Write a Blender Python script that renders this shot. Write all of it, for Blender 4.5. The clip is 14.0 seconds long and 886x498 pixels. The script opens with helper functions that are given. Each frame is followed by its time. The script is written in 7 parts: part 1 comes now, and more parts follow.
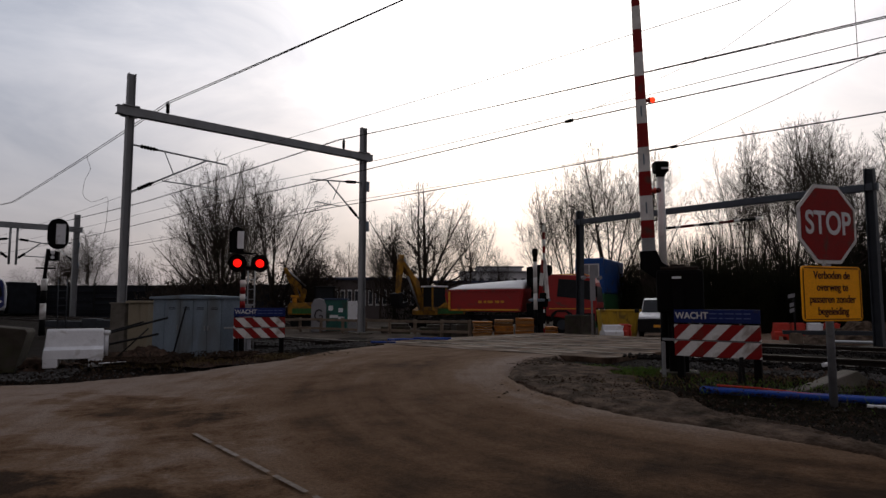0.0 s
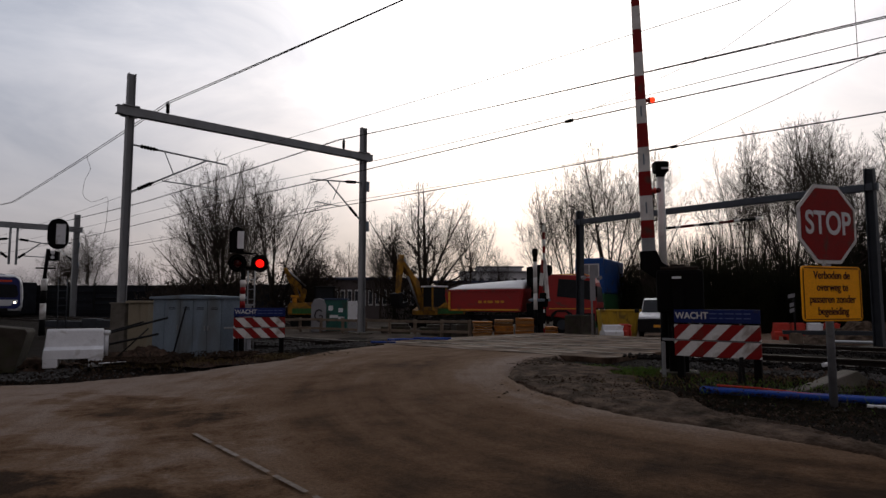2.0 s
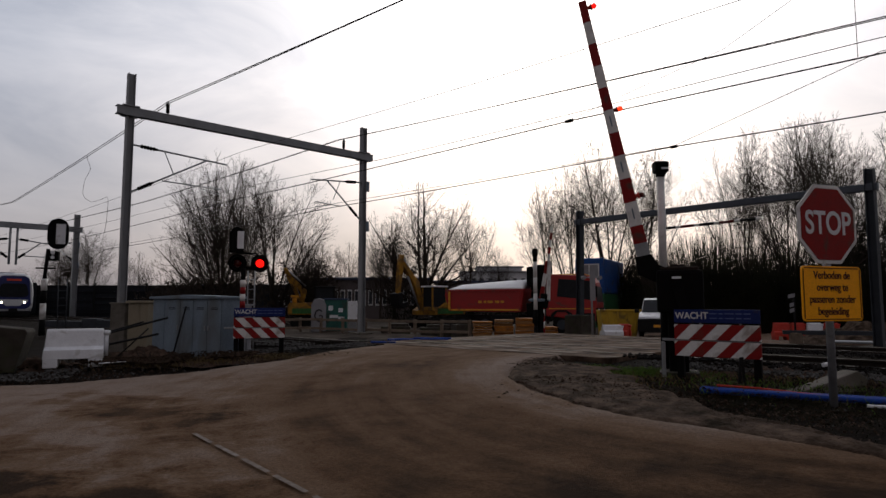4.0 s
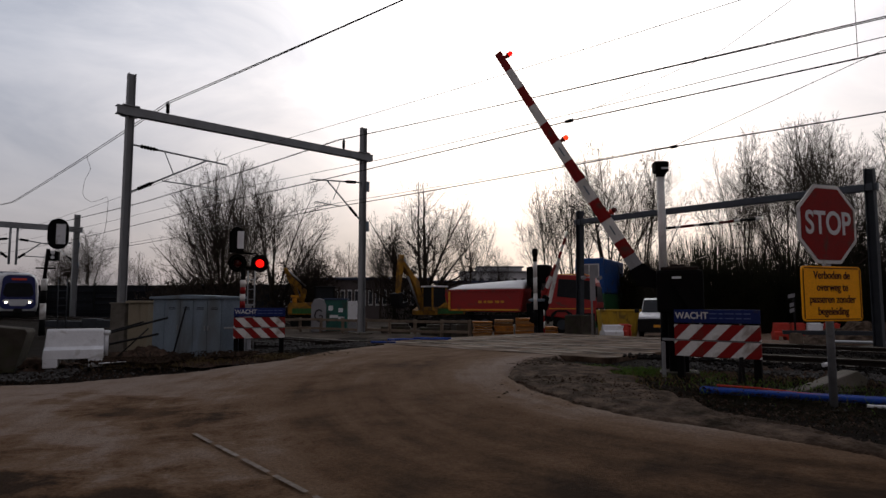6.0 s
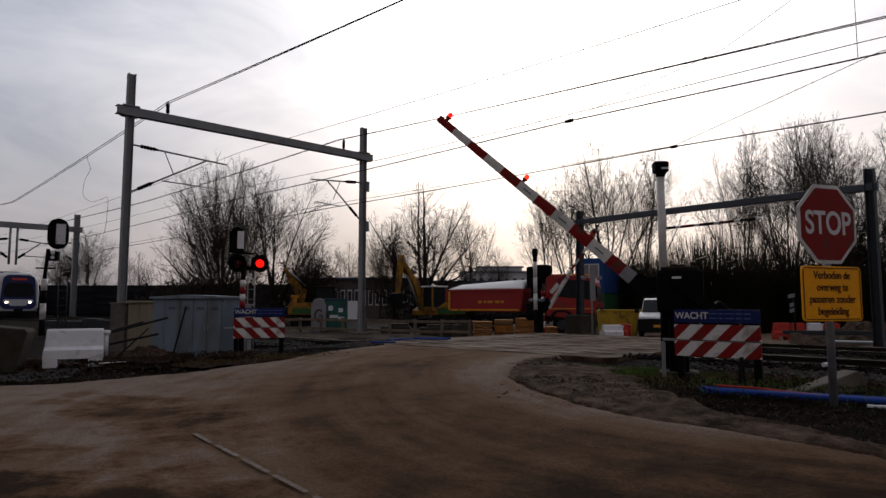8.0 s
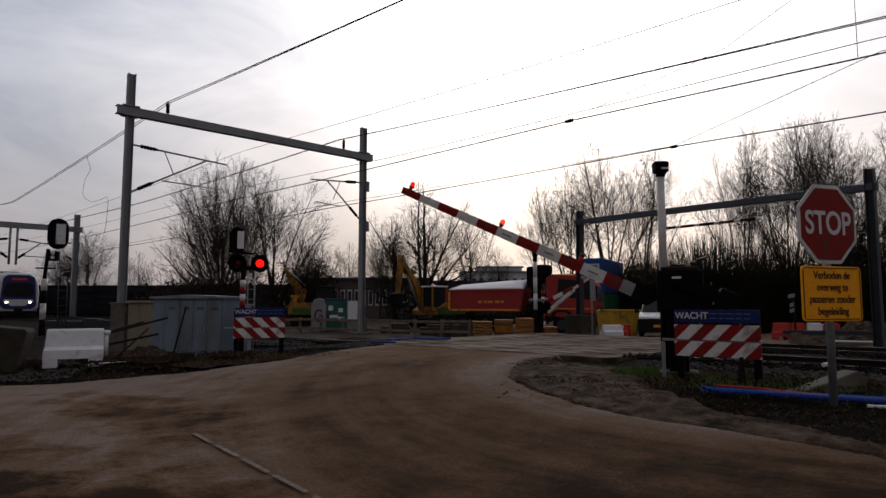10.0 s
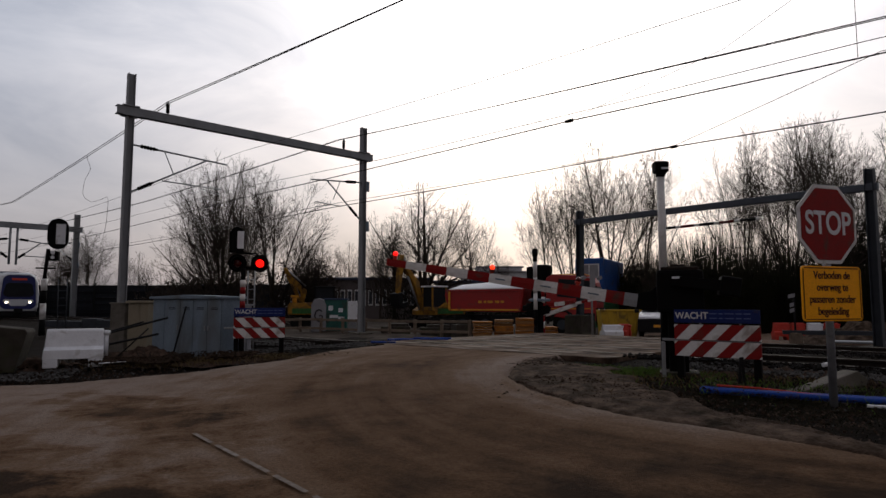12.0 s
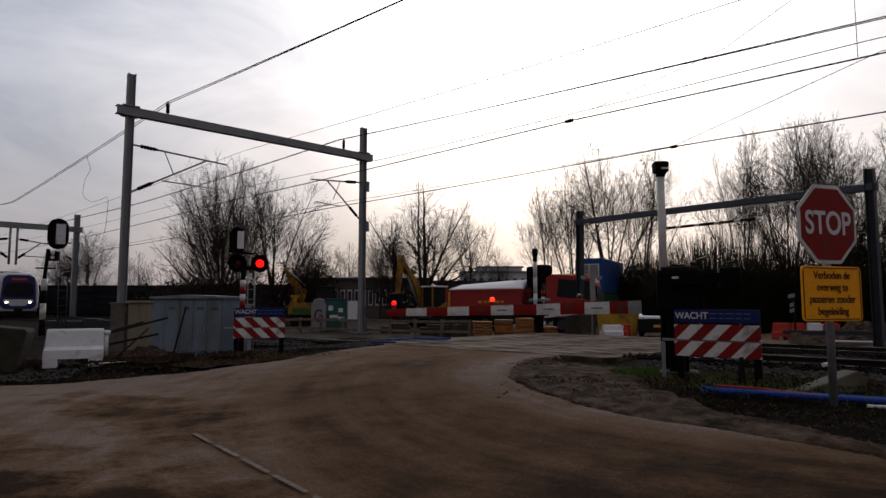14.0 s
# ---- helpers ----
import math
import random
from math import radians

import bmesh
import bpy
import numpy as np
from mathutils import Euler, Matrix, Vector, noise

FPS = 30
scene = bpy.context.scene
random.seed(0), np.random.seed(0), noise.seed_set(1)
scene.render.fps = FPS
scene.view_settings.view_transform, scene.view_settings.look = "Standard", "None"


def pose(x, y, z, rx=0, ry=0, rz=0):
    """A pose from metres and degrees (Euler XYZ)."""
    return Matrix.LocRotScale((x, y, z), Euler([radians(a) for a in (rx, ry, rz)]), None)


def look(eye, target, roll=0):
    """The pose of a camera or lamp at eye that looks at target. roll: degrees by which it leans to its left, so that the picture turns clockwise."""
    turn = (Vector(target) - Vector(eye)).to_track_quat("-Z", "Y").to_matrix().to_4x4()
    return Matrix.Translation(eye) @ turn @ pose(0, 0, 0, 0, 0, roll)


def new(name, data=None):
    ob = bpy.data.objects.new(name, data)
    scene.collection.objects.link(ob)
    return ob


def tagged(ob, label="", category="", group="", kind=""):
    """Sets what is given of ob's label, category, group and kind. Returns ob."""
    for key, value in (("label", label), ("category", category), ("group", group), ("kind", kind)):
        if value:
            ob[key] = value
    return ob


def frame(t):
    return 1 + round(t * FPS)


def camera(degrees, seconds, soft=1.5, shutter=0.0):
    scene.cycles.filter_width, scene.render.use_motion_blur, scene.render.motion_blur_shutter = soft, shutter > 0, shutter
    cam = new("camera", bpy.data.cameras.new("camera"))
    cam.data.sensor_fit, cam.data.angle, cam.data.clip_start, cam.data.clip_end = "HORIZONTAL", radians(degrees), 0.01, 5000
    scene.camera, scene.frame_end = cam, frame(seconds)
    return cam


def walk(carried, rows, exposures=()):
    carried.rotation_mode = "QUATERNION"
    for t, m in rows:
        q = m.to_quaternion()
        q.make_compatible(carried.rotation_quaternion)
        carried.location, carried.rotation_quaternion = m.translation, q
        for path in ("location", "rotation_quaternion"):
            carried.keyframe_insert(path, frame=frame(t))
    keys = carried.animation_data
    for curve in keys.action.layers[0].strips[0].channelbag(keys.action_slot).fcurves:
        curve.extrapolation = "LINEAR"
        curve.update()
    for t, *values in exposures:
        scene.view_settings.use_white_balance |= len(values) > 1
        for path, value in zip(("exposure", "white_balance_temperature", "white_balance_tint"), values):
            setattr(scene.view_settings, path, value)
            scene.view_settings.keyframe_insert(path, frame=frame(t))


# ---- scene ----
cam = camera(70, 14.0, soft=1.45)
EYE = (0.0, 0.0, 1.25)
walk(cam, [(0.0, look(EYE, (0, 10, 2.134))), (14.0, look(EYE, (0, 10, 2.134)))],
     exposures=[(0.0, 0.0), (14.0, 0.0)])

# ---- world and light: a bright overcast evening, the sun behind thin cloud ahead ----
SUN_AZ, SUN_EL = radians(10), radians(24)      # azimuth from +Y towards +X
world = bpy.data.worlds.new("overcast_sky")
scene.world = world
world.use_nodes = True
nt = world.node_tree
nt.nodes.clear()


def wnode(kind, **values):
    n = nt.nodes.new(kind)
    for key, value in values.items():
        n.inputs[key].default_value = value
    return n


sky = nt.nodes.new("ShaderNodeTexSky")
sky.sky_type, sky.sun_disc = "NISHITA", False
sky.sun_elevation, sky.sun_rotation = SUN_EL, SUN_AZ
sky.air_density, sky.dust_density = 1.0, 4.0
coord = nt.nodes.new("ShaderNodeTexCoord")
sep = nt.nodes.new("ShaderNodeSeparateXYZ")
nt.links.new(coord.outputs["Generated"], sep.inputs[0])
# cloud streaks
cmap = nt.nodes.new("ShaderNodeMapping")
cmap.inputs["Scale"].default_value = (2.0, 2.0, 5.0)
nt.links.new(coord.outputs["Generated"], cmap.inputs[0])
cloud = wnode("ShaderNodeTexNoise", Scale=1.6, Detail=7.0, Roughness=0.55, Distortion=0.6)
nt.links.new(cmap.outputs[0], cloud.inputs["Vector"])
cramp = nt.nodes.new("ShaderNodeValToRGB")
cramp.color_ramp.elements[0].position, cramp.color_ramp.elements[0].color = 0.32, (0.395, 0.432, 0.505, 1)
cramp.color_ramp.elements[1].position, cramp.color_ramp.elements[1].color = 0.68, (0.66, 0.675, 0.72, 1)
nt.links.new(cloud.outputs[0], cramp.inputs[0])
# the brightness round the veiled sun
sun_dir = (math.sin(SUN_AZ) * math.cos(SUN_EL), math.cos(SUN_AZ) * math.cos(SUN_EL), math.sin(SUN_EL))
dot = nt.nodes.new("ShaderNodeVectorMath")
dot.operation = "DOT_PRODUCT"
dot.inputs[1].default_value = sun_dir
nt.links.new(coord.outputs["Generated"], dot.inputs[0])
glow = nt.nodes.new("ShaderNodeValToRGB")
glow.color_ramp.interpolation = "EASE"
g = glow.color_ramp.elements
g[0].position, g[0].color = 0.0, (0.52, 0.455, 0.43, 1)
g[1].position, g[1].color = 1.0, (2.3, 2.25, 2.2, 1)
e = g.new(0.45); e.color = (0.62, 0.585, 0.575, 1)
e = g.new(0.72); e.color = (0.80, 0.835, 0.905, 1)
e = g.new(0.90); e.color = (1.44, 1.40, 1.38, 1)
nt.links.new(dot.outputs["Value"], glow.inputs[0])
mul = nt.nodes.new("ShaderNodeMix")
mul.data_type, mul.blend_type = "RGBA", "MULTIPLY"
mul.inputs[0].default_value = 1.0
nt.links.new(cramp.outputs[0], mul.inputs[6])
nt.links.new(glow.outputs[0], mul.inputs[7])
# pale warm band of haze towards the horizon
warm = nt.nodes.new("ShaderNodeValToRGB")
w = warm.color_ramp.elements
w[0].position, w[0].color = 0.0, (0.66, 0.55, 0.50, 1)
w[1].position, w[1].color = 0.55, (1.0, 0.985, 0.97, 1)
for pos, c in ((0.09, (0.75, 0.65, 0.595)), (0.21, (0.89, 0.82, 0.77)), (0.34, (1.0, 0.96, 0.93))):
    q = w.new(pos)
    q.color = (*c, 1)
nt.links.new(sep.outputs["Z"], warm.inputs[0])
mul2 = nt.nodes.new("ShaderNodeMix")
mul2.data_type, mul2.blend_type = "RGBA", "MULTIPLY"
mul2.inputs[0].default_value = 1.0
nt.links.new(mul.outputs[2], mul2.inputs[6])
nt.links.new(warm.outputs[0], mul2.inputs[7])
bg_cloud = wnode("ShaderNodeBackground", Strength=1.0)
bg_sky = wnode("ShaderNodeBackground", Strength=0.012)
nt.links.new(mul2.outputs[2], bg_cloud.inputs[0])
nt.links.new(sky.outputs[0], bg_sky.inputs[0])
add = nt.nodes.new("ShaderNodeAddShader")
nt.links.new(bg_cloud.outputs[0], add.inputs[0])
nt.links.new(bg_sky.outputs[0], add.inputs[1])
wout = nt.nodes.new("ShaderNodeOutputWorld")
nt.links.new(add.outputs[0], wout.inputs[0])

sun = new("sun", bpy.data.lights.new("sun", "SUN"))
sun.data.energy, sun.data.angle, sun.data.color = 0.25, radians(20), (1.0, 0.93, 0.85)
sun.matrix_world = look((0, 0, 30), tuple(-30 * c + (30 if i == 2 else 0) for i, c in enumerate(sun_dir)))


# ---- materials ----
def material(name, color, color2=None, rough=0.7, metal=0.0, scale=6.0, mix=0.5, bump=0.15, fine=60.0,
             dirt=0.0, dirt_color=(0.05, 0.038, 0.028), stretch=(1, 1, 1), per_object=0.0, spec=0.18):
    """A surface with two scales of variation, optional dirt and fine relief; sizes are in metres."""
    m = bpy.data.materials.new(name)
    m.use_nodes = True
    t = m.node_tree
    b = t.nodes["Principled BSDF"]
    b.inputs["Metallic"].default_value = metal
    b.inputs["Specular IOR Level"].default_value = spec
    c = t.nodes.new("ShaderNodeTexCoord")
    mp = t.nodes.new("ShaderNodeMapping")
    mp.inputs["Scale"].default_value = stretch
    t.links.new(c.outputs["Object"], mp.inputs[0])
    n1 = t.nodes.new("ShaderNodeTexNoise")
    n1.inputs["Scale"].default_value, n1.inputs["Detail"].default_value = scale, 5
    n2 = t.nodes.new("ShaderNodeTexNoise")
    n2.inputs["Scale"].default_value, n2.inputs["Detail"].default_value = fine, 3
    for n in (n1, n2):
        t.links.new(mp.outputs[0], n.inputs["Vector"])
    if color2 is None:
        color2 = tuple(v * 0.72 for v in color)
    r = t.nodes.new("ShaderNodeValToRGB")
    r.color_ramp.elements[0].position, r.color_ramp.elements[0].color = 0.5 - mix / 2, (*color2, 1)
    r.color_ramp.elements[1].position, r.color_ramp.elements[1].color = 0.5 + mix / 2, (*color, 1)
    t.links.new(n1.outputs[0], r.inputs[0])
    grain = t.nodes.new("ShaderNodeMix")
    grain.data_type, grain.blend_type = "RGBA", "MULTIPLY"
    grain.inputs[0].default_value = 0.45
    gr = t.nodes.new("ShaderNodeValToRGB")
    gr.color_ramp.elements[0].position, gr.color_ramp.elements[0].color = 0.3, (0.55, 0.55, 0.55, 1)
    gr.color_ramp.elements[1].position, gr.color_ramp.elements[1].color = 0.7, (1, 1, 1, 1)
    t.links.new(n2.outputs[0], gr.inputs[0])
    t.links.new(r.outputs[0], grain.inputs[6])
    t.links.new(gr.outputs[0], grain.inputs[7])
    last = grain.outputs[2]
    if dirt:
        n3 = t.nodes.new("ShaderNodeTexNoise")
        n3.inputs["Scale"].default_value, n3.inputs["Detail"].default_value = scale * 0.6, 8
        n3.inputs["Distortion"].default_value = 0.8
        t.links.new(mp.outputs[0], n3.inputs["Vector"])
        dr = t.nodes.new("ShaderNodeValToRGB")
        dr.color_ramp.elements[0].position = 0.62 - dirt * 0.35
        dr.color_ramp.elements[1].position = 0.74 - dirt * 0.2
        t.links.new(n3.outputs[0], dr.inputs[0])
        dm = t.nodes.new("ShaderNodeMix")
        dm.data_type = "RGBA"
        dm.inputs[7].default_value = (*dirt_color, 1)
        sc = t.nodes.new("ShaderNodeMath")
        sc.operation = "MULTIPLY"
        sc.inputs[1].default_value = 0.75
        t.links.new(dr.outputs[0], sc.inputs[0])
        t.links.new(sc.outputs[0], dm.inputs[0])
        t.links.new(last, dm.inputs[6])
        last = dm.outputs[2]
    if per_object:
        oi = t.nodes.new("ShaderNodeObjectInfo")
        hs = t.nodes.new("ShaderNodeHueSaturation")
        mr = t.nodes.new("ShaderNodeMapRange")
        mr.inputs["To Min"].default_value, mr.inputs["To Max"].default_value = 1 - per_object, 1 + per_object
        t.links.new(oi.outputs["Random"], mr.inputs[0])
        t.links.new(mr.outputs[0], hs.inputs["Value"])
        t.links.new(last, hs.inputs["Color"])
        last = hs.outputs[0]
    t.links.new(last, b.inputs["Base Color"])
    rr = t.nodes.new("ShaderNodeMapRange")
    rr.inputs["To Min"].default_value, rr.inputs["To Max"].default_value = max(0.03, rough - 0.12), min(1, rough + 0.12)
    t.links.new(n1.outputs[0], rr.inputs[0])
    t.links.new(rr.outputs[0], b.inputs["Roughness"])
    if bump:
        bp = t.nodes.new("ShaderNodeBump")
        bp.inputs["Strength"].default_value, bp.inputs["Distance"].default_value = bump, 0.02
        t.links.new(n2.outputs[0], bp.inputs["Height"])
        t.links.new(bp.outputs[0], b.inputs["Normal"])
    return m


def glowing(name, color, strength):
    m = bpy.data.materials.new(name)
    m.use_nodes = True
    b = m.node_tree.nodes["Principled BSDF"]
    b.inputs["Base Color"].default_value = (*color, 1)
    b.inputs["Emission Color"].default_value = (*color, 1)
    b.inputs["Emission Strength"].default_value = strength
    return m


def glass(name, color, rough=0.08):
    m = bpy.data.materials.new(name)
    m.use_nodes = True
    b = m.node_tree.nodes["Principled BSDF"]
    b.inputs["Base Color"].default_value = (*color, 1)
    b.inputs["Roughness"].default_value = rough
    b.inputs["Specular IOR Level"].default_value = 0.5
    return m


def road_material():
    """Worn asphalt under dried mud; the mud lies in arcs where wheels turn round the corner."""
    m = bpy.data.materials.new("muddy_asphalt")
    m.use_nodes = True
    t = m.node_tree
    b = t.nodes["Principled BSDF"]
    c = t.nodes.new("ShaderNodeTexCoord")

    def math_node(op, a, v):
        n = t.nodes.new("ShaderNodeMath")
        n.operation = op
        t.links.new(a, n.inputs[0])
        if isinstance(v, (int, float)):
            n.inputs[1].default_value = v
        else:
            t.links.new(v, n.inputs[1])
        return n.outputs[0]

    def noise_of(vector, scale, detail, rough=0.6, twist=0.0):
        n = t.nodes.new("ShaderNodeTexNoise")
        n.inputs["Scale"].default_value, n.inputs["Detail"].default_value = scale, detail
        n.inputs["Roughness"].default_value, n.inputs["Distortion"].default_value = rough, twist
        t.links.new(vector, n.inputs["Vector"])
        return n.outputs[0]

    def ramp(value, stops):
        r = t.nodes.new("ShaderNodeValToRGB")
        el = r.color_ramp.elements
        for k, (pos, col) in enumerate(stops):
            e_ = el[k] if k < 2 else el.new(pos)
            e_.position, e_.color = pos, ((*col, 1) if isinstance(col, tuple) else (col, col, col, 1))
        t.links.new(value, r.inputs[0])
        return r.outputs[0]

    # distance from and bearing round the inner corner of the bend
    sp = t.nodes.new("ShaderNodeSeparateXYZ")
    t.links.new(c.outputs["Object"], sp.inputs[0])
    dx, dy = math_node("SUBTRACT", sp.outputs["X"], 5.5), math_node("SUBTRACT", sp.outputs["Y"], 9.2)
    rad = math_node("SQRT", math_node("ADD", math_node("MULTIPLY", dx, dx), math_node("MULTIPLY", dy, dy)), 0)
    turn = math_node("ARCTAN2", dy, math_node("MULTIPLY", dx, -1.0))
    polar = t.nodes.new("ShaderNodeCombineXYZ")
    t.links.new(math_node("MULTIPLY", rad, 2.6), polar.inputs[0])
    t.links.new(math_node("MULTIPLY", turn, 1.5), polar.inputs[1])
    big = noise_of(c.outputs["Object"], 0.55, 9, 0.62, 0.5)
    blotch = noise_of(c.outputs["Object"], 1.9, 8, 0.68, 0.3)
    arcs = noise_of(polar.outputs[0], 1.0, 8, 0.62, 0.25)
    fine = noise_of(c.outputs["Object"], 34, 8, 0.78)
    # pale dusty shoulder, brown wheel-polished mud, pale dust again towards the outside
    wander = math_node("ADD", rad, math_node("MULTIPLY", math_node("SUBTRACT", big, 0.5), 1.5))
    span = t.nodes.new("ShaderNodeMapRange")
    span.inputs["From Min"].default_value, span.inputs["From Max"].default_value = 4.0, 14.0
    t.links.new(wander, span.inputs[0])
    dust = ramp(span.outputs[0], ((0.02, 0.17), (1.0, 0.13), (0.09, 0.15), (0.165, 0.0), (0.33, 0.0), (0.42, 0.10), (0.55, 0.17), (0.72, 0.20)))
    mud = math_node("ADD", math_node("MULTIPLY", big, 0.36), math_node("MULTIPLY", arcs, 0.33))
    mud = math_node("ADD", mud, math_node("MULTIPLY", blotch, 0.31))
    value = math_node("ADD", mud, dust)
    # tone falls near the viewer, rises far off: vignette and grazing sheen painted in
    near_shade = t.nodes.new("ShaderNodeMapRange")
    near_shade.inputs["From Min"].default_value, near_shade.inputs["From Max"].default_value = 3.5, 9.5
    near_shade.inputs["To Min"].default_value, near_shade.inputs["To Max"].default_value = -0.045, 0.045
    t.links.new(sp.outputs["Y"], near_shade.inputs[0])
    value = math_node("ADD", value, near_shade.outputs[0])
    # wet mud dropped by wheels: long patches (x, y, bearing, half length, half width, depth); those with y under 6 also
    # paint in corner vignette
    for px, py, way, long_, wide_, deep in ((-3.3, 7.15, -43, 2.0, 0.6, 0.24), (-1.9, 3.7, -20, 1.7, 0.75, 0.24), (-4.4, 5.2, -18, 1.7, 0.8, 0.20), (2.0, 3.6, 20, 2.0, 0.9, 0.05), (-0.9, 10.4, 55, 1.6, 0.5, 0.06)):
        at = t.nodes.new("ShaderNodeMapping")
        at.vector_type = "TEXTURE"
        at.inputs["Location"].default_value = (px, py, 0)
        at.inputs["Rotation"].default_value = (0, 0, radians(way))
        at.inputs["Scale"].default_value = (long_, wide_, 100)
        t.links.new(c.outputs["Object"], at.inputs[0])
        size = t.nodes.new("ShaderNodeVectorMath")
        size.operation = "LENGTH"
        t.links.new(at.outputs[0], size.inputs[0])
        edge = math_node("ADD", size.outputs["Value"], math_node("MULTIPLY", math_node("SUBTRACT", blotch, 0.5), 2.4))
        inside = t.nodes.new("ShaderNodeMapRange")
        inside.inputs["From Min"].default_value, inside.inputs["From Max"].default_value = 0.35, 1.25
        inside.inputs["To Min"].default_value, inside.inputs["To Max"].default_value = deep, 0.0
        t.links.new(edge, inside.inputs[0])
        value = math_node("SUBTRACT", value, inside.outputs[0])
    tone = ramp(value, ((0.38, (0.030, 0.0180, 0.0112)), (0.74, (0.208, 0.161, 0.135)), (0.50, (0.094, 0.0535, 0.0290)), (0.60, (0.140, 0.091, 0.059))))
    mx = t.nodes.new("ShaderNodeMix")
    mx.data_type, mx.blend_type = "RGBA", "MULTIPLY"
    mx.inputs[0].default_value = 0.6
    t.links.new(tone, mx.inputs[6])
    t.links.new(ramp(fine, ((0.36, (0.36, 0.34, 0.32)), (0.64, (1.36, 1.36, 1.36)))), mx.inputs[7])
    t.links.new(mx.outputs[2], b.inputs["Base Color"])
    rr = t.nodes.new("ShaderNodeMapRange")
    rr.inputs["To Min"].default_value, rr.inputs["To Max"].default_value = 0.84, 1.0
    t.links.new(big, rr.inputs[0])
    t.links.new(rr.outputs[0], b.inputs["Roughness"])
    b.inputs["Specular IOR Level"].default_value = 0.04
    bp = t.nodes.new("ShaderNodeBump")
    bp.inputs["Strength"].default_value, bp.inputs["Distance"].default_value = 0.7, 0.03
    t.links.new(fine, bp.inputs["Height"])
    t.links.new(bp.outputs[0], b.inputs["Normal"])
    return m


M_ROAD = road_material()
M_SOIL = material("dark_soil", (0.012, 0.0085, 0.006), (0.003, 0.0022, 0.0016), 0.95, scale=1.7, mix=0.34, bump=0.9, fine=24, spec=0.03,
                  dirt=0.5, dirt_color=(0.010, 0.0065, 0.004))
M_SHOULDER = material("trodden_earth", (0.114, 0.082, 0.062), (0.033, 0.023, 0.0165), 0.95, spec=0.03, scale=4.5, mix=0.30, bump=1.0, fine=30, dirt=0.45, dirt_color=(0.014, 0.011, 0.007))
M_YARD = material("rutted_yard", (0.095, 0.078, 0.064), (0.028, 0.022, 0.018), 0.95, spec=0.03, scale=0.9, mix=0.4, bump=0.8, fine=14, dirt=0.4)
M_DARKSTONE = material("dark_stone", (0.022, 0.020, 0.019), (0.006, 0.0055, 0.005), 0.9, spec=0.05, scale=9, bump=0.3)
M_HEAP = material("heaped_earth", (0.108, 0.071, 0.054), (0.016, 0.011, 0.008), 0.95, spec=0.03, scale=5, bump=0.9, fine=40)
M_BALLAST = material("ballast", (0.026, 0.023, 0.021), (0.006, 0.0055, 0.005), 0.9, spec=0.05, scale=14, mix=0.3, bump=0.9, fine=45)
M_CLOD = material("earth_clods", (0.078, 0.052, 0.038), (0.009, 0.006, 0.0045), 0.95, scale=9, bump=0.3, spec=0.03)
M_STONE = material("crushed_stone", (0.115, 0.112, 0.110), (0.020, 0.018, 0.016), 0.9, spec=0.05, scale=9, bump=0.3)
M_STEEL = material("galvanised_steel", (0.30, 0.315, 0.335), (0.20, 0.21, 0.225), 0.55, 0.35, scale=3, bump=0.05, stretch=(1, 1, 0.4))
M_GAUGE = material("blue_grey_steel", (0.105, 0.122, 0.148), (0.07, 0.082, 0.10), 0.6, 0.2, scale=3, bump=0.05)
M_DARKSTEEL = material("dark_slate_steel", (0.048, 0.056, 0.068), (0.030, 0.035, 0.043), 0.6, 0.2, scale=3, bump=0.05)
M_SLEEPER = material("dirty_sleeper", (0.018, 0.015, 0.013), (0.008, 0.007, 0.006), 0.9, scale=4, bump=0.4, spec=0.05)
M_POST = material("grey_sign_post", (0.30, 0.31, 0.33), (0.20, 0.21, 0.22), 0.5, 0.4, scale=5, bump=0.04, dirt=0.2)
M_RUST = material("rusty_rail", (0.026, 0.018, 0.014), (0.012, 0.009, 0.0075), 0.85, 0.1, scale=10, bump=0.2)
M_DECK = material("muddy_deck", (0.132, 0.092, 0.067), (0.032, 0.021, 0.015), 0.95, scale=2.2, mix=0.3, bump=0.5, fine=30, spec=0.03, per_object=0.15)
M_DECK.node_tree.nodes["Principled BSDF"].inputs["Specular IOR Level"].default_value = 0.035
wet = M_DECK.node_tree.nodes.new("ShaderNodeTexNoise")
wet.inputs["Scale"].default_value, wet.inputs["Detail"].default_value = 1.3, 6
wet_stretch = M_DECK.node_tree.nodes.new("ShaderNodeMapping")
wet_stretch.inputs["Scale"].default_value = (0.6, 2.4, 1)
wet_at = M_DECK.node_tree.nodes.new("ShaderNodeTexCoord")
wet_ramp = M_DECK.node_tree.nodes.new("ShaderNodeMapRange")
wet_ramp.inputs["From Min"].default_value, wet_ramp.inputs["From Max"].default_value = 0.47, 0.60
wet_ramp.inputs["To Min"].default_value, wet_ramp.inputs["To Max"].default_value = 0.95, 0.55
M_DECK.node_tree.links.new(wet_at.outputs["Object"], wet_stretch.inputs[0])
M_DECK.node_tree.links.new(wet_stretch.outputs[0], wet.inputs["Vector"])
M_DECK.node_tree.links.new(wet.outputs[0], wet_ramp.inputs[0])
M_DECK.node_tree.links.new(wet_ramp.outputs[0], M_DECK.node_tree.nodes["Principled BSDF"].inputs["Roughness"])
M_BEDDARK = material("dark_track_bed", (0.020, 0.016, 0.014), (0.007, 0.006, 0.0055), 0.95, spec=0.03, scale=14, mix=0.3, bump=0.9, fine=45)
M_RAILTOP = material("worn_rail_head", (0.12, 0.100, 0.075), (0.03, 0.024, 0.020), 0.55, 0.5, scale=12, bump=0.03)
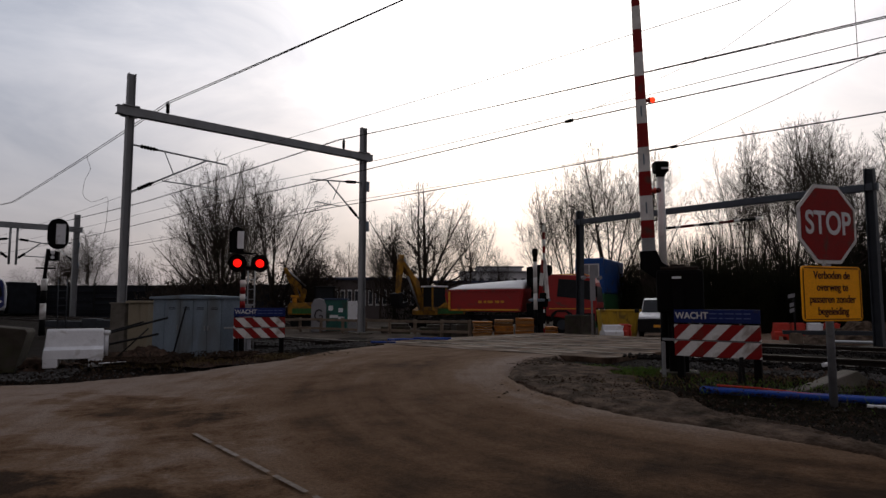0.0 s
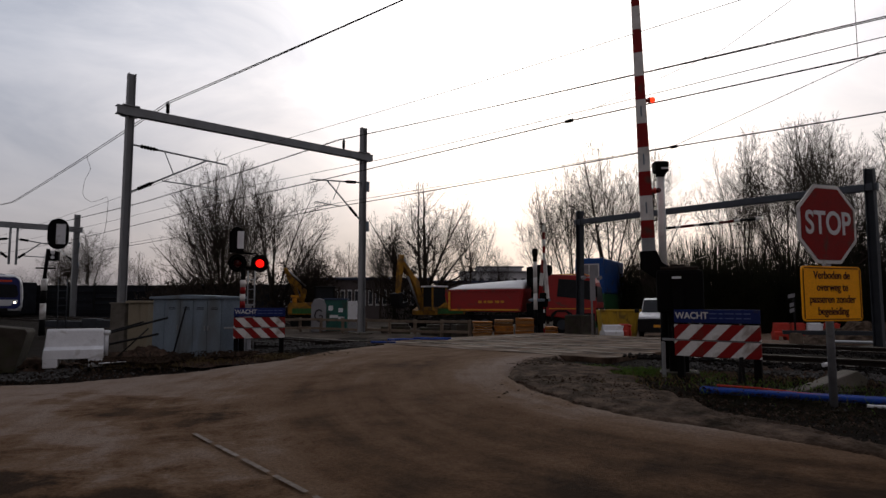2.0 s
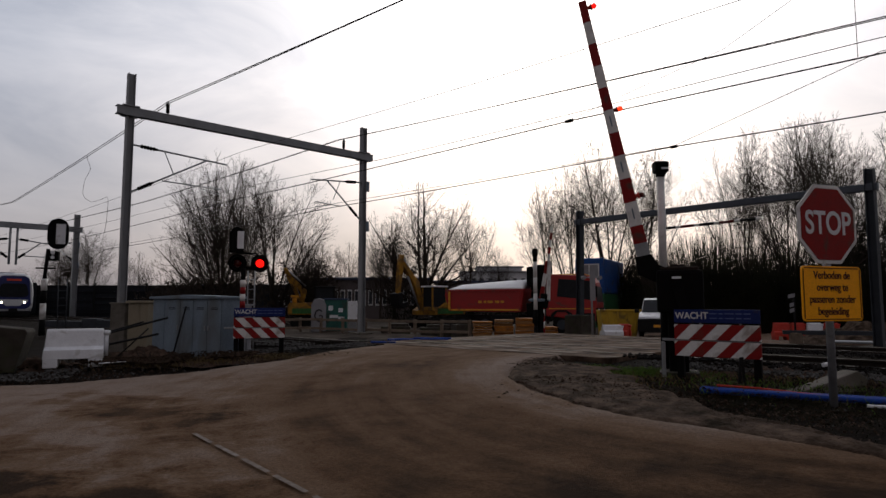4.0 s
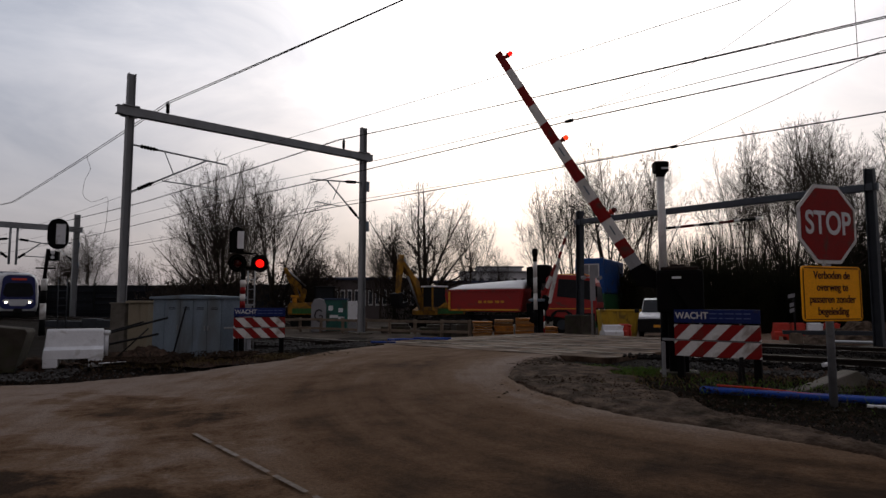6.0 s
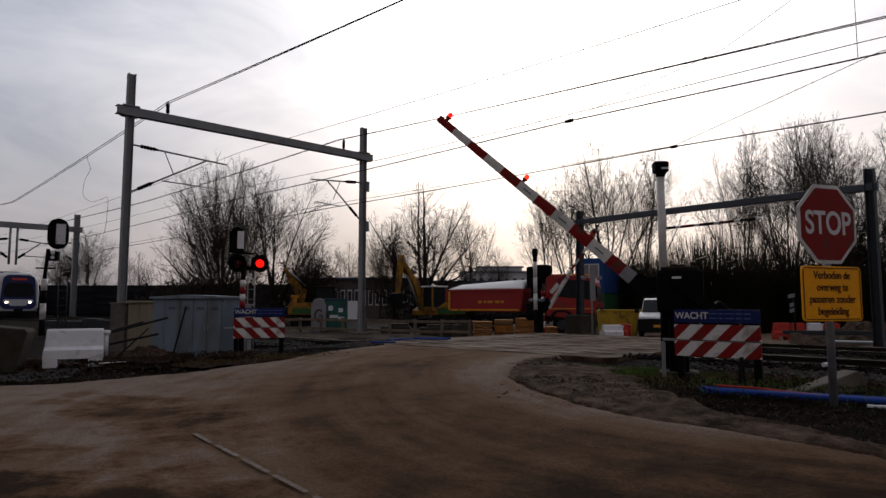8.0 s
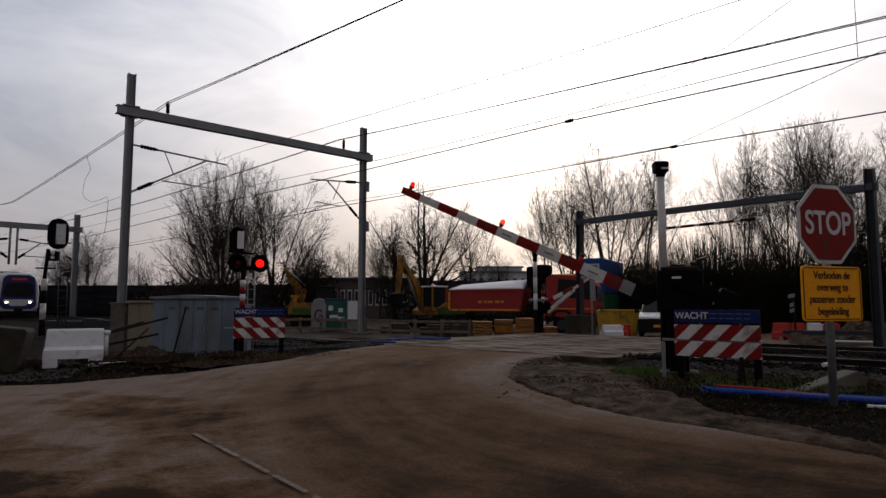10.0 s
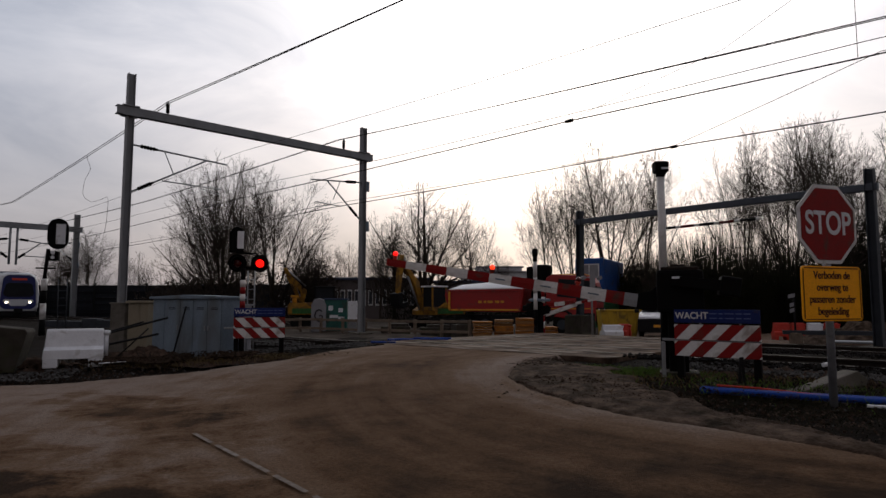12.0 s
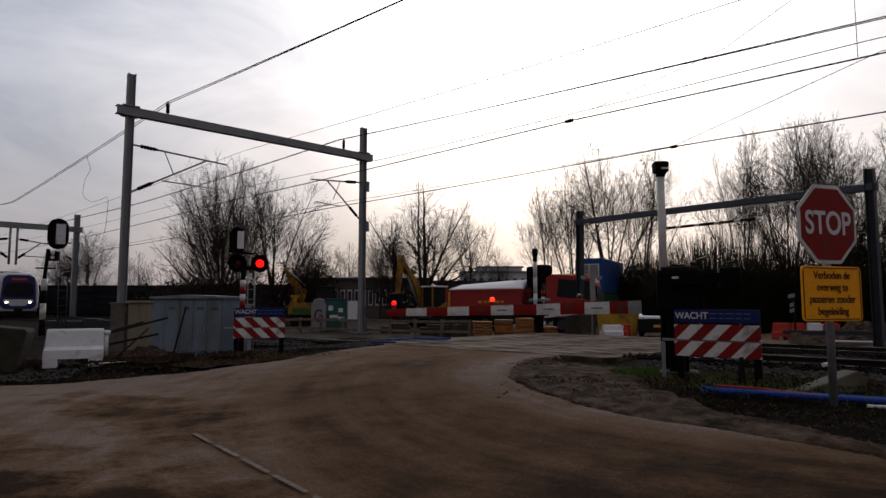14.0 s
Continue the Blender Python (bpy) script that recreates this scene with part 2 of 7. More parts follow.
M_BLACK = material("black_paint", (0.0045, 0.0045, 0.005), (0.003, 0.003, 0.003), 0.8, scale=8, bump=0.05, spec=0.08)
M_RUBBER = material("tyre_rubber", (0.012, 0.012, 0.012), (0.007, 0.007, 0.007), 0.85, scale=10, bump=0.2, spec=0.1)
M_RED = material("signal_red", (0.25, 0.008, 0.008), (0.19, 0.006, 0.006), 0.55, scale=7, bump=0.03, dirt=0.15)
M_WHITE = material("white_paint", (0.72, 0.72, 0.72), (0.58, 0.58, 0.57), 0.5, scale=7, bump=0.03, dirt=0.22, dirt_color=(0.25, 0.22, 0.19))
M_PLASTIC = material("white_plastic", (0.78, 0.80, 0.84), (0.66, 0.68, 0.72), 0.5, scale=5, bump=0.06, dirt=0.15, dirt_color=(0.22, 0.20, 0.17))
M_REDPLASTIC = material("red_plastic", (0.50, 0.045, 0.028), (0.36, 0.03, 0.02), 0.5, scale=5, bump=0.06, dirt=0.15)
M_DULLRED = material("faded_dark_red", (0.10, 0.010, 0.008), (0.06, 0.007, 0.006), 0.7, scale=6, bump=0.03)
M_BLUE = material("sign_blue", (0.008, 0.022, 0.125), (0.006, 0.016, 0.095), 0.5, scale=9, bump=0.02, dirt=0.1)
M_PIPE = material("blue_pipe", (0.006, 0.050, 0.31), (0.005, 0.034, 0.22), 0.65, scale=6, bump=0.05, dirt=0.2)
M_YELLOW = material("sign_yellow", (1.0, 0.42, 0.004), (0.96, 0.39, 0.003), 0.45, scale=6, bump=0.02)
M_INK = material("dark_lettering", (0.07, 0.018, 0.012), (0.05, 0.012, 0.01), 0.6, scale=20, bump=0)
M_LETTER = material("pale_lettering", (0.70, 0.70, 0.73), (0.58, 0.58, 0.6), 0.6, scale=20, bump=0)
M_LETTERBLUE = material("faint_lettering", (0.10, 0.14, 0.32), (0.07, 0.10, 0.25), 0.6, scale=20, bump=0)
M_GREY = material("grey_cabinet_paint", (0.190, 0.244, 0.300), (0.135, 0.176, 0.220), 0.6, scale=2.5, bump=0.05, dirt=0.3, dirt_color=(0.11, 0.12, 0.125), stretch=(1, 1, 0.35))
M_BEIGE = material("beige_cabinet", (0.27, 0.235, 0.17), (0.20, 0.17, 0.12), 0.7, scale=3, bump=0.06, dirt=0.3, stretch=(1, 1, 0.4))
M_CONCRETE = material("weathered_concrete", (0.17, 0.155, 0.135), (0.085, 0.078, 0.066), 0.9, scale=4, bump=0.4, dirt=0.35, dirt_color=(0.07, 0.065, 0.05))
M_DARKCONC = material("mossy_concrete", (0.060, 0.052, 0.043), (0.024, 0.019, 0.015), 0.92, scale=4, bump=0.5, dirt=0.4, dirt_color=(0.035, 0.038, 0.02))
M_BARK = material("bark", (0.058, 0.046, 0.038), (0.025, 0.020, 0.016), 0.95, spec=0.05, scale=4, bump=0.3, per_object=0.2)
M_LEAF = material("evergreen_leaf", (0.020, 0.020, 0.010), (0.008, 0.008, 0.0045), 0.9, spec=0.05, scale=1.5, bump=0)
M_WEED = material("trodden_weeds", (0.018, 0.018, 0.008), (0.008, 0.008, 0.004), 0.9, scale=2, bump=0)
M_GRASS = material("grass_blade", (0.115, 0.20, 0.030), (0.050, 0.088, 0.016), 0.8, scale=2, bump=0)
M_DRYGRASS = material("dry_grass", (0.19, 0.14, 0.065), (0.08, 0.058, 0.028), 0.9, scale=2, bump=0)
M_TRUCKRED = material("truck_red", (0.36, 0.008, 0.008), (0.27, 0.006, 0.006), 0.5, scale=3, bump=0.02, dirt=0.08, spec=0.5)
M_TRUCKYEL = material("truck_yellow_stripe", (0.80, 0.36, 0.04), (0.62, 0.27, 0.03), 0.5, scale=5, bump=0.02, dirt=0.2)
M_TARP = material("white_tarpaulin", (0.90, 0.91, 0.93), (0.82, 0.84, 0.86), 0.7, scale=3, bump=0.15)
M_DIGGER = material("digger_yellow", (0.42, 0.215, 0.024), (0.25, 0.122, 0.015), 0.55, scale=4, bump=0.05, dirt=0.5)
M_DIGGREEN = material("digger_green", (0.05, 0.16, 0.04), (0.03, 0.10, 0.03), 0.6, scale=4, bump=0.05, dirt=0.3)
M_SKIPYEL = material("skip_yellow", (0.52, 0.34, 0.035), (0.40, 0.25, 0.025), 0.6, scale=3, bump=0.05, dirt=0.25)
M_CABBLUE = material("cabin_blue", (0.020, 0.085, 0.30), (0.015, 0.06, 0.22), 0.5, scale=3, bump=0.04, dirt=0.15)
M_CABGREEN = material("cabin_green", (0.030, 0.14, 0.055), (0.02, 0.09, 0.035), 0.55, scale=3, bump=0.04, dirt=0.2)
M_TEAL = material("teal_hut", (0.035, 0.13, 0.11), (0.022, 0.085, 0.075), 0.65, scale=3, bump=0.05, dirt=0.3)
M_WOOD = material("raw_timber", (0.36, 0.185, 0.07), (0.22, 0.105, 0.04), 0.8, scale=4, bump=0.2, stretch=(0.3, 1, 1), per_object=0.25)
M_OLDWOOD = material("old_fence_wood", (0.21, 0.165, 0.125), (0.11, 0.085, 0.065), 0.9, scale=4, bump=0.3)
M_SCREEN = material("dark_stained_boards", (0.020, 0.022, 0.027), (0.011, 0.012, 0.015), 0.9, scale=2, bump=0.2, stretch=(0.3, 1, 1), per_object=0.3, spec=0.05)
M_BRICK = material("brown_brick", (0.135, 0.115, 0.112), (0.085, 0.072, 0.072), 0.9, scale=6, bump=0.2)
M_LITTER = material("leaf_litter", (0.040, 0.026, 0.016), (0.012, 0.008, 0.005), 0.9, scale=30, bump=0, spec=0.05)
M_ROOF = material("dark_roof", (0.060, 0.080, 0.140), (0.035, 0.046, 0.080), 0.8, scale=3, bump=0.1)
# wall colour paled to carry the haze of distance
M_FAR = material("far_hazed_wall", (0.60, 0.60, 0.63), (0.52, 0.53, 0.56), 0.85, scale=1, bump=0.0)
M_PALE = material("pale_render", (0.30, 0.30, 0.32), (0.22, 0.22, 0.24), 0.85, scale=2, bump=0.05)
M_TRAINWHITE = material("train_white", (0.62, 0.64, 0.68), (0.52, 0.54, 0.58), 0.35, scale=2, bump=0.02, dirt=0.15, spec=0.5)
M_TRAINBLUE = material("train_blue", (0.010, 0.020, 0.13), (0.008, 0.014, 0.10), 0.35, scale=2, bump=0.02, spec=0.5)
M_CARWHITE = material("car_white", (0.70, 0.71, 0.74), (0.62, 0.63, 0.66), 0.3, scale=3, bump=0.0, spec=0.5)
M_TRIM = material("dark_trim", (0.012, 0.012, 0.013), (0.008, 0.008, 0.009), 0.7, scale=6, bump=0.05, spec=0.12)
M_GLASS = glass("dark_glass", (0.012, 0.014, 0.018))
M_DULLGLASS = material("dusty_dark_glass", (0.016, 0.018, 0.022), (0.010, 0.011, 0.014), 0.45, scale=4, bump=0.0, spec=0.15)
M_GLASSGREY = glass("window_glass", (0.05, 0.055, 0.065), 0.12)
M_LAMPRED = glowing("lit_red_lamp", (1.0, 0.007, 0.004), 1.7)
M_LAMPAMBER = glowing("lit_amber_lamp", (1.0, 0.035, 0.008), 1.9)
M_LAMPWHITE = glowing("lit_headlamp", (1.0, 0.86, 0.62), 5.0)
M_LAMPOFF = material("unlit_red_lens", (0.09, 0.008, 0.006), (0.06, 0.006, 0.005), 0.25, scale=20, bump=0.0, spec=0.5)
M_LED = glowing("led_display", (0.35, 0.03, 0.015), 0.10)
M_WIRE = material("copper_wire", (0.06, 0.055, 0.05), (0.04, 0.036, 0.033), 0.6, 0.4, scale=3, bump=0)
M_ORANGE = material("orange_board", (0.52, 0.20, 0.036), (0.18, 0.064, 0.014), 0.7, scale=3, bump=0.1, dirt=0.3)


# ---- mesh tools ----
def box(bm, x, y, z, sx, sy, sz, bevel=0.0, turn=None, mi=0):
    """A box about (x, y, z) with full sizes, its edges rounded by bevel."""
    made = bmesh.ops.create_cube(bm, size=1.0)["verts"]
    bmesh.ops.scale(bm, vec=(sx, sy, sz), verts=made)
    faces = {f for v in made for f in v.link_faces}
    if bevel:
        res = bmesh.ops.bevel(bm, geom=list({e for v in made for e in v.link_edges}), offset=bevel, segments=2, affect="EDGES", profile=0.6)
        made = list({v for f in res["faces"] for v in f.verts} | {v for v in made if v.is_valid})
        seen, todo = set(made), list(made)
        while todo:
            for e in todo.pop().link_edges:
                for v in e.verts:
                    if v not in seen:
                        seen.add(v)
                        todo.append(v)
        made = list(seen)
        faces = {f for v in made for f in v.link_faces}
    if turn is not None:
        bmesh.ops.transform(bm, matrix=turn, verts=made)
    bmesh.ops.translate(bm, vec=(x, y, z), verts=made)
    for f in faces:
        f.material_index = mi
    return made


def rod(bm, a, b, r0, r1=None, seg=10, mi=0, smooth=True):
    """A round bar from a to b."""
    a, b = Vector(a), Vector(b)
    r1 = r0 if r1 is None else r1
    d = b - a
    q = d.to_track_quat("Z", "Y").to_matrix()
    ring = []
    for p, r in ((a, r0), (b, r1)):
        ring.append([bm.verts.new(p + q @ Vector((r * math.cos(2 * math.pi * i / seg), r * math.sin(2 * math.pi * i / seg), 0))) for i in range(seg)])
    for i in range(seg):
        f = bm.faces.new((ring[0][i], ring[0][(i + 1) % seg], ring[1][(i + 1) % seg], ring[1][i]))
        f.material_index, f.smooth = mi, smooth
    for f in (bm.faces.new(ring[0][::-1]), bm.faces.new(ring[1])):
        f.material_index = mi


def beam(bm, a, b, w, h, mi=0):
    """A square bar from a to b, w across and h high."""
    a, b = Vector(a), Vector(b)
    d = (b - a)
    q = d.to_track_quat("X", "Z").to_matrix().to_4x4()
    return box(bm, *((a + b) / 2), d.length, w, h, min(w, h) * 0.08, q, mi)


def cable(bm, path, r, seg=5):
    """One unbroken round strand through the points of path."""
    rings = []
    for i, p in enumerate(path):
        d = (path[min(i + 1, len(path) - 1)] - path[max(i - 1, 0)]).normalized()
        u = d.cross(Vector((0.21, 0.33, 0.92))).normalized()
        v = d.cross(u)
        rings.append([bm.verts.new(p + u * (r * math.cos(2 * math.pi * k / seg)) + v * (r * math.sin(2 * math.pi * k / seg))) for k in range(seg)])
    for a, b in zip(rings, rings[1:]):
        for k in range(seg):
            bm.faces.new((a[k], a[(k + 1) % seg], b[(k + 1) % seg], b[k]))


def profile(bm, pts, y0, y1, bevel=0.0, mi=0):
    """An outline in x, z drawn out along y."""
    lo = [bm.verts.new((x, y0, z)) for x, z in pts]
    hi = [bm.verts.new((x, y1, z)) for x, z in pts]
    n = len(pts)
    made = [bm.faces.new(lo), bm.faces.new(hi[::-1])]
    for i in range(n):
        made.append(bm.faces.new((lo[i], hi[i], hi[(i + 1) % n], lo[(i + 1) % n])))
    bmesh.ops.recalc_face_normals(bm, faces=made)
    if bevel:
        bmesh.ops.bevel(bm, geom=list({e for f in made for e in f.edges}), offset=bevel, segments=2, affect="EDGES", profile=0.6)
    for f in bm.faces:
        if f.material_index == 0 and mi:
            f.material_index = mi


def mesh_of(name, bm, mats):
    me = bpy.data.meshes.new(name)
    bm.to_mesh(me)
    bm.free()
    for m in (mats if isinstance(mats, (list, tuple)) else [mats]):
        me.materials.append(m)
    return me


def part(name, bm, mats, parent=None, label="", m=None):
    ob = new(name, mesh_of(name, bm, mats))
    if parent is not None:
        ob.parent = parent
    if m is not None:
        ob.matrix_basis = m
    if label:
        ob["label"] = label
    return ob


def thing(name, m, label, category, group="", kind=""):
    ob = new(name)
    ob.matrix_basis = m
    ob.empty_display_size = 0.2
    return tagged(ob, label, category, group, kind)


def solid(name, bm, mats, m, label, category, group="", kind=""):
    return tagged(part(name, bm, mats, None, "", m), label, category, group, kind)


def lettering(text, size, mat_, parent, m, name="lettering", extrude=0.002, squeeze=1.0, heavy=0.0):
    cu = bpy.data.curves.new(name, "FONT")
    cu.offset = heavy
    cu.body, cu.size, cu.extrude, cu.align_x, cu.align_y = text, size, extrude, "CENTER", "CENTER"
    tmp = new("tmp", cu)
    bpy.context.view_layer.update()
    me = bpy.data.meshes.new_from_object(tmp.evaluated_get(bpy.context.evaluated_depsgraph_get()))
    bpy.data.objects.remove(tmp)
    me.materials.clear()
    me.materials.append(mat_)
    me.transform(Matrix.Diagonal((squeeze, 1, 1, 1)))
    ob = new(name, me)
    ob.parent, ob.matrix_basis = parent, m
    return ob


def facing(x, y, z, rz=0):
    """The pose of flat lettering that stands upright and reads towards -y."""
    return pose(x, y, z, 90, 0, rz)


# ---- ground ----
def smooth(a, b, v):
    v = min(1, max(0, (v - a) / (b - a)))
    return v * v * (3 - 2 * v)


def level(x, y):
    """Height of the ground: the road climbs a little to the crossing and falls behind it."""
    n = 0.69 * x + 0.72 * y
    dug = 0.30 * smooth(9.8, 11.0, n) * smooth(18.5, 17.5, n) * smooth(12.0, 14.5, 0.6919 * y - 0.722 * x) * smooth(46, 32, 0.6919 * y - 0.722 * x)
    return 0.25 * smooth(2.5, 8.5, n) - dug - 0.33 * smooth(17, 20.5, n) - 0.2 * smooth(22, 30, n) - 0.13 * smooth(17.2, 18.8, n) * smooth(25, 22, n) * smooth(3.4, 1.8, x)


def rough_level(x, y):
    return level(x, y) + 0.05 * noise.noise((x * 0.7, y * 0.7, 0)) + 0.02 * noise.noise((x * 3, y * 3, 5)) - 0.02


ROAD_LEFT = [(-18, -9), (-18, 5.6), (-11, 8.0), (-6.66, 9.64), (-5.9, 9.95), (-4.56, 10.67), (-3.2, 11.7), (-2.4, 13.3), (-1.6, 15.2),
             (-0.5, 18.0), (0.9, 21.5), (3.2, 25.5), (8, 31), (16, 38)]
ROAD_RIGHT = [(6.0, -9), (5.2, 2), (3.5, 4.4), (2.75, 5.25), (1.75, 6.5), (1.15, 8.0), (1.03, 9.3), (1.4, 10.7), (2.4, 12.2),
              (3.9, 14.6), (5.6, 17.5), (8.0, 20.5), (12.5, 24), (22, 30)]


def along(line, s):
    """The point a share s of the way through the line's own points."""
    i = min(int(s * (len(line) - 1)), len(line) - 2)
    f = s * (len(line) - 1) - i
    p = [Vector(line[max(0, min(len(line) - 1, k))]) for k in (i - 1, i, i + 1, i + 2)]
    return 0.5 * (2 * p[1] + (p[2] - p[0]) * f + (2 * p[0] - 5 * p[1] + 4 * p[2] - p[3]) * f * f + (3 * p[1] - p[0] - 3 * p[2] + p[3]) * f ** 3)


def grid_mesh(name, rows, mat_):
    verts = [v for row in rows for v in row]
    w = len(rows[0])
    faces = [(i * w + j, i * w + j + 1, (i + 1) * w + j + 1, (i + 1) * w + j) for i in range(len(rows) - 1) for j in range(w - 1)]
    me = bpy.data.meshes.new(name)
    me.from_pydata(verts, [], faces)
    me.materials.append(mat_)
    for p in me.polygons:
        p.use_smooth = True
    return new(name, me)


def spaced(lo, hi, step, far, count):
    core = list(np.arange(lo, hi + 1e-6, step))
    out = [float(v) for v in np.geomspace(1, far, count)]
    return [lo - v for v in out[::-1]] + core + [hi + v for v in out]


gx, gy = spaced(-16, 16, 0.4, 1500, 14), spaced(-6, 32, 0.4, 1500, 14)
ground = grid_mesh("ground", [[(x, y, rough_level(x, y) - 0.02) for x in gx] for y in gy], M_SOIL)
tagged(ground, "dark trampled soil with weeds and stones", "ground", kind="structure")
rows = []
for i in range(361):
    a, b = along(ROAD_LEFT, i / 360), along(ROAD_RIGHT, i / 360)
    row = []
    for j in range(41):
        q = a.lerp(b, j / 40)
        edge = 0.0
        if j in (0, 1, 39, 40):
            edge = 0.12 * noise.noise((q.x * 1.3, q.y * 1.3, 3)) + 0.07 * noise.noise((q.x * 4.5, q.y * 4.5, 7)) + 0.07 * noise.noise((q.x * 13, q.y * 13, 7))
        q = q + (b - a).normalized() * edge
        drop = -0.10 if j in (0, 40) else 0.0
        row.append((q.x, q.y, level(q.x, q.y) + 0.055 + 0.008 * noise.noise((q.x, q.y, 9)) + drop))
    rows.append(row)
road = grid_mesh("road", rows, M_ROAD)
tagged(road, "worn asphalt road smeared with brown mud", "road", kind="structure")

# rutted yard of the works beyond the tracks
rows = []
for i in range(61):
    y = 25.0 + 33.0 * i / 60
    rows.append([(x, y, level(x, y) + 0.02 * smooth(0, 4, i) - 0.06 * (1 - smooth(0, 3, i)) + 0.03 * noise.noise((x * 0.9, y * 0.9, 6))) for x in (-15.0 + 0.5 * j for j in range(67))])
tagged(grid_mesh("yard", rows, M_YARD), "rutted earth yard of the works behind the tracks", "yard", kind="structure")

# bare trodden earth inside the bend, crumbling into the verge
rows = []
for i in range(241):
    p = along(ROAD_RIGHT, 0.13 + 0.46 * i / 240)
    q = along(ROAD_RIGHT, 0.132 + 0.46 * i / 240)
    inward = Vector((q.y - p.y, p.x - q.x)).normalized()
    wide = 1.5 * smooth(0.05, 0.62, i / 240) * smooth(1.0, 0.78, i / 240) + 0.22
    row = []
    for j in range(41):
        f = j / 40
        w_ = (f * wide - 0.10) * (1 + 0.25 * noise.noise((p.x * 2, p.y * 2, 4)))
        v = p + inward * w_
        z = level(v.x, v.y) + 0.052 + 0.022 * smooth(0.0, 0.3, f) + 0.014 * noise.noise((v.x * 5, v.y * 5, 1)) + 0.014 * noise.noise((v.x * 17, v.y * 17, 2)) + 0.010 * noise.noise((v.x * 43, v.y * 43, 2)) - 0.05 * (1 - smooth(0, 0.08, f)) - 0.14 * smooth(0.8, 1.0, f)
        row.append((v.x, v.y, z))
    rows.append(row)
tagged(grid_mesh("earth_shoulder", rows, M_SHOULDER), "bare trodden brown earth along the road edge", "earth shoulder", kind="structure")

# ---- railway: the tracks run along TRACK, n metres from the origin along ACROSS ----
TRACK, ACROSS = Vector((-0.7220, 0.6919, 0)), Vector((0.6919, 0.7220, 0))
TRACK_TURN = math.degrees(math.atan2(TRACK.y, TRACK.x))
NEAR_TRACK, FAR_TRACK, RAIL_TOP = 12.1, 15.9, 0.32


def on_track(s, n, z=0.0):
    return TRACK * s + ACROSS * n + Vector((0, 0, z))


def sunk(s, n):
    """How far the track bed lies below the crossing where it is dug out for the works."""
    return (0.22 + 0.38 * smooth(12.9, 15.1, n)) * smooth(12.4, 15.5, s) * smooth(44, 30, s)


def rail(n, a=-60, b=120, z=RAIL_TOP, label="rusty steel running rail with a worn shiny head", head=M_RAILTOP, level_bed=False):
    bm = bmesh.new()
    pts = [(-0.07, 0), (0.07, 0), (0.07, 0.012), (0.012, 0.03), (0.012, 0.10), (0.036, 0.115), (0.036, 0.15), (-0.036, 0.15), (-0.036, 0.115),
           (-0.012, 0.10), (-0.012, 0.03), (-0.07, 0.012)]
    cuts = [a] + [v for v in range(12, 46, 2) if a < v < b] + [b]
    rings = [[bm.verts.new((x, c, y - (0 if level_bed else sunk(c, n)))) for x, y in pts] for c in cuts]
    k = len(pts)
    for p, q in zip(rings, rings[1:]):
        for i in range(k):
            f = bm.faces.new((p[i], p[(i + 1) % k], q[(i + 1) % k], q[i]))
            f.material_index = 1 if i == 6 else 0
    bm.faces.new(rings[0]), bm.faces.new(rings[-1][::-1])
    bmesh.ops.recalc_face_normals(bm, faces=bm.faces)
    p = on_track(0, n, z - 0.15)
    solid("rail", bm, [M_RUST, head], pose(*p, 0, 0, TRACK_TURN - 90), label, "rail", "running rails", "structure")


for centre in (NEAR_TRACK, FAR_TRACK):
    for side in (-0.7535, 0.7535):
        rail(centre + side)

for n, z in ((8.2, 0.35), (8.75, 0.36), (9.3, 0.37), (9.8, 0.36)):
    rail(n, 12.7, 27, z, "rusty new rail lying ready beside the track", M_RUST, True)

rows = [[(*on_track(12.5 + 0.5 * i, n)[:2], 0.205 + 0.02 * noise.noise((i * 0.7, n * 3, 2))) for n in (7.9, 8.3, 8.7, 9.1, 9.5, 9.9, 10.2)] for i in range(30)]
tagged(grid_mesh("storage_strip", rows, M_BEDDARK), "dark strip under rails lying ready", "track bed", kind="structure")

# ballast shoulders on both sides of the road
for s0, s1, name in ((-45, 5.7, "ballast"), (12.6, 110, "ballast")):
    rows = []
    for i in range(int((s1 - s0) / 0.5) + 1):
        row = []
        for n, z in ((9.9, 0.02), (10.3, 0.09), (10.9, 0.16), (12.1, 0.17), (13.3, 0.16), (14.0, 0.13), (14.7, 0.16), (15.9, 0.17), (17.1, 0.15), (17.7, 0.0), (18.4, -0.2)):
            p = on_track(s0 + i * 0.5, n)
            row.append((p.x, p.y, max(-0.30, 0.02 + z - sunk(s0 + i * 0.5, n)) + 0.035 * noise.noise((p.x * 3, p.y * 3, 1))))
        rows.append(row)
    bed = grid_mesh(name, rows, M_BALLAST)
    # the strips between the rails take the darker bed colour
    bed.data.materials.append(M_BEDDARK)
    for f in bed.data.polygons:
        if f.index % 10 in (2, 3, 6, 7):
            f.material_index = 1
    tagged(bed, "grey crushed stone track bed, darker between the rails", "ballast", kind="structure")

# sleepers off the crossing
bm = bmesh.new()
box(bm, 0, 0, 0, 0.26, 2.5, 0.20, 0.02)
sleeper_mesh = mesh_of("sleeper", bm, M_SLEEPER)
for centre in (NEAR_TRACK, FAR_TRACK):
    for i in range(80):
        s = -12.5 + i * 0.6
        if 5.6 < s < 12.6:
            continue
        ob = new("sleeper", sleeper_mesh)
        ob.matrix_basis = pose(*on_track(s, centre, RAIL_TOP - 0.25 - sunk(s, centre)), 0, 0, TRACK_TURN)
        tagged(ob, "concrete sleeper bedded in ballast", "sleeper", "track sleepers", "structure")

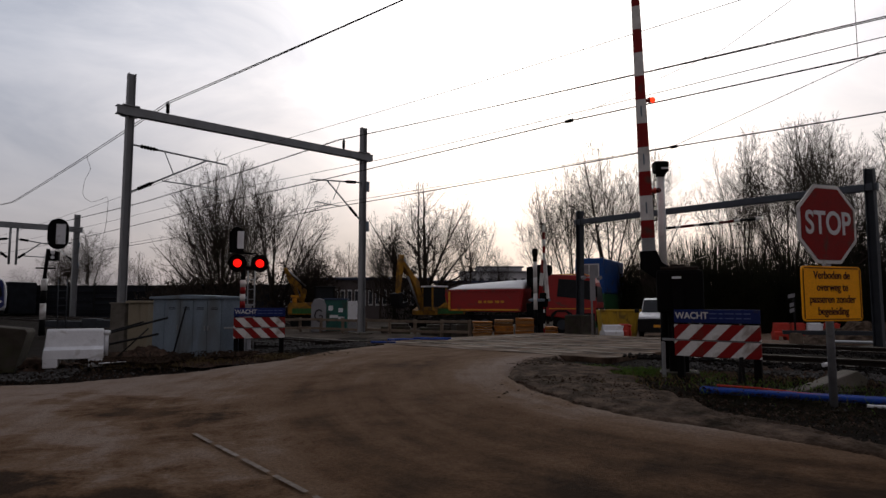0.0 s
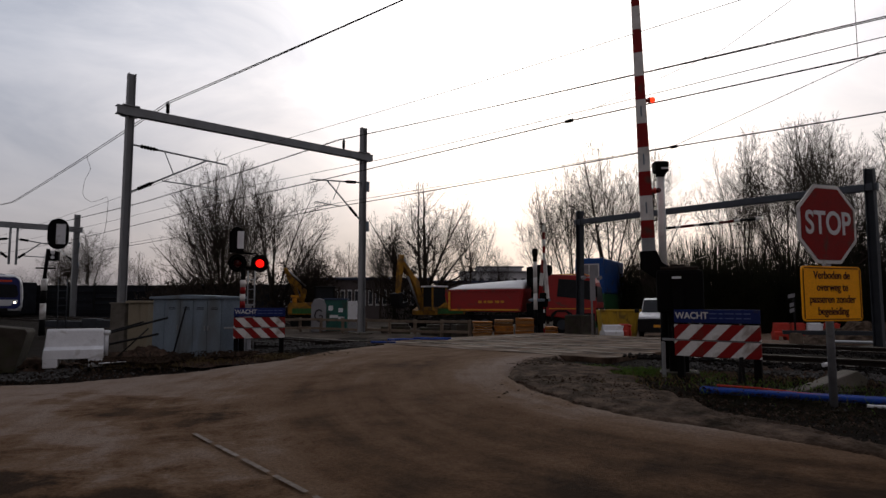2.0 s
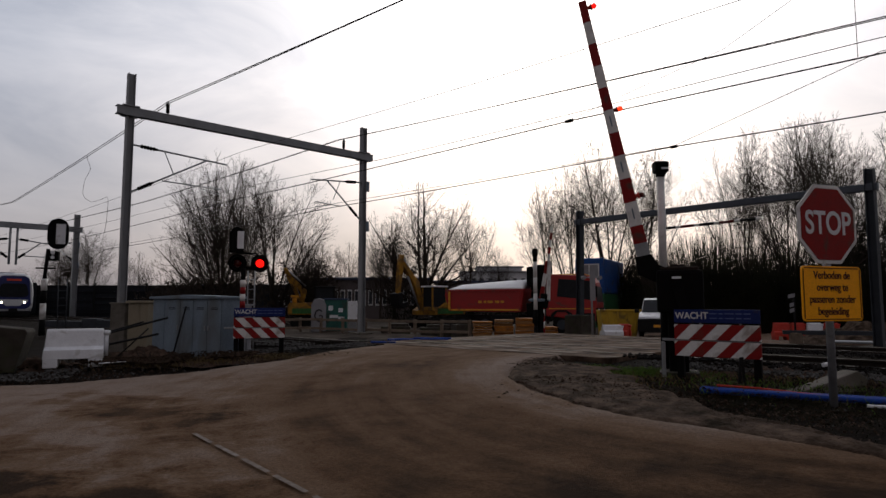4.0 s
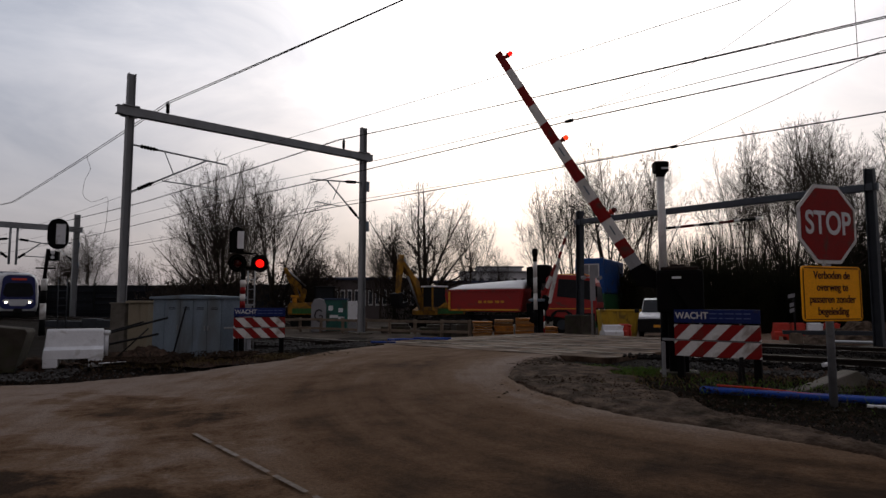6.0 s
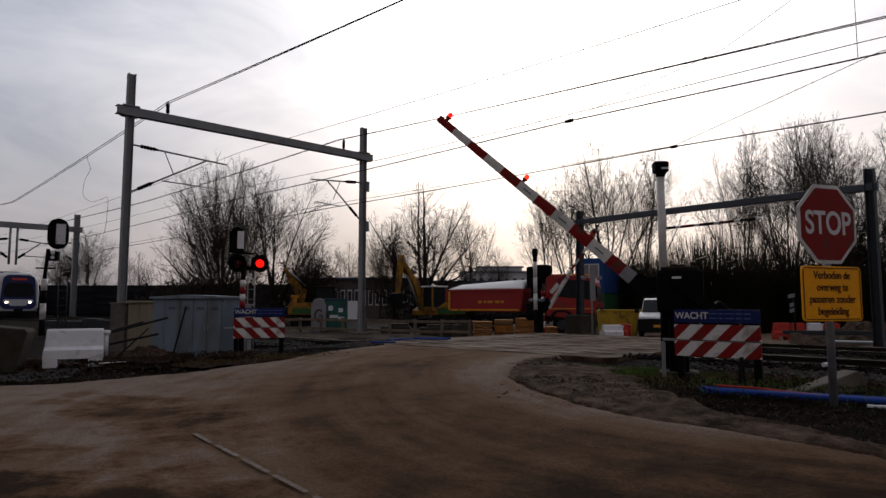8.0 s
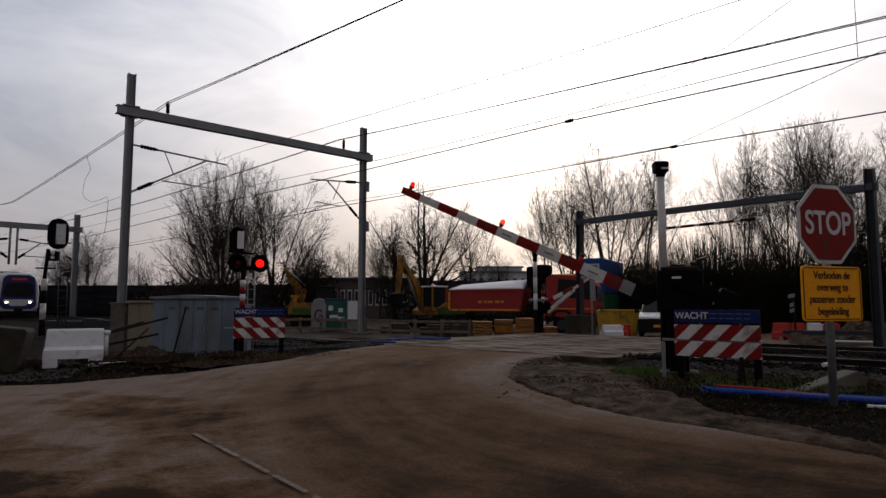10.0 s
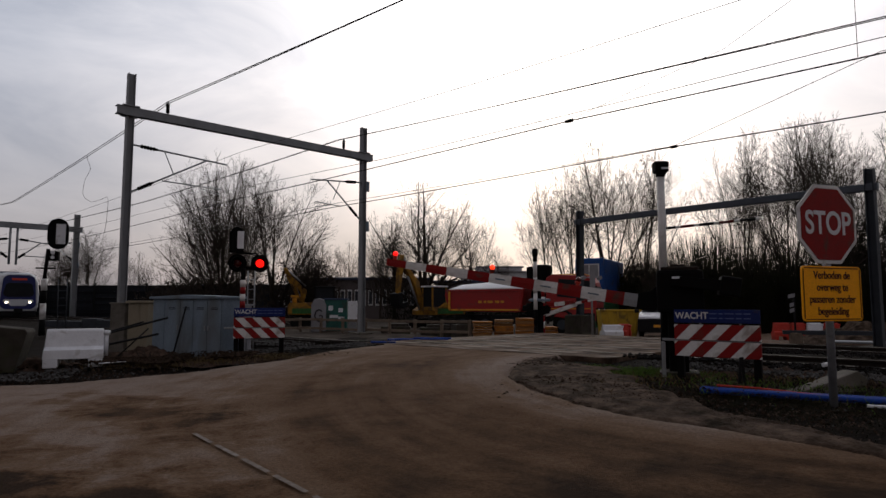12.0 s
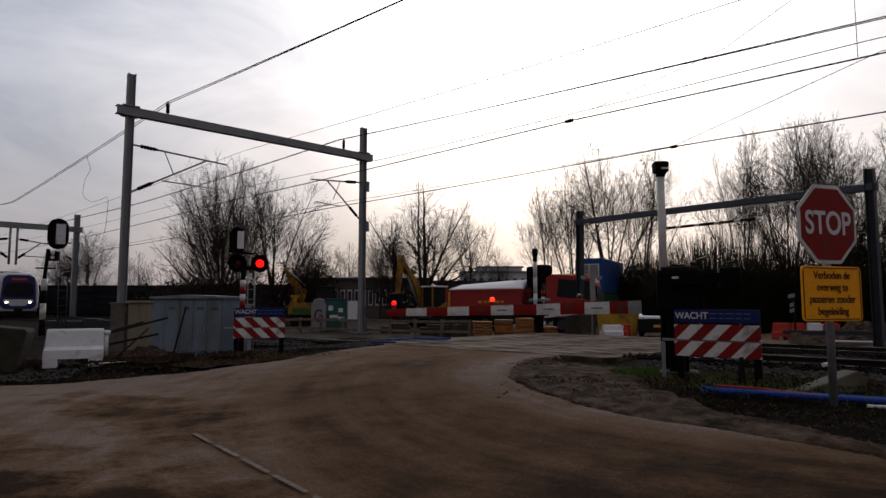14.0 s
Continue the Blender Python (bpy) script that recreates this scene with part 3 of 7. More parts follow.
# crossing deck: panels beside and between the rails
for centre in (NEAR_TRACK, FAR_TRACK):
    for n0, n1 in ((centre - 1.9, centre - 0.81), (centre - 0.68, centre + 0.68), (centre + 0.81, centre + 1.9)):
        for k in range(3):
            bm = bmesh.new()
            box(bm, 0, 0, 0, 2.28, n1 - n0, 0.14, 0.015)
            ob = part("crossing_panel", bm, M_DECK, None, "", pose(*on_track(6.85 + k * 2.3, (n0 + n1) / 2, RAIL_TOP - 0.075), 0, 0, TRACK_TURN))
            tagged(ob, "muddy level crossing deck panel between rails", "crossing panel", "crossing panels", "structure")


# ---- overhead line ----
def h_post(bm, h, w=0.24):
    for x in (-w / 2 + 0.012, w / 2 - 0.012):
        box(bm, x, 0, h / 2, 0.024, w, h, 0.004)
    box(bm, 0, 0, h / 2, w - 0.05, 0.02, h)


def bracket(parent, foot_n, wire_n, post_low, post_high, wire_z):
    """The hinged arm that carries the contact wire, in the portal's plane (x along the beam)."""
    d = 1 if wire_n > foot_n else -1
    arm = bmesh.new()
    rod(arm, (foot_n + 0.12 * d, 0, post_high), (wire_n + 0.35 * d, 0, post_high - 0.2), 0.032)
    rod(arm, (foot_n + 0.12 * d, 0, post_low), (wire_n - 0.45 * d, 0, post_high - 0.16), 0.032)
    rod(arm, (foot_n + 1.2 * d, 0, post_high - 0.07), (foot_n + 1.55 * d, 0, post_low + 0.78), 0.018)
    a = part("bracket_arm", arm, M_STEEL, parent)
    reg = bmesh.new()
    rod(reg, (foot_n + 1.15 * d, 0, post_low + 0.52), (wire_n + 0.15 * d, 0, wire_z + 0.22), 0.022)
    rod(reg, (wire_n - 0.65 * d, 0, wire_z + 0.16), (wire_n + 0.1 * d, 0, wire_z + 0.02), 0.014)
    rod(reg, (wire_n - 0.65 * d, 0, wire_z + 0.16), (wire_n - 0.6 * d, 0, wire_z + 0.36), 0.012)
    part("registration_arm", reg, M_STEEL, parent)
    for foot, end in (((foot_n + 0.12 * d, post_high), (wire_n + 0.35 * d, post_high - 0.2)), ((foot_n + 0.12 * d, post_low), (wire_n - 0.45 * d, post_high - 0.16))):
        way = Vector((end[0] - foot[0], 0, end[1] - foot[1])).normalized()
        start = Vector((foot[0], 0, foot[1]))
        ins = bmesh.new()
        rod(ins, start + way * 0.25, start + way * 0.85, 0.045, 0.04)
        for k in range(5):
            rod(ins, start + way * (0.30 + 0.1 * k), start + way * (0.37 + 0.1 * k), 0.075, 0.05)
        part("insulator", ins, M_BLACK, parent)


def portal(s, label, w=0.24):
    base, end = on_track(s + 0.22, 7.92), on_track(s - 0.33, 17.73)
    th = thing("catenary_portal", pose(base.x, base.y, 0.0, 0, 0, math.degrees(math.atan2(end.y - base.y, end.x - base.x))), label, "catenary portal", "catenary portals")
    span = 9.83
    for x, foot in ((0, 0.05), (span, -0.22)):
        post = bmesh.new()
        h_post(post, 9.22 - foot, w)
        part("post", post, M_STEEL, th, "", pose(x, 0, foot))
        shoe = bmesh.new()
        box(shoe, x, 0, foot + 0.1, 0.75, 0.75, 0.35, 0.04)
        part("footing", shoe, M_CONCRETE, th, "grey concrete footing")
    bm = bmesh.new()
    box(bm, span / 2, -0.115, 7.885, span + 0.9, 0.02, w + 0.004)
    for dz in (-w / 2 - 0.015, w / 2 + 0.015):
        box(bm, span / 2, 0, 7.885 + dz, span + 0.9, 0.26, 0.025, 0.004)
    part("beam", bm, M_STEEL, th)
    for x in (0, span):
        bm = bmesh.new()
        box(bm, x, 0, 7.74, 0.55, 0.34, 0.07, 0.01)
        box(bm, x, 0, 8.06, 0.55, 0.34, 0.05, 0.01)
        part("clamp_plate", bm, M_STEEL, th)
    for x in (1.25, span - 1.05):
        bm = bmesh.new()
        rod(bm, (x, 0, 8.02), (x, 0, 8.52), 0.03)
        for k in range(4):
            rod(bm, (x, 0, 8.12 + k * 0.09), (x, 0, 8.18 + k * 0.09), 0.075, 0.055)
        part("insulator", bm, M_BLACK, th, "dark ribbed post insulator")
    bracket(th, 0.0, NEAR_TRACK - 8.03 - 0.9, 5.1, 6.75, 5.36)
    bracket(th, span, FAR_TRACK - 8.03 - 0.35, 5.0, 6.7, 5.36)
    for z in (4.75, 6.55):
        bm = bmesh.new()
        box(bm, span + 0.22, -0.05, z, 0.16, 0.10, 0.46, 0.02)
        part("mast_box", bm, M_GREY, th, "grey terminal box on the mast")
    return th


portal(22.3, "galvanised steel catenary portal spanning two tracks")
far_portal = portal(62.2, "distant galvanised steel catenary portal over the tracks", 0.42)
for foot, way in ((4.95, -1), (5.45, 1)):
    bm = bmesh.new()
    rod(bm, (foot, 0, 7.8), (foot, 0, 4.6), 0.09)
    part("drop_post", bm, M_STEEL, far_portal)
    for p, q, r in (((foot, 6.75), (foot + 2.2 * way, 6.45), 0.05), ((foot, 5.05), (foot + 1.7 * way, 6.5), 0.05), ((foot + 0.5 * way, 5.35), (foot + 2.5 * way, 5.30), 0.04)):
        bm = bmesh.new()
        rod(bm, (p[0], 0, p[1]), (q[0], 0, q[1]), r, seg=8)
        part("bracket_arm", bm, M_STEEL, far_portal)
    for p, q in (((foot + 0.2 * way, 6.72), (foot + 0.8 * way, 6.64)), ((foot + 0.15 * way, 5.18), (foot + 0.6 * way, 5.56))):
        bm = bmesh.new()
        rod(bm, (p[0], 0, p[1]), (q[0], 0, q[1]), 0.10, seg=8)
        part("insulator", bm, M_BLACK, far_portal)


def wire(label, points, r):
    """A wire through points (s, n, z), hung a little slack between them."""
    bm = bmesh.new()
    path = []
    for a, b in zip(points, points[1:]):
        k = 8
        for i in range(k):
            f = i / k
            s, n, z = (a[j] + (b[j] - a[j]) * f for j in range(3))
            path.append(on_track(s, n, z - 0.00012 * (b[0] - a[0]) ** 2 * 4 * f * (1 - f)))
    path.append(on_track(*points[-1]))
    cable(bm, path, r)
    solid("overhead_wire", bm, M_WIRE, Matrix(), label, "overhead wire", "overhead wires")


wire("taut copper contact wire over the track", [(-20, 12.1, 5.28), (7.6, 12.1, 5.40), (22.3, 12.1, 5.37), (62, 12.1, 5.45)], 0.0145)
wire("taut copper contact wire over the track", [(-20, 15.9, 5.33), (6.9, 15.9, 5.37), (22.3, 15.9, 5.36), (62, 15.9, 5.4)], 0.016)
for n, z0, z1, r in ((16.55, 7.58, 8.50, 0.014), (16.66, 7.66, 8.52, 0.014), (9.1, 7.74, 8.46, 0.014), (9.2, 7.84, 8.46, 0.014)):
    wire("twin feeder cable on post insulators", [(-18, n, z0 + 0.35), (2, n, z0), (22.3, n, z1), (44, n, 7.32 if n < 12 else 8.2), (62.2, n, 8.5)], r)
wire("thin messenger wire over the track", [(-20, 12.1, 7.1), (1.7, 12.1, 6.95), (10.3, 12.1, 6.97), (22.3, 12.1, 7.22), (62, 12.1, 6.9)], 0.008)
wire("thin messenger wire over the track", [(-20, 15.9, 6.9), (2.3, 15.9, 6.64), (6.88, 15.9, 5.39), (22.3, 15.9, 5.52), (62, 15.9, 5.6)], 0.008)
wire("thin stitch wire joining the contact wire", [(-6, 12.1, 7.6), (3.0, 12.1, 6.66), (4.2, 12.1, 6.1), (7.64, 12.1, 5.42)], 0.006)
wire("thin parallel wire over the contact wire", [(-20, 12.1, 5.55), (2, 12.1, 5.58), (14, 12.1, 5.56), (22.3, 12.1, 5.8), (62, 12.1, 6.2)], 0.008)
for s, n, z in ((7.64, 12.1, 5.40), (6.88, 15.9, 5.37), (24.5, 16.55, 8.5)):
    bm = bmesh.new()
    rod(bm, on_track(s - 0.09, n, z), on_track(s + 0.09, n, z), 0.04)
    solid("wire_clamp", bm, M_BLACK, Matrix(), "small dark clamp on an overhead wire", "wire clamp", "wire clamps")
bm = bmesh.new()
cable(bm, [on_track(2.07, 12.1, 6.95 - k * 0.2) for k in range(9)], 0.006)
solid("dropper", bm, M_WIRE, Matrix(), "thin dropper between messenger and contact wire", "dropper")
bm = bmesh.new()
f_ = ((30.95 - 22.3) / 21.7)
JUMPER_TOP = 8.46 + (7.32 - 8.46) * f_ - 0.00012 * 21.7 ** 2 * 4 * f_ * (1 - f_)
hang = [(30.95, 7.96), (30.84, 7.74), (30.39, 7.24), (31.09, 6.82), (31.22, 6.20), (30.18, 5.77), (29.10, 5.70), (28.08, 5.70), (28.01, 5.10), (28.13, 4.52), (28.50, 3.84)]
cable(bm, [on_track(hang[0][0], 9.1, JUMPER_TOP)] + [on_track(q.x, 9.13, q.y) for q in (along(hang, i / 50) for i in range(51))], 0.008)
solid("jumper_cable", bm, M_WIRE, Matrix(), "loose jumper cable hanging from the feeder", "cable")

# ---- trackside signal ----
sig = thing("railway_signal", pose(-13.55, 22.0, 0.2, 0, 0, 14), "railway light signal on a black and white banded post", "railway signal")
for k, (z0, z1) in enumerate(((0, 0.55), (0.55, 1.1), (1.1, 1.55), (1.55, 1.95))):
    bm = bmesh.new()
    rod(bm, (-0.27, 0, z0), (-0.27, 0, z1), 0.10)
    part("post_band", bm, M_WHITE if k % 2 else M_BLACK, sig)
bm = bmesh.new()
rod(bm, (-0.27, 0, 1.95), (-0.2, 0, 3.0), 0.06)
part("post", bm, M_BLACK, sig)
bm = bmesh.new()
pts = [(0.33 * math.cos(a), 0.33 * math.sin(a) + 0.22) for a in np.linspace(0, math.pi, 10)] + [(0.33 * math.cos(a), 0.33 * math.sin(a) - 0.20) for a in np.linspace(math.pi, 2 * math.pi, 10)]
profile(bm, pts, -0.04, 0.06, 0.01)
head = part("head", bm, M_BLACK, sig, "black rounded signal backboard", pose(0.08, 0, 3.52))
bm = bmesh.new()
box(bm, 0.10, -0.05, 0.0, 0.30, 0.02, 0.70, 0.008)
part("panel", bm, M_PLASTIC, head, "pale grey panel")
bm = bmesh.new()
box(bm, 0, 0, 2.75, 0.3, 0.16, 0.34, 0.02)
lowbox = part("lower_box", bm, M_BLACK, sig)
bm = bmesh.new()
rod(bm, (-0.03, -0.10, 2.86), (-0.03, -0.08, 2.86), 0.07)
rod(bm, (-0.03, -0.10, 2.70), (-0.03, -0.08, 2.70), 0.06)
part("lens", bm, M_PLASTIC, lowbox)
bm = bmesh.new()
box(bm, -0.25, 0, 2.32, 0.6, 0.06, 0.05)
part("crossbar", bm, M_BLACK, sig)
bm = bmesh.new()
for x in (0.12, 0.40):
    rod(bm, (x, 0.25, 0), (x, 0.15, 1.95), 0.018, seg=6)
for k in range(7):
    rod(bm, (0.12, 0.24 - k * 0.013, 0.25 + k * 0.26), (0.40, 0.24 - k * 0.013, 0.25 + k * 0.26), 0.012, seg=6)
part("ladder", bm, M_DARKSTEEL, sig)


# ---- level crossing barriers ----
BOOM_DROP = 0.331


def lamp_lens(parent, at, r, lit, spin_axis_front, name="lens"):
    """A round lens with one lit side and one dark side, front towards y = spin_axis_front."""
    bm = bmesh.new()
    bmesh.ops.create_uvsphere(bm, u_segments=20, v_segments=12, radius=r)
    for f in bm.faces:
        f.smooth = True
        f.material_index = 0 if f.calc_center_median().y * spin_axis_front > 0 else 1
    return part(name, bm, [lit, M_LAMPOFF], parent, "round red warning lamp lens", pose(*at))


def barrier_boom(parent, length, bounds, h0=0.20, h1=0.115, start=0.44):
    """A tapered boom along x with red and white fields; it swings about its thing's y axis at the origin."""
    bm = bmesh.new()
    cuts = [start] + bounds + [length]
    rings = []
    for x in cuts:
        h = h0 + (h1 - h0) * x / length
        rings.append([bm.verts.new((x, y, -BOOM_DROP + z)) for y, z in ((-0.028, -h / 2), (0.028, -h / 2), (0.034, 0), (0.028, h / 2), (-0.028, h / 2), (-0.034, 0))])
    for i, (a, b) in enumerate(zip(rings, rings[1:])):
        for k in range(6):
            f = bm.faces.new((a[k], a[(k + 1) % 6], b[(k + 1) % 6], b[k]))
            f.material_index = 2 if i == 0 else 1 - i % 2
    bm.faces.new(rings[0]).material_index = 2
    bm.faces.new(rings[-1][::-1]).material_index = 0
    bmesh.ops.recalc_face_normals(bm, faces=bm.faces)
    return part("boom", bm, [M_RED, M_WHITE, M_STEEL], parent, "red and white striped barrier boom")


gate = thing("level_crossing_barrier", pose(3.30, 9.0, 0.25, 0, 0, 159.68), "black level crossing barrier drive with a striped boom", "crossing barrier")
PIVOT = 1.312
boom = barrier_boom(gate, 4.516, [0.66, 0.92, 1.28, 1.64, 2.0, 2.36, 2.72, 3.08, 3.44, 3.80, 4.16])
bm = bmesh.new()
for y in (-0.05, 0.05):
    profile(bm, [(-0.12, 0.10), (0.10, 0.12), (0.30, -0.16), (0.47, -0.22), (0.47, -0.45), (0.22, -0.46), (-0.02, -0.14)], y - 0.02, y + 0.02, 0.006)
part("boom_fork", bm, M_BLACK, boom)
bm = bmesh.new()
beam(bm, (-0.05, -0.26, 0.02), (-0.75, -0.26, 0.05), 0.05, 0.14)
beam(bm, (-0.05, 0.26, 0.02), (-0.75, 0.26, 0.05), 0.05, 0.14)
box(bm, -0.70, 0, 0.05, 0.26, 0.62, 0.26, 0.03)
part("counterweight", bm, M_BLACK, boom)
bm = bmesh.new()
rod(bm, (0, -0.32, 0), (0, 0.32, 0), 0.05)
part("axle", bm, M_BLACK, boom)
lenses = []
for x, lit in ((4.39, M_LAMPRED), (2.70, M_LAMPAMBER), (1.35, M_LAMPAMBER)):
    h = 0.105 - 0.03 * x / 4.5
    bm = bmesh.new()
    rod(bm, (x, 0, -BOOM_DROP + h - 0.04), (x, 0, -BOOM_DROP + h + 0.035), 0.03)
    rod(bm, (x, 0, -BOOM_DROP + h + 0.02), (x, 0, -BOOM_DROP + h + 0.05), 0.045)
    part("lamp_stalk", bm, M_REDPLASTIC, boom, "small red plastic lamp holder")
    lenses.append(lamp_lens(boom, (x, 0, -BOOM_DROP + h + 0.08), 0.042, lit, 1))
for a, b in ((0.92, 1.28), (1.64, 2.0), (2.36, 2.72)):
    bm = bmesh.new()
    x = (a + b) / 2
    box(bm, x, 0.036, -BOOM_DROP, 0.16, 0.004, 0.022)
    part("marking", bm, M_GREY, boom, "faint grey marking on a white field")
bm = bmesh.new()
box(bm, -0.06, 0, 1.19, 0.62, 0.40, 0.60, 0.05)
housing = part("drive_housing", bm, M_BLACK, gate)
bm = bmesh.new()
box(bm, -0.02, 0.205, 1.38, 0.12, 0.012, 0.03)
part("maker_plate", bm, M_PLASTIC, housing, "small pale plate")
bm = bmesh.new()
box(bm, -0.06, 0, 1.51, 0.50, 0.34, 0.05, 0.015)
box(bm, -0.04, 0, 1.55, 0.20, 0.16, 0.05, 0.02)
part("housing_lid", bm, M_RUST, housing, "rust-edged black lid")
bm = bmesh.new()
box(bm, -0.02, 0, 0.48, 0.26, 0.26, 0.90, 0.02)
part("pedestal", bm, M_BLACK, gate)
bm = bmesh.new()
box(bm, -0.02, 0, 0.03, 0.52, 0.52, 0.10, 0.02)
part("base_plate", bm, M_DARKCONC, gate)

bell = thing("bell_post", pose(3.27, 9.38, 0.24), "white bell post with a black sounder on top", "bell post")
bm = bmesh.new()
rod(bm, (0, 0, 1.25), (0, 0, 2.98), 0.058, 0.055, 16)
part("post", bm, M_WHITE, bell)
bm = bmesh.new()
rod(bm, (0, 0, 0), (0, 0, 1.26), 0.066, 0.066, 16)
part("lower_post", bm, M_BLACK, bell, "black lower post")
bm = bmesh.new()
rod(bm, (0, 0, 2.92), (0, 0, 3.0), 0.062, 0.075, 16)
box(bm, 0, 0, 3.07, 0.20, 0.20, 0.17, 0.03)
snd = part("sounder", bm, M_BLACK, bell)
bm = bmesh.new()
box(bm, 0.03, -0.105, 3.04, 0.10, 0.01, 0.025)
part("label_plate", bm, M_PLASTIC, snd)

# barrier on the far side
far_gate = thing("level_crossing_barrier", pose(3.42, 22.5, -0.02, 0, 0, -50), "distant level crossing barrier with a short striped boom", "crossing barrier")
FAR_PIVOT = 1.25
tip = [1.60, 1.85, 2.10, 2.35, 2.60, 2.82]
far_boom = None
for k, (x0, x1) in enumerate(zip(tip, tip[1:])):
    bm = bmesh.new()
    beam(bm, (x0, 0, -0.2), (x1, 0, -0.2), 0.05, 0.085 - 0.006 * k)
    if far_boom is None:
        far_boom = part("boom", bm, M_WHITE, far_gate, "slim red and white striped barrier boom")
    else:
        part("boom_field", bm, (M_WHITE, M_RED)[k % 2], far_boom)
for side in (-1, 1):
    for k in range(3):
        f0, f1 = k / 3, (k + 1) / 3
        bm = bmesh.new()
        beam(bm, (0.25 + 1.35 * f0, 0, -0.2 + 0.17 * side * (1 - 0.8 * f0)), (0.25 + 1.35 * f1, 0, -0.2 + 0.17 * side * (1 - 0.8 * f1)), 0.07, 0.13)
        part("boom_leg", bm, M_WHITE if side < 0 else (M_RED, M_WHITE, M_RED)[k], far_boom)
bm = bmesh.new()
box(bm, 0.2, 0, -0.2, 0.5, 0.14, 0.3, 0.03)
box(bm, -0.45, 0, 0.0, 0.4, 0.4, 0.2, 0.03)
part("boom_fork", bm, M_BLACK, far_boom)
bm = bmesh.new()
box(bm, 0, 0, 0.7, 0.2, 0.2, 1.35, 0.03)
part("drive_housing", bm, M_BLACK, far_gate)
bm = bmesh.new()
box(bm, 0, 0, 1.44, 0.62, 0.5, 0.10, 0.04)
part("housing_lid", bm, M_GREY, far_gate, "grey lid")
far_bell = thing("bell_post", pose(3.25, 22.3, -0.03), "distant bell post with a black sounder on top", "bell post")
for k in range(5):
    bm = bmesh.new()
    rod(bm, (0, 0, k * 0.56), (0, 0, k * 0.56 + 0.56), 0.07)
    part("post_band", bm, M_BLACK if k < 2 else M_WHITE, far_bell)
bm = bmesh.new()
rod(bm, (0, 0, 2.8), (0, 0, 2.99), 0.075, 0.075, 12)
rod(bm, (0, 0, 2.99), (0, 0, 3.26), 0.10, 0.10, 12)
part("sounder", bm, M_BLACK, far_bell)


far_post = thing("marker_post", pose(3.72, 23.6, -0.06), "red and white banded post beside the far barrier", "marker post")
for k in range(8):
    bm = bmesh.new()
    rod(bm, (0, 0, k * 0.23), (0, 0, k * 0.23 + 0.23), 0.06, seg=10)
    part("post_band", bm, M_RED if k % 2 else M_WHITE, far_post)

# ---- flashing signal ----
flash = thing("crossing_signal", pose(-4.17, 13.2, 0.22, 0, 0, 18), "flashing red crossing signal on a banded post", "crossing signal")
for k in range(9):
    bm = bmesh.new()
    z0 = 0.0 if k == 0 else 0.24 + k * 0.145
    rod(bm, (0, 0, z0), (0, 0, 0.385 + k * 0.145), 0.055, seg=14)
    part("post_band", bm, M_BLACK if k == 0 else (M_RED if k % 2 else M_WHITE), flash)
bm = bmesh.new()
rod(bm, (0, 0, 1.545), (0, 0, 1.8), 0.05)
beam(bm, (-0.15, 0.05, 1.80), (0.35, 0.05, 1.80), 0.06, 0.07)
rod(bm, (0, 0.02, 1.75), (0, 0.05, 1.80), 0.05)
part("lamp_arm", bm, M_BLACK, flash)
bm = bmesh.new()
beam(bm, (-0.15, 0.05, 2.12), (0.30, 0.05, 2.10), 0.03, 0.03)
part("lamp_arm", bm, M_BLACK, flash)
flash_lenses = []
for x in (-0.12, 0.33):
    bm = bmesh.new()
    rod(bm, (x, 0, 1.90), (x, 0.04, 1.90), 0.185, 0.185, 28)
    rod(bm, (x, 0.04, 1.90), (x, 0.20, 1.90), 0.14, 0.10, 20)
    board = part("lamp_head", bm, M_BLACK, flash, "round black lamp backboard")
    bm = bmesh.new()
    n = 14
    outer = []
    for i in range(n):
        a = math.pi * (0.02 + 0.96 * i / (n - 1))
        outer.append([bm.verts.new((x + 0.125 * math.cos(a), y, 1.90 + 0.125 * math.sin(a))) for y in (0.0, -0.20)])
    for p, q in zip(outer, outer[1:]):
        bm.faces.new((p[0], p[1], q[1], q[0]))
    bmesh.ops.solidify(bm, geom=list(bm.faces), thickness=0.006)
    part("hood", bm, M_BLACK, board)
    flash_lenses.append(lamp_lens(flash, (x, 0.0, 1.90), 0.085, M_LAMPRED, -1))
bm = bmesh.new()
profile(bm, [(-0.17, 0), (0.12, 0), (0.12, 0.42), (0.07, 0.5), (-0.02, 0.54), (-0.11, 0.5), (-0.17, 0.42)], -0.05, 0.08, 0.012)
top = part("upper_box", bm, M_BLACK, flash, "", pose(-0.12, 0, 2.12))
bm = bmesh.new()
box(bm, 0.05, -0.055, 0.26, 0.13, 0.012, 0.36, 0.004)
part("panel", bm, M_PLASTIC, top, "pale upright panel")
bm = bmesh.new()
for x in (0.10, 0.24):
    rod(bm, (x, 0.2, 0), (x, 0.2, 1.75), 0.014, seg=6)
for k in range(8):
    rod(bm, (0.10, 0.2, 0.1 + k * 0.21), (0.24, 0.2, 0.1 + k * 0.21), 0.01, seg=6)
part("ladder", bm, M_STEEL, flash)


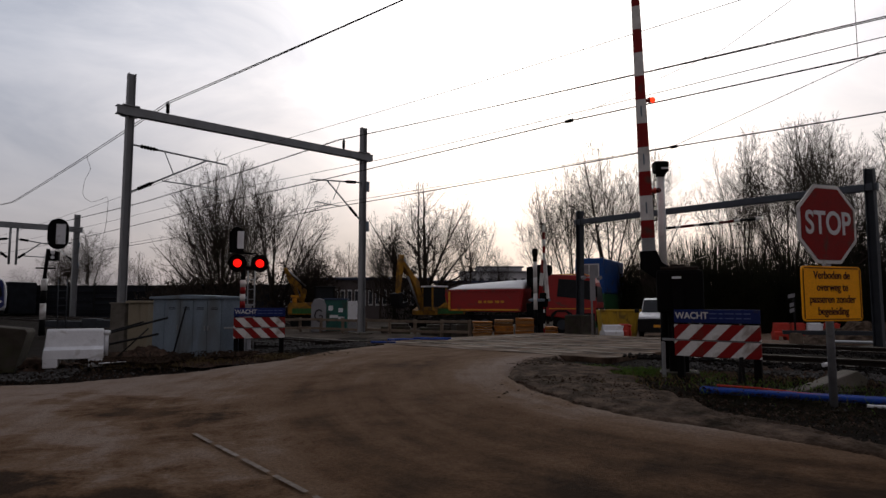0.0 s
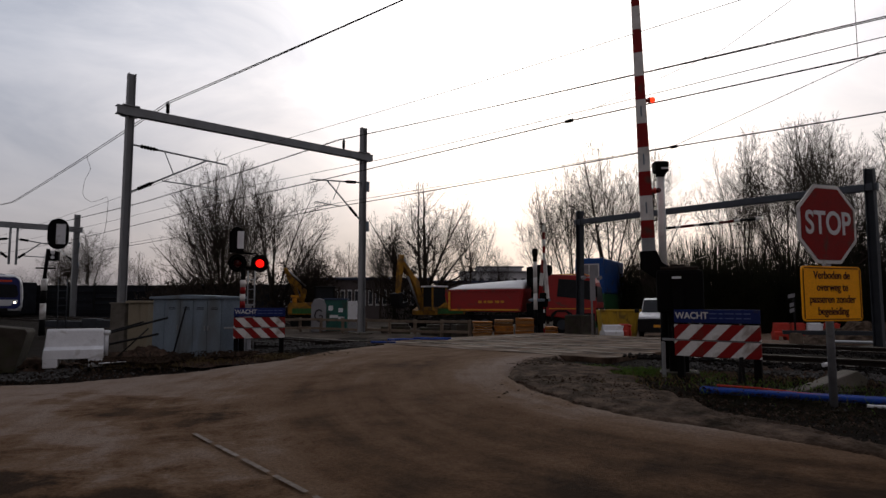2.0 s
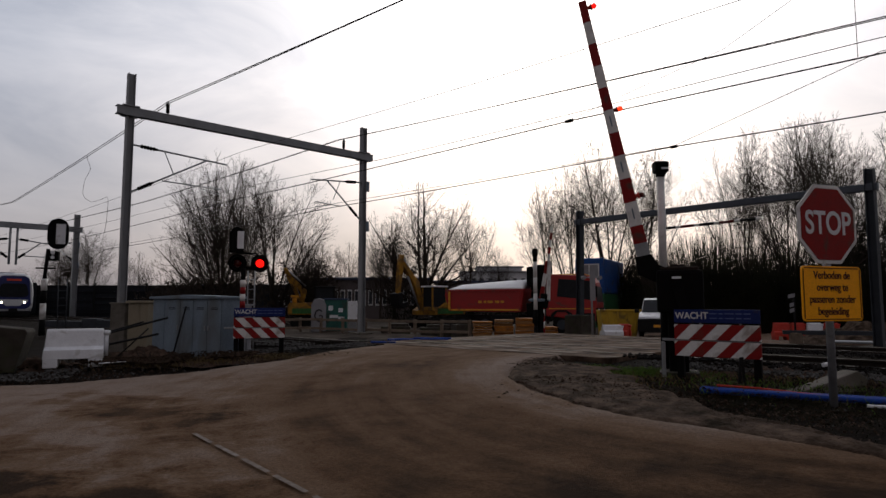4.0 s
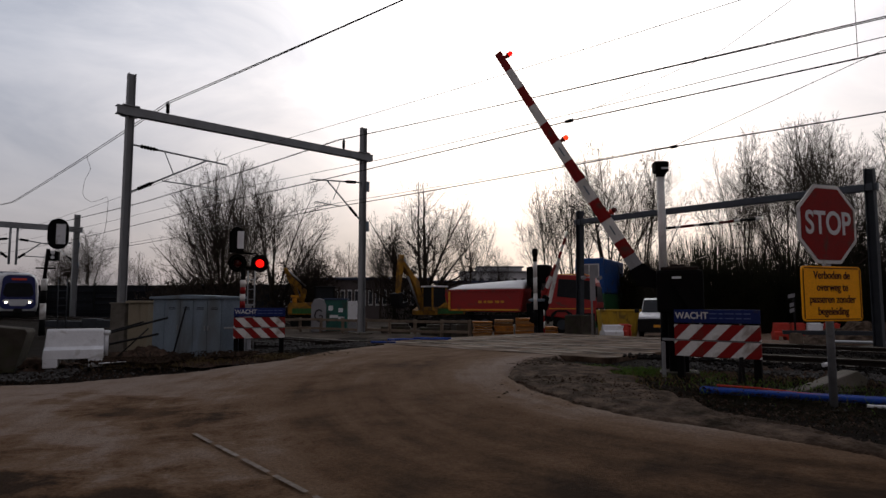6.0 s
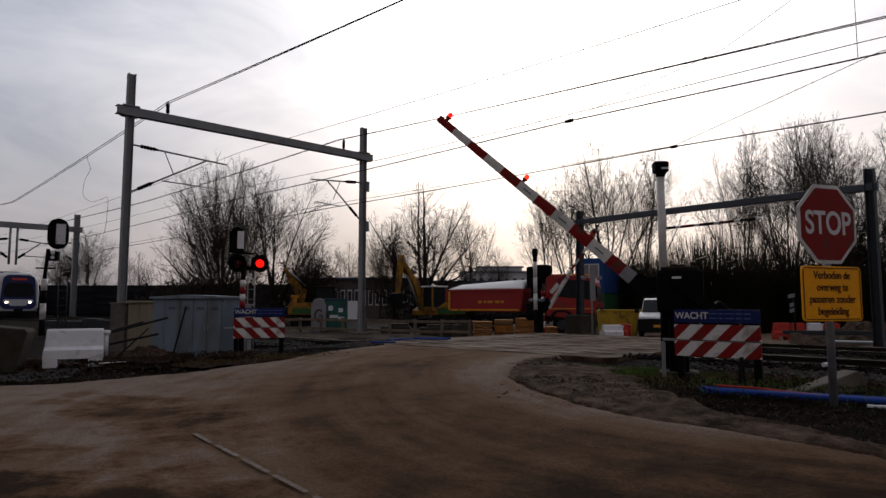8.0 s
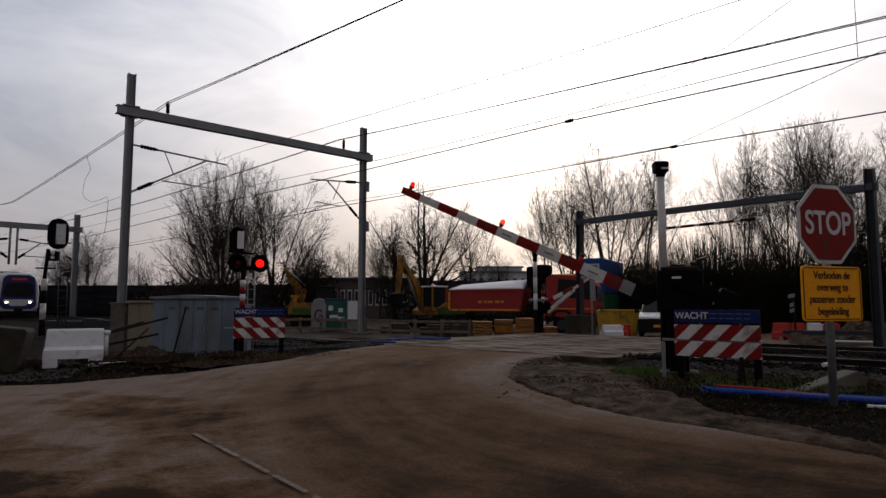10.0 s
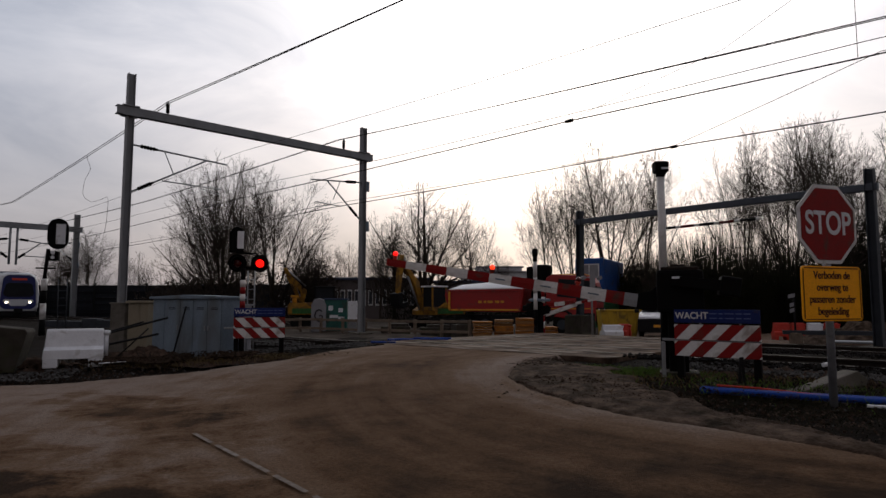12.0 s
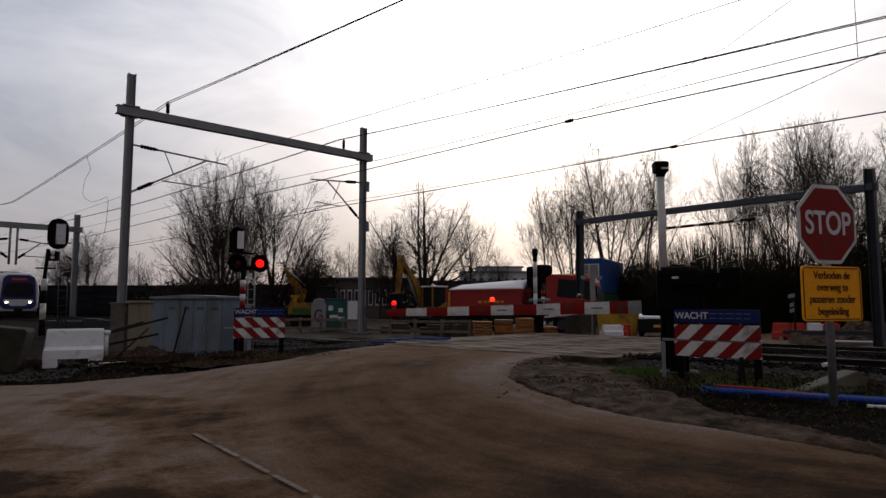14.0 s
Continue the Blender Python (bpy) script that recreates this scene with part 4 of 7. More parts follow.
# ---- hurdle boards with the wait sign ----
def wait_board(m, lean, label, width=1.02):
    th = thing("barricade_board", m, label, "barricade", "barricade boards")
    for x in (-width / 2 + 0.06, width / 2 - 0.06):
        bm = bmesh.new()
        box(bm, x, 0.06, 0.48, 0.09, 0.07, 1.0, 0.008)
        part("leg", bm, M_BLACK, th, "black timber leg")
    for z in (0.47, 0.69):
        bm = bmesh.new()
        half, h = width / 2, 0.10
        n, period = 60, 0.345
        # slanted stripes as separate fields of the plank
        edges = []
        x = -half - 0.4
        while x < half + 0.4:
            edges.append(x)
            x += period / 2
        for i, (a, b) in enumerate(zip(edges, edges[1:])):
            pts = []
            for bx, bz in ((a, -h), (b, -h), (b + lean, h), (a + lean, h)):
                pts.append((bx - lean / 2, bz))
            clipped = pts
            for sign in (-1, 1):
                out = []
                for p, q in zip(clipped, clipped[1:] + clipped[:1]):
                    inp, inq = p[0] * sign <= half, q[0] * sign <= half
                    if inp:
                        out.append(p)
                    if inp != inq:
                        f = (half * sign - p[0]) / (q[0] - p[0])
                        out.append((half * sign, p[1] + f * (q[1] - p[1])))
                clipped = out
                if not clipped:
                    break
            if len(clipped) < 3:
                continue
            lo = [bm.verts.new((px, 0, pz)) for px, pz in clipped]
            hi = [bm.verts.new((px, 0.022, pz)) for px, pz in clipped]
            k = len(clipped)
            fs = [bm.faces.new(lo), bm.faces.new(hi[::-1])] + [bm.faces.new((lo[j], lo[(j + 1) % k], hi[(j + 1) % k], hi[j])) for j in range(k)]
            for f in fs:
                f.material_index = i % 2
        bmesh.ops.recalc_face_normals(bm, faces=bm.faces)
        part("plank", bm, [M_RED, M_WHITE], th, "red and white diagonally striped plank", pose(0, 0, z))
    bm = bmesh.new()
    box(bm, -0.10, 0.034, 0.58, width + 0.16, 0.02, 0.035, 0.004)
    part("cross_bar", bm, M_POST, th, "grey steel cross bar")
    bm = bmesh.new()
    box(bm, 0, 0.005, 0.90, width, 0.022, 0.175, 0.006)
    sign = part("sign_board", bm, M_BLUE, th, "dark blue enamel sign with white lettering")
    for x in (-0.2, 0.3):
        bm = bmesh.new()
        box(bm, x, 0.02, 0.80, 0.02, 0.02, 0.06)
        part("clip", bm, M_STEEL, th)
    lettering("WACHT", 0.125, M_LETTER, sign, facing(-width / 2 + 0.235, -0.008, 0.905), squeeze=0.92, heavy=0.002)
    for z in (0.935, 0.875):
        x = -width / 2 + 0.47
        for wlen in (0.09, 0.05, 0.11, 0.07, 0.08):
            if x + wlen > width / 2 - 0.03:
                break
            bm = bmesh.new()
            box(bm, x + wlen / 2, -0.008, z, wlen, 0.003, 0.014)
            part("text_bar", bm, M_LETTERBLUE, sign)
            x += wlen + 0.025
    return th


wait_board(pose(3.56, 8.32, 0.20, 0, 0, -40), 0.20, "striped barricade board with a blue wait sign", 1.08)
wait_board(pose(-3.80, 13.2, 0.20, 0, 0, 22), -0.20, "striped barricade board with a blue wait sign beside the signal", 1.03)

def rounded(w0, w1, z0, z1, r, n=6):
    """A rounded outline, w0 wide below and w1 above."""
    pts = []
    for cx, cz, a0 in ((w0 / 2 - r, z0 + r, -90), (w1 / 2 - r, z1 - r, 0), (-w1 / 2 + r, z1 - r, 90), (-w0 / 2 + r, z0 + r, 180)):
        for i in range(n):
            a = radians(a0 + 90 * i / (n - 1))
            pts.append((cx + r * math.cos(a), cz + r * math.sin(a)))
    return pts


# ---- stop sign and yellow notice ----
stop = thing("stop_sign", pose(3.975, 6.50, 0.18, 0, 0, 20), "red octagonal stop sign above a yellow notice", "stop sign")
bm = bmesh.new()
rod(bm, (0, 0.03, 0), (0, 0.03, 2.3), 0.038, seg=16)
part("post", bm, M_POST, stop)


def octagon(bm, r, y0, y1, bevel):
    profile(bm, [(r * math.cos(math.pi / 8 + k * math.pi / 4), r * math.sin(math.pi / 8 + k * math.pi / 4)) for k in range(8)], y0, y1, bevel)


bm = bmesh.new()
octagon(bm, 0.442, -0.014, 0.0, 0.004)
plate = part("plate", bm, M_WHITE, stop, "white-rimmed octagonal plate", pose(-0.01, 0, 1.90))
bm = bmesh.new()
octagon(bm, 0.400, -0.004, 0.004, 0.0)
part("red_face", bm, M_RED, plate, "red reflective face", pose(0, -0.016, 0))
lettering("STOP", 0.335, M_LETTER, plate, facing(0, -0.022, 0), squeeze=0.80, heavy=0.006)
bm = bmesh.new()
profile(bm, rounded(0.835, 0.835, -0.28, 0.28, 0.045, 5), -0.013, 0.001, 0.003)
bmesh.ops.translate(bm, vec=(0.01, 0, 1.185), verts=bm.verts)
note = part("notice_board", bm, M_YELLOW, stop, "yellow notice with rounded corners and dark lettering")
for z in (0.925, 1.445):
    bm = bmesh.new()
    box(bm, 0.01, -0.016, z, 0.755, 0.003, 0.009)
    part("border_line", bm, M_INK, note)
for x in (-0.385, 0.405):
    bm = bmesh.new()
    box(bm, x, -0.016, 1.185, 0.009, 0.003, 0.50)
    part("border_line", bm, M_INK, note)
for k, line in enumerate(("Verboden de", "overweg te", "passeren zonder", "begeleiding")):
    lettering(line, 0.112, M_INK, note, facing(0.01, -0.016, 1.37 - k * 0.122), squeeze=0.86, heavy=0.0015)
for z in (1.3, 1.75, 2.05):
    bm = bmesh.new()
    box(bm, 0, 0.03, z, 0.14, 0.085, 0.03, 0.004)
    part("clamp", bm, M_STEEL, stop)


# ---- height gauge portal over the road behind the crossing ----
gauge = thing("height_gauge_portal", pose(5.25, 24.4, -0.08, 0, 0, math.degrees(math.atan2(-7.8, 6.1))), "dark steel height gauge portal with a hanging striped bar", "height gauge")
GSPAN = 9.9
for x in (0, GSPAN):
    bm = bmesh.new()
    h_post(bm, 4.95, 0.22)
    part("post", bm, M_DARKSTEEL, gauge, "", pose(x, 0, 0, 0, 1.2 if x == 0 else 0, 0))
    bm = bmesh.new()
    profile(bm, [(-0.75, 0), (0.75, 0), (0.42, 0.35), (0.40, 1.0), (-0.40, 1.0), (-0.42, 0.35)], -0.42, 0.42, 0.03)
    part("footing", bm, M_DARKCONC, gauge, "tapered grey concrete footing", pose(x, 0, -0.05 if x == 0 else -0.75))
bm = bmesh.new()
box(bm, GSPAN / 2, 0, 4.53, GSPAN + 0.3, 0.18, 0.20, 0.02)
part("beam", bm, M_GAUGE, gauge, "", pose(0, 0, 0, 0, 0.5, 0))
bar_at = 3.72
for k in range(10):
    bm = bmesh.new()
    bar_to = bar_at + (0.50 if k % 2 == 0 else 0.17)
    rod(bm, (bar_at, -0.05, 3.92), (bar_to, -0.05, 3.92), 0.045, seg=10)
    part("gauge_bar", bm, M_WHITE if k % 2 else (M_TRIM, M_DULLRED)[k // 2 % 2], gauge, "dark, red and white hanging gauge bar")
    bar_at = bar_to
for x in (3.85, 6.9):
    bm = bmesh.new()
    rod(bm, (x, -0.05, 3.92), (x, -0.05, 4.5), 0.012, seg=6)
    part("hanger", bm, M_BLACK, gauge)

# ---- cabinets by the track ----
cab = thing("relay_cabinet", pose(-6.50, 14.22, 0.14, 0, 0, math.degrees(math.atan2(-1.2, 2.22))), "grey steel relay cabinet with four doors", "relay cabinet")
bm = bmesh.new()
box(bm, 1.26, 0.30, 0.62, 2.52, 0.56, 1.24, 0.015)
part("body", bm, M_GREY, cab)
bm = bmesh.new()
profile(bm, [(-0.05, 1.24), (2.57, 1.24), (2.57, 1.29), (1.26, 1.33), (-0.05, 1.29)], -0.06, 0.64, 0.008)
part("roof", bm, M_GREY, cab)
edges = [0.03, 0.48, 1.05, 1.52, 2.02, 2.49]
for k, (a, b) in enumerate(zip(edges, edges[1:])):
    bm = bmesh.new()
    box(bm, (a + b) / 2, 0.008, 0.63, b - a - 0.018, 0.03, 1.16, 0.006)
    d = part("door", bm, M_GREY, cab)
    if k:
        for z in (1.05, 1.02):
            bm = bmesh.new()
            box(bm, (a + b) / 2, -0.010, z, 0.22, 0.01, 0.012)
            part("vent_slot", bm, M_TRIM, d)
        bm = bmesh.new()
        box(bm, b - 0.06 if k % 2 else a + 0.06, -0.018, 0.62, 0.035, 0.025, 0.10, 0.008)
        part("handle", bm, M_STEEL, d, "small steel handle")

cab.scale.x = 0.87
cab2 = thing("small_cabinet", pose(-7.25, 15.1, 0.12, 0, 0, -20), "beige concrete cabinet with a flat lid", "cabinet")
bm = bmesh.new()
box(bm, 0, 0.25, 0.58, 0.60, 0.5, 1.18, 0.02)
part("body", bm, M_BEIGE, cab2)
bm = bmesh.new()
box(bm, 0, 0.24, 1.20, 0.68, 0.58, 0.06, 0.012)
part("lid", bm, M_BEIGE, cab2)
cab3 = thing("small_cabinet", pose(-7.88, 15.4, 0.12, 0, 0, -20), "grey concrete cabinet beside a mast", "cabinet")
bm = bmesh.new()
box(bm, 0, 0.22, 0.58, 0.46, 0.45, 1.16, 0.02)
part("body", bm, M_CONCRETE, cab3)
bm = bmesh.new()
box(bm, 0, 0.22, 1.17, 0.50, 0.50, 0.04, 0.01)
part("lid", bm, M_CONCRETE, cab3)


cab4 = thing("small_cabinet", pose(-4.60, 14.0, 0.12, 0, 0, -24), "pale grey cabinet behind a barricade board", "cabinet")
bm = bmesh.new()
box(bm, 0, 0.2, 0.55, 0.34, 0.36, 1.12, 0.02)
part("body", bm, M_PALE, cab4)
bm = bmesh.new()
box(bm, 0, 0.2, 1.13, 0.40, 0.42, 0.04, 0.01)
part("lid", bm, M_PALE, cab4)


# ---- plastic road barriers ----
def road_block(m, body, label, w=1.0, h=0.72):
    th = thing("plastic_road_barrier", m, label, "road barrier", "plastic road barriers")
    bm = bmesh.new()
    prof = [(-0.29, 0.15), (-0.28, 0.32), (-0.13, 0.37), (-0.08, h - 0.04), (-0.05, h), (0.05, h), (0.08, h - 0.04), (0.13, 0.37), (0.28, 0.32), (0.29, 0.15)]
    lo = [bm.verts.new((-w / 2 * (1 - 0.10 * z / h), y, z)) for y, z in prof]
    hi = [bm.verts.new((w / 2 * (1 - 0.04 * z / h), y, z)) for y, z in prof]
    n = len(prof)
    for i in range(n):
        bm.faces.new((lo[i], lo[(i + 1) % n], hi[(i + 1) % n], hi[i]))
    bm.faces.new(lo), bm.faces.new(hi[::-1])
    bmesh.ops.recalc_face_normals(bm, faces=bm.faces)
    bmesh.ops.bevel(bm, geom=list(bm.edges), offset=0.012, segments=2, affect="EDGES", profile=0.6)
    part("body", bm, body, th)
    for x in (-0.36 * w, 0.37 * w):
        bm = bmesh.new()
        box(bm, x, 0, 0.08, 0.24 * w, 0.572, 0.18, 0.03)
        part("foot", bm, body, th)
    bm = bmesh.new()
    rod(bm, (w / 2 + 0.02, 0, h * 0.25), (w / 2 + 0.02, 0, h - 0.06), 0.05, seg=12)
    rod(bm, (w / 2 + 0.02, 0, h - 0.12), (w / 2 + 0.02, 0, h - 0.04), 0.075, seg=12)
    part("coupling", bm, body, th)
    return th


road_block(pose(-6.98, 12.1, 0.10, 0, 0, 26), M_PLASTIC, "white plastic road barrier on muddy gravel", 1.0, 0.70)
road_block(pose(6.50, 24.6, -0.09, 0, 0, 6), M_PLASTIC, "white plastic road barrier beside the road", 0.78, 0.58)
road_block(pose(7.08, 24.9, -0.10, 0, 0, -35), M_REDPLASTIC, "red plastic road barrier beside the road", 0.4, 0.62)
for k, (x, y, mt, w) in enumerate(((14.3, 27.0, M_REDPLASTIC, 0.62), (14.95, 26.9, M_REDPLASTIC, 0.5), (15.6, 26.8, M_PLASTIC, 0.55), (16.25, 26.7, M_REDPLASTIC, 0.55))):
    road_block(pose(x, y, -0.22, 0, 0, -12), mt, "red plastic road barrier in a row" if mt is M_REDPLASTIC else "white plastic road barrier in a row", w, 0.72)

bm = bmesh.new()
profile(bm, [(-1.4, 0), (0.20, 0), (0.38, 0.70), (0.34, 0.76), (-1.4, 0.95)], -0.35, 0.35, 0.02)
solid("concrete_block", bm, M_DARKCONC, pose(-7.86, 11.5, 0.06, 0, 0, 22), "dark mossy concrete block", "concrete block")


# ---- earth heaps, poles and rubble ----
def heap(m, sx, sy, h, label, mt=M_HEAP, n=80):
    rows = []
    for i in range(n):
        row = []
        for j in range(n):
            u, v = i / (n - 1) * 2 - 1, j / (n - 1) * 2 - 1
            r = math.sqrt(u * u + v * v)
            f = max(0, 1 - r ** 2.2) if r < 1 else 0
            p = m @ Vector((u * sx, v * sy, 0))
            z = h * f * (0.75 + 0.55 * noise.noise((p.x * 1.8, p.y * 1.8, 2))) + (0.07 * noise.noise((p.x * 6, p.y * 6, 4)) + 0.045 * noise.noise((p.x * 15, p.y * 15, 4)) + 0.03 * noise.noise((p.x * 33, p.y * 33, 4))) * (f > 0) - 0.05
            row.append((u * sx, v * sy, z))
        rows.append(row)
    ob = grid_mesh("earth_heap", rows, mt)
    ob.matrix_basis = m
    return tagged(ob, label, "earth heap", "earth heaps", "stuff")


heap(pose(-6.1, 12.9, 0.14, 0, 0, -25), 1.1, 0.75, 0.34, "low heap of dark earth and roots")
heap(pose(-4.9, 12.35, 0.17, 0, 0, -30), 0.9, 0.4, 0.09, "low heap of dark earth and weeds")
heap(pose(-8.5, 12.0, 0.08, 0, 0, 20), 1.6, 0.9, 0.30, "low heap of dark earth and rubble")
heap(pose(-3.5, 12.6, 0.20, 0, 0, 30), 1.0, 0.42, 0.12, "low bank of earth with dry grass")
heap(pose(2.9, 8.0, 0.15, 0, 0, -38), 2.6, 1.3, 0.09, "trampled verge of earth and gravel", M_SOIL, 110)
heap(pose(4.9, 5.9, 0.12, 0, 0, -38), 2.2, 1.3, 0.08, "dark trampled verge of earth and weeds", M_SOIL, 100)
heap(pose(4.9, 8.9, 0.18, 0, 0, -30), 1.9, 0.7, 0.22, "bank of earth and gravel along the track")
for a, b, r, label in (((-6.95, 12.75, 0.62), (-5.62, 13.0, 0.99), 0.022, "dark steel pole leaning over the earth heap"),
                       ((-6.9, 12.8, 0.42), (-5.8, 13.0, 0.66), 0.022, "dark steel pole leaning over the earth heap"),
                       ((-6.9, 12.85, 0.66), (-6.25, 13.3, 0.9), 0.018, "dark steel pole leaning over the earth heap"),
                       ((-5.72, 13.55, 0.2), (-5.5, 13.6, 1.22), 0.018, "thin dark rod leaning on the cabinet"),
                       ((-6.25, 11.62, 0.19), (-5.72, 11.98, 0.21), 0.011, "pale plastic conduit lying by the road"),
                       ((-6.4, 12.6, 0.25), (-6.2, 13.4, 0.75), 0.015, "thin bent rod in the earth heap")):
    bm = bmesh.new()
    rod(bm, a, b, r, seg=8)
    solid("loose_pole", bm, M_PLASTIC if "pale" in label else M_TRIM, Matrix(), label, "pole", "loose poles")


def rubble(name, spots, size, mt, label):
    """Angular stones strewn over spots (x, y, radius, count)."""
    rnd = random.Random(5)
    verts, faces = [], []
    for cx, cy, rad, count in spots:
        for _ in range(count):
            a, r = rnd.uniform(0, 6.283), rad * math.sqrt(rnd.random())
            x, y = cx + r * math.cos(a), cy + r * math.sin(a)
            s = size * rnd.uniform(0.5, 1.5)
            z = rough_level(x, y) + 0.02 + s * 0.2
            base = len(verts)
            for dx, dy, dz in ((1, 0, 0), (-1, 0, 0), (0, 1, 0), (0, -1, 0), (0, 0, 0.8), (0, 0, -0.8)):
                verts.append((x + s * (dx + rnd.uniform(-0.4, 0.4)), y + s * (dy + rnd.uniform(-0.4, 0.4)), z + s * (dz + rnd.uniform(-0.3, 0.3))))
            for f in ((0, 2, 4), (2, 1, 4), (1, 3, 4), (3, 0, 4), (2, 0, 5), (1, 2, 5), (3, 1, 5), (0, 3, 5)):
                faces.append(tuple(base + k for k in f))
    me = bpy.data.meshes.new(name)
    me.from_pydata(verts, [], faces)
    me.materials.append(mt)
    return tagged(new(name, me), label, "stones", kind="stuff")


rubble("verge_crumbs", [(*along(ROAD_RIGHT, 0.17 + 0.0065 * k), 0.22, 60) for k in range(54)], 0.009, M_HEAP, "crumbs of earth and grit along the road edge").location.z = 0.03
inner = []
for k in range(60):
    p = along(ROAD_RIGHT, 0.22 + 0.31 * k / 59)
    inner.append((p.x + 0.55, p.y + 0.22, 0.5, 34))
rubble("trodden_crumbs", inner, 0.008, M_SHOULDER, "crumbs of trodden earth inside the bend").location.z = 0.075
rubble("trodden_clods", [(x, y, r, n // 14) for x, y, r, n in inner], 0.018, M_CLOD, "clods of trodden earth inside the bend").location.z = 0.07
rubble("small_clods", [(-6.2, 12.6, 0.9, 900), (-5.4, 12.2, 0.6, 420), (-4.1, 12.5, 0.5, 200), (-8.3, 11.8, 0.9, 300)], 0.022, M_CLOD, "small clods and root ends on the earth heaps").location.z = 0.13
rubble("crushed_stones", [(-3.9 + 0.29 * k, 13.6 + 0.31 * k, 0.5, 110) for k in range(8)] + [(-7.9, 10.7, 0.9, 420), (-7.0, 11.0, 0.7, 220)], 0.026, M_STONE, "loose blue-grey crushed stone along the road edge").location.z = 0.04
bm = bmesh.new()
rnd = random.Random(17)
for k in range(26):
    x, y = -6.6 + 2.6 * rnd.random(), 12.45 + rnd.gauss(0, 0.14)
    z, a, r = 0.22 + 0.06 * rnd.random(), rnd.uniform(0, 6.283), rnd.uniform(0.12, 0.38)
    cable(bm, [Vector((x + r * f * math.cos(a), y + r * f * math.sin(a) * 0.5, z - 0.15 + 0.24 * math.sin(f * rnd.uniform(1.2, 2.6)))) for f in (0, 0.25, 0.5, 0.75, 1)], rnd.uniform(0.006, 0.013))
tagged(part("roots", bm, M_BARK), "dark broken roots sticking out of the earth heaps", "roots", kind="stuff")
rubble("earth_clods", [(-6.2, 12.6, 0.8, 380), (-5.4, 12.2, 0.5, 90), (-8.3, 11.9, 0.8, 120), (-4.2, 12.5, 0.5, 60)], 0.042, M_CLOD, "large clods and roots on the earth heaps").location.z = 0.10
rubble("rubble", [(-7.6, 10.7, 1.3, 500), (-5.6, 11.4, 0.9, 220), (-3.0, 12.6, 0.7, 160), (2.3, 6.9, 0.8, 90), (2.0, 9.2, 0.9, 160), (3.9, 5.6, 0.9, 30)],
       0.020, M_CLOD, "scattered angular stones and clods along the verge")
spots = []
for k in range(26):
    for n, s0 in ((9.6, -2.6), (8.35, 12.6), (8.1, 14.0)):
        p = on_track(s0 + k * 0.28, n)
        spots.append((p.x, p.y, 0.55, 44))
dark_spots = []
for k in range(26):
    for n in (10.7, 13.95):
        p = on_track(-1.8 + k * 0.28, n)
        dark_spots.append((p.x, p.y, 0.5, 40))
rubble("dark_stones", dark_spots, 0.027, M_DARKSTONE, "dark crushed stone between the tracks").location.z = 0.08
rnd_stones = rubble("ballast_stones", spots, 0.027, M_STONE, "loose crushed stone along the rails")
rnd_stones.location.z = 0.08


# ---- things lying on the verge ----
def tube(name, pts, r, mt, label, category, group=""):
    bm = bmesh.new()
    path = [along([p[:2] for p in pts], i / 24) for i in range(25)]
    for i, (a, b) in enumerate(zip(path, path[1:])):
        za, zb = (pts[0][2] + (pts[-1][2] - pts[0][2]) * j / 24 for j in (i, i + 1))
        rod(bm, (a.x, a.y, za), (b.x, b.y, zb), r, seg=10)
    bmesh.ops.remove_doubles(bm, verts=bm.verts, dist=0.001)
    return solid(name, bm, mt, Matrix(), label, category, group)


for k in range(3):
    tube("blue_pipe", [(3.02 + 0.04 * k, 7.55 + 0.07 * k, 0.25), (3.6, 7.22 + 0.075 * k, 0.25), (4.2, 6.86 + 0.085 * k, 0.25), (5.6, 6.1 + 0.09 * k, 0.25)], 0.034, M_PIPE,
         "blue plastic conduit lying on the verge", "pipe", "blue conduits")
tube("red_hose", [(3.25, 7.62, 0.30), (3.7, 7.42, 0.30), (4.1, 7.05, 0.30), (4.9, 6.75, 0.25)], 0.014, M_REDPLASTIC, "thin red hose beside blue conduits", "hose")
tube("white_pipe", [(4.25, 6.45, 0.24), (4.6, 6.3, 0.24), (5.0, 6.15, 0.24), (5.6, 5.9, 0.24)], 0.018, M_PLASTIC, "thin white conduit on the verge", "pipe")
bm = bmesh.new()
profile(bm, [(-0.70, 0), (0.62, 0), (0.70, 0.16), (0.52, 0.27), (0.30, 0.22), (-0.2, 0.11), (-0.70, 0.03)], -0.10, 0.10, 0.02)
solid("concrete_slab", bm, M_CONCRETE, pose(4.48, 7.62, 0.19, 0, 0, 22), "broken wedge of concrete on the verge", "concrete slab")
bm = bmesh.new()
rod(bm, (0, 0, 0), (0.13, 0, 0.02), 0.032, 0.028)
solid("pipe_end", bm, M_PLASTIC, pose(5.52, 9.3, 0.38, 0, 0, 10), "white pipe end beside the rails", "pipe")
bm = bmesh.new()
box(bm, 0, 0, 0.27, 0.045, 0.045, 0.56, 0.006)
solid("marker_stake", bm, M_POST, pose(3.02, 8.75, 0.2, 0, 0, 0), "short grey marker stake by the barrier", "stake")


for x, y, tilt in ((3.62, 7.86, 5), (3.72, 7.90, -4)):
    bm = bmesh.new()
    box(bm, 0, 0, 0.2, 0.03, 0.03, 0.46, 0.004)
    solid("wooden_stake", bm, M_TRIM, pose(x, y, 0.18, 0, tilt, 0), "short dark wooden stake in the verge", "stake", "stakes")

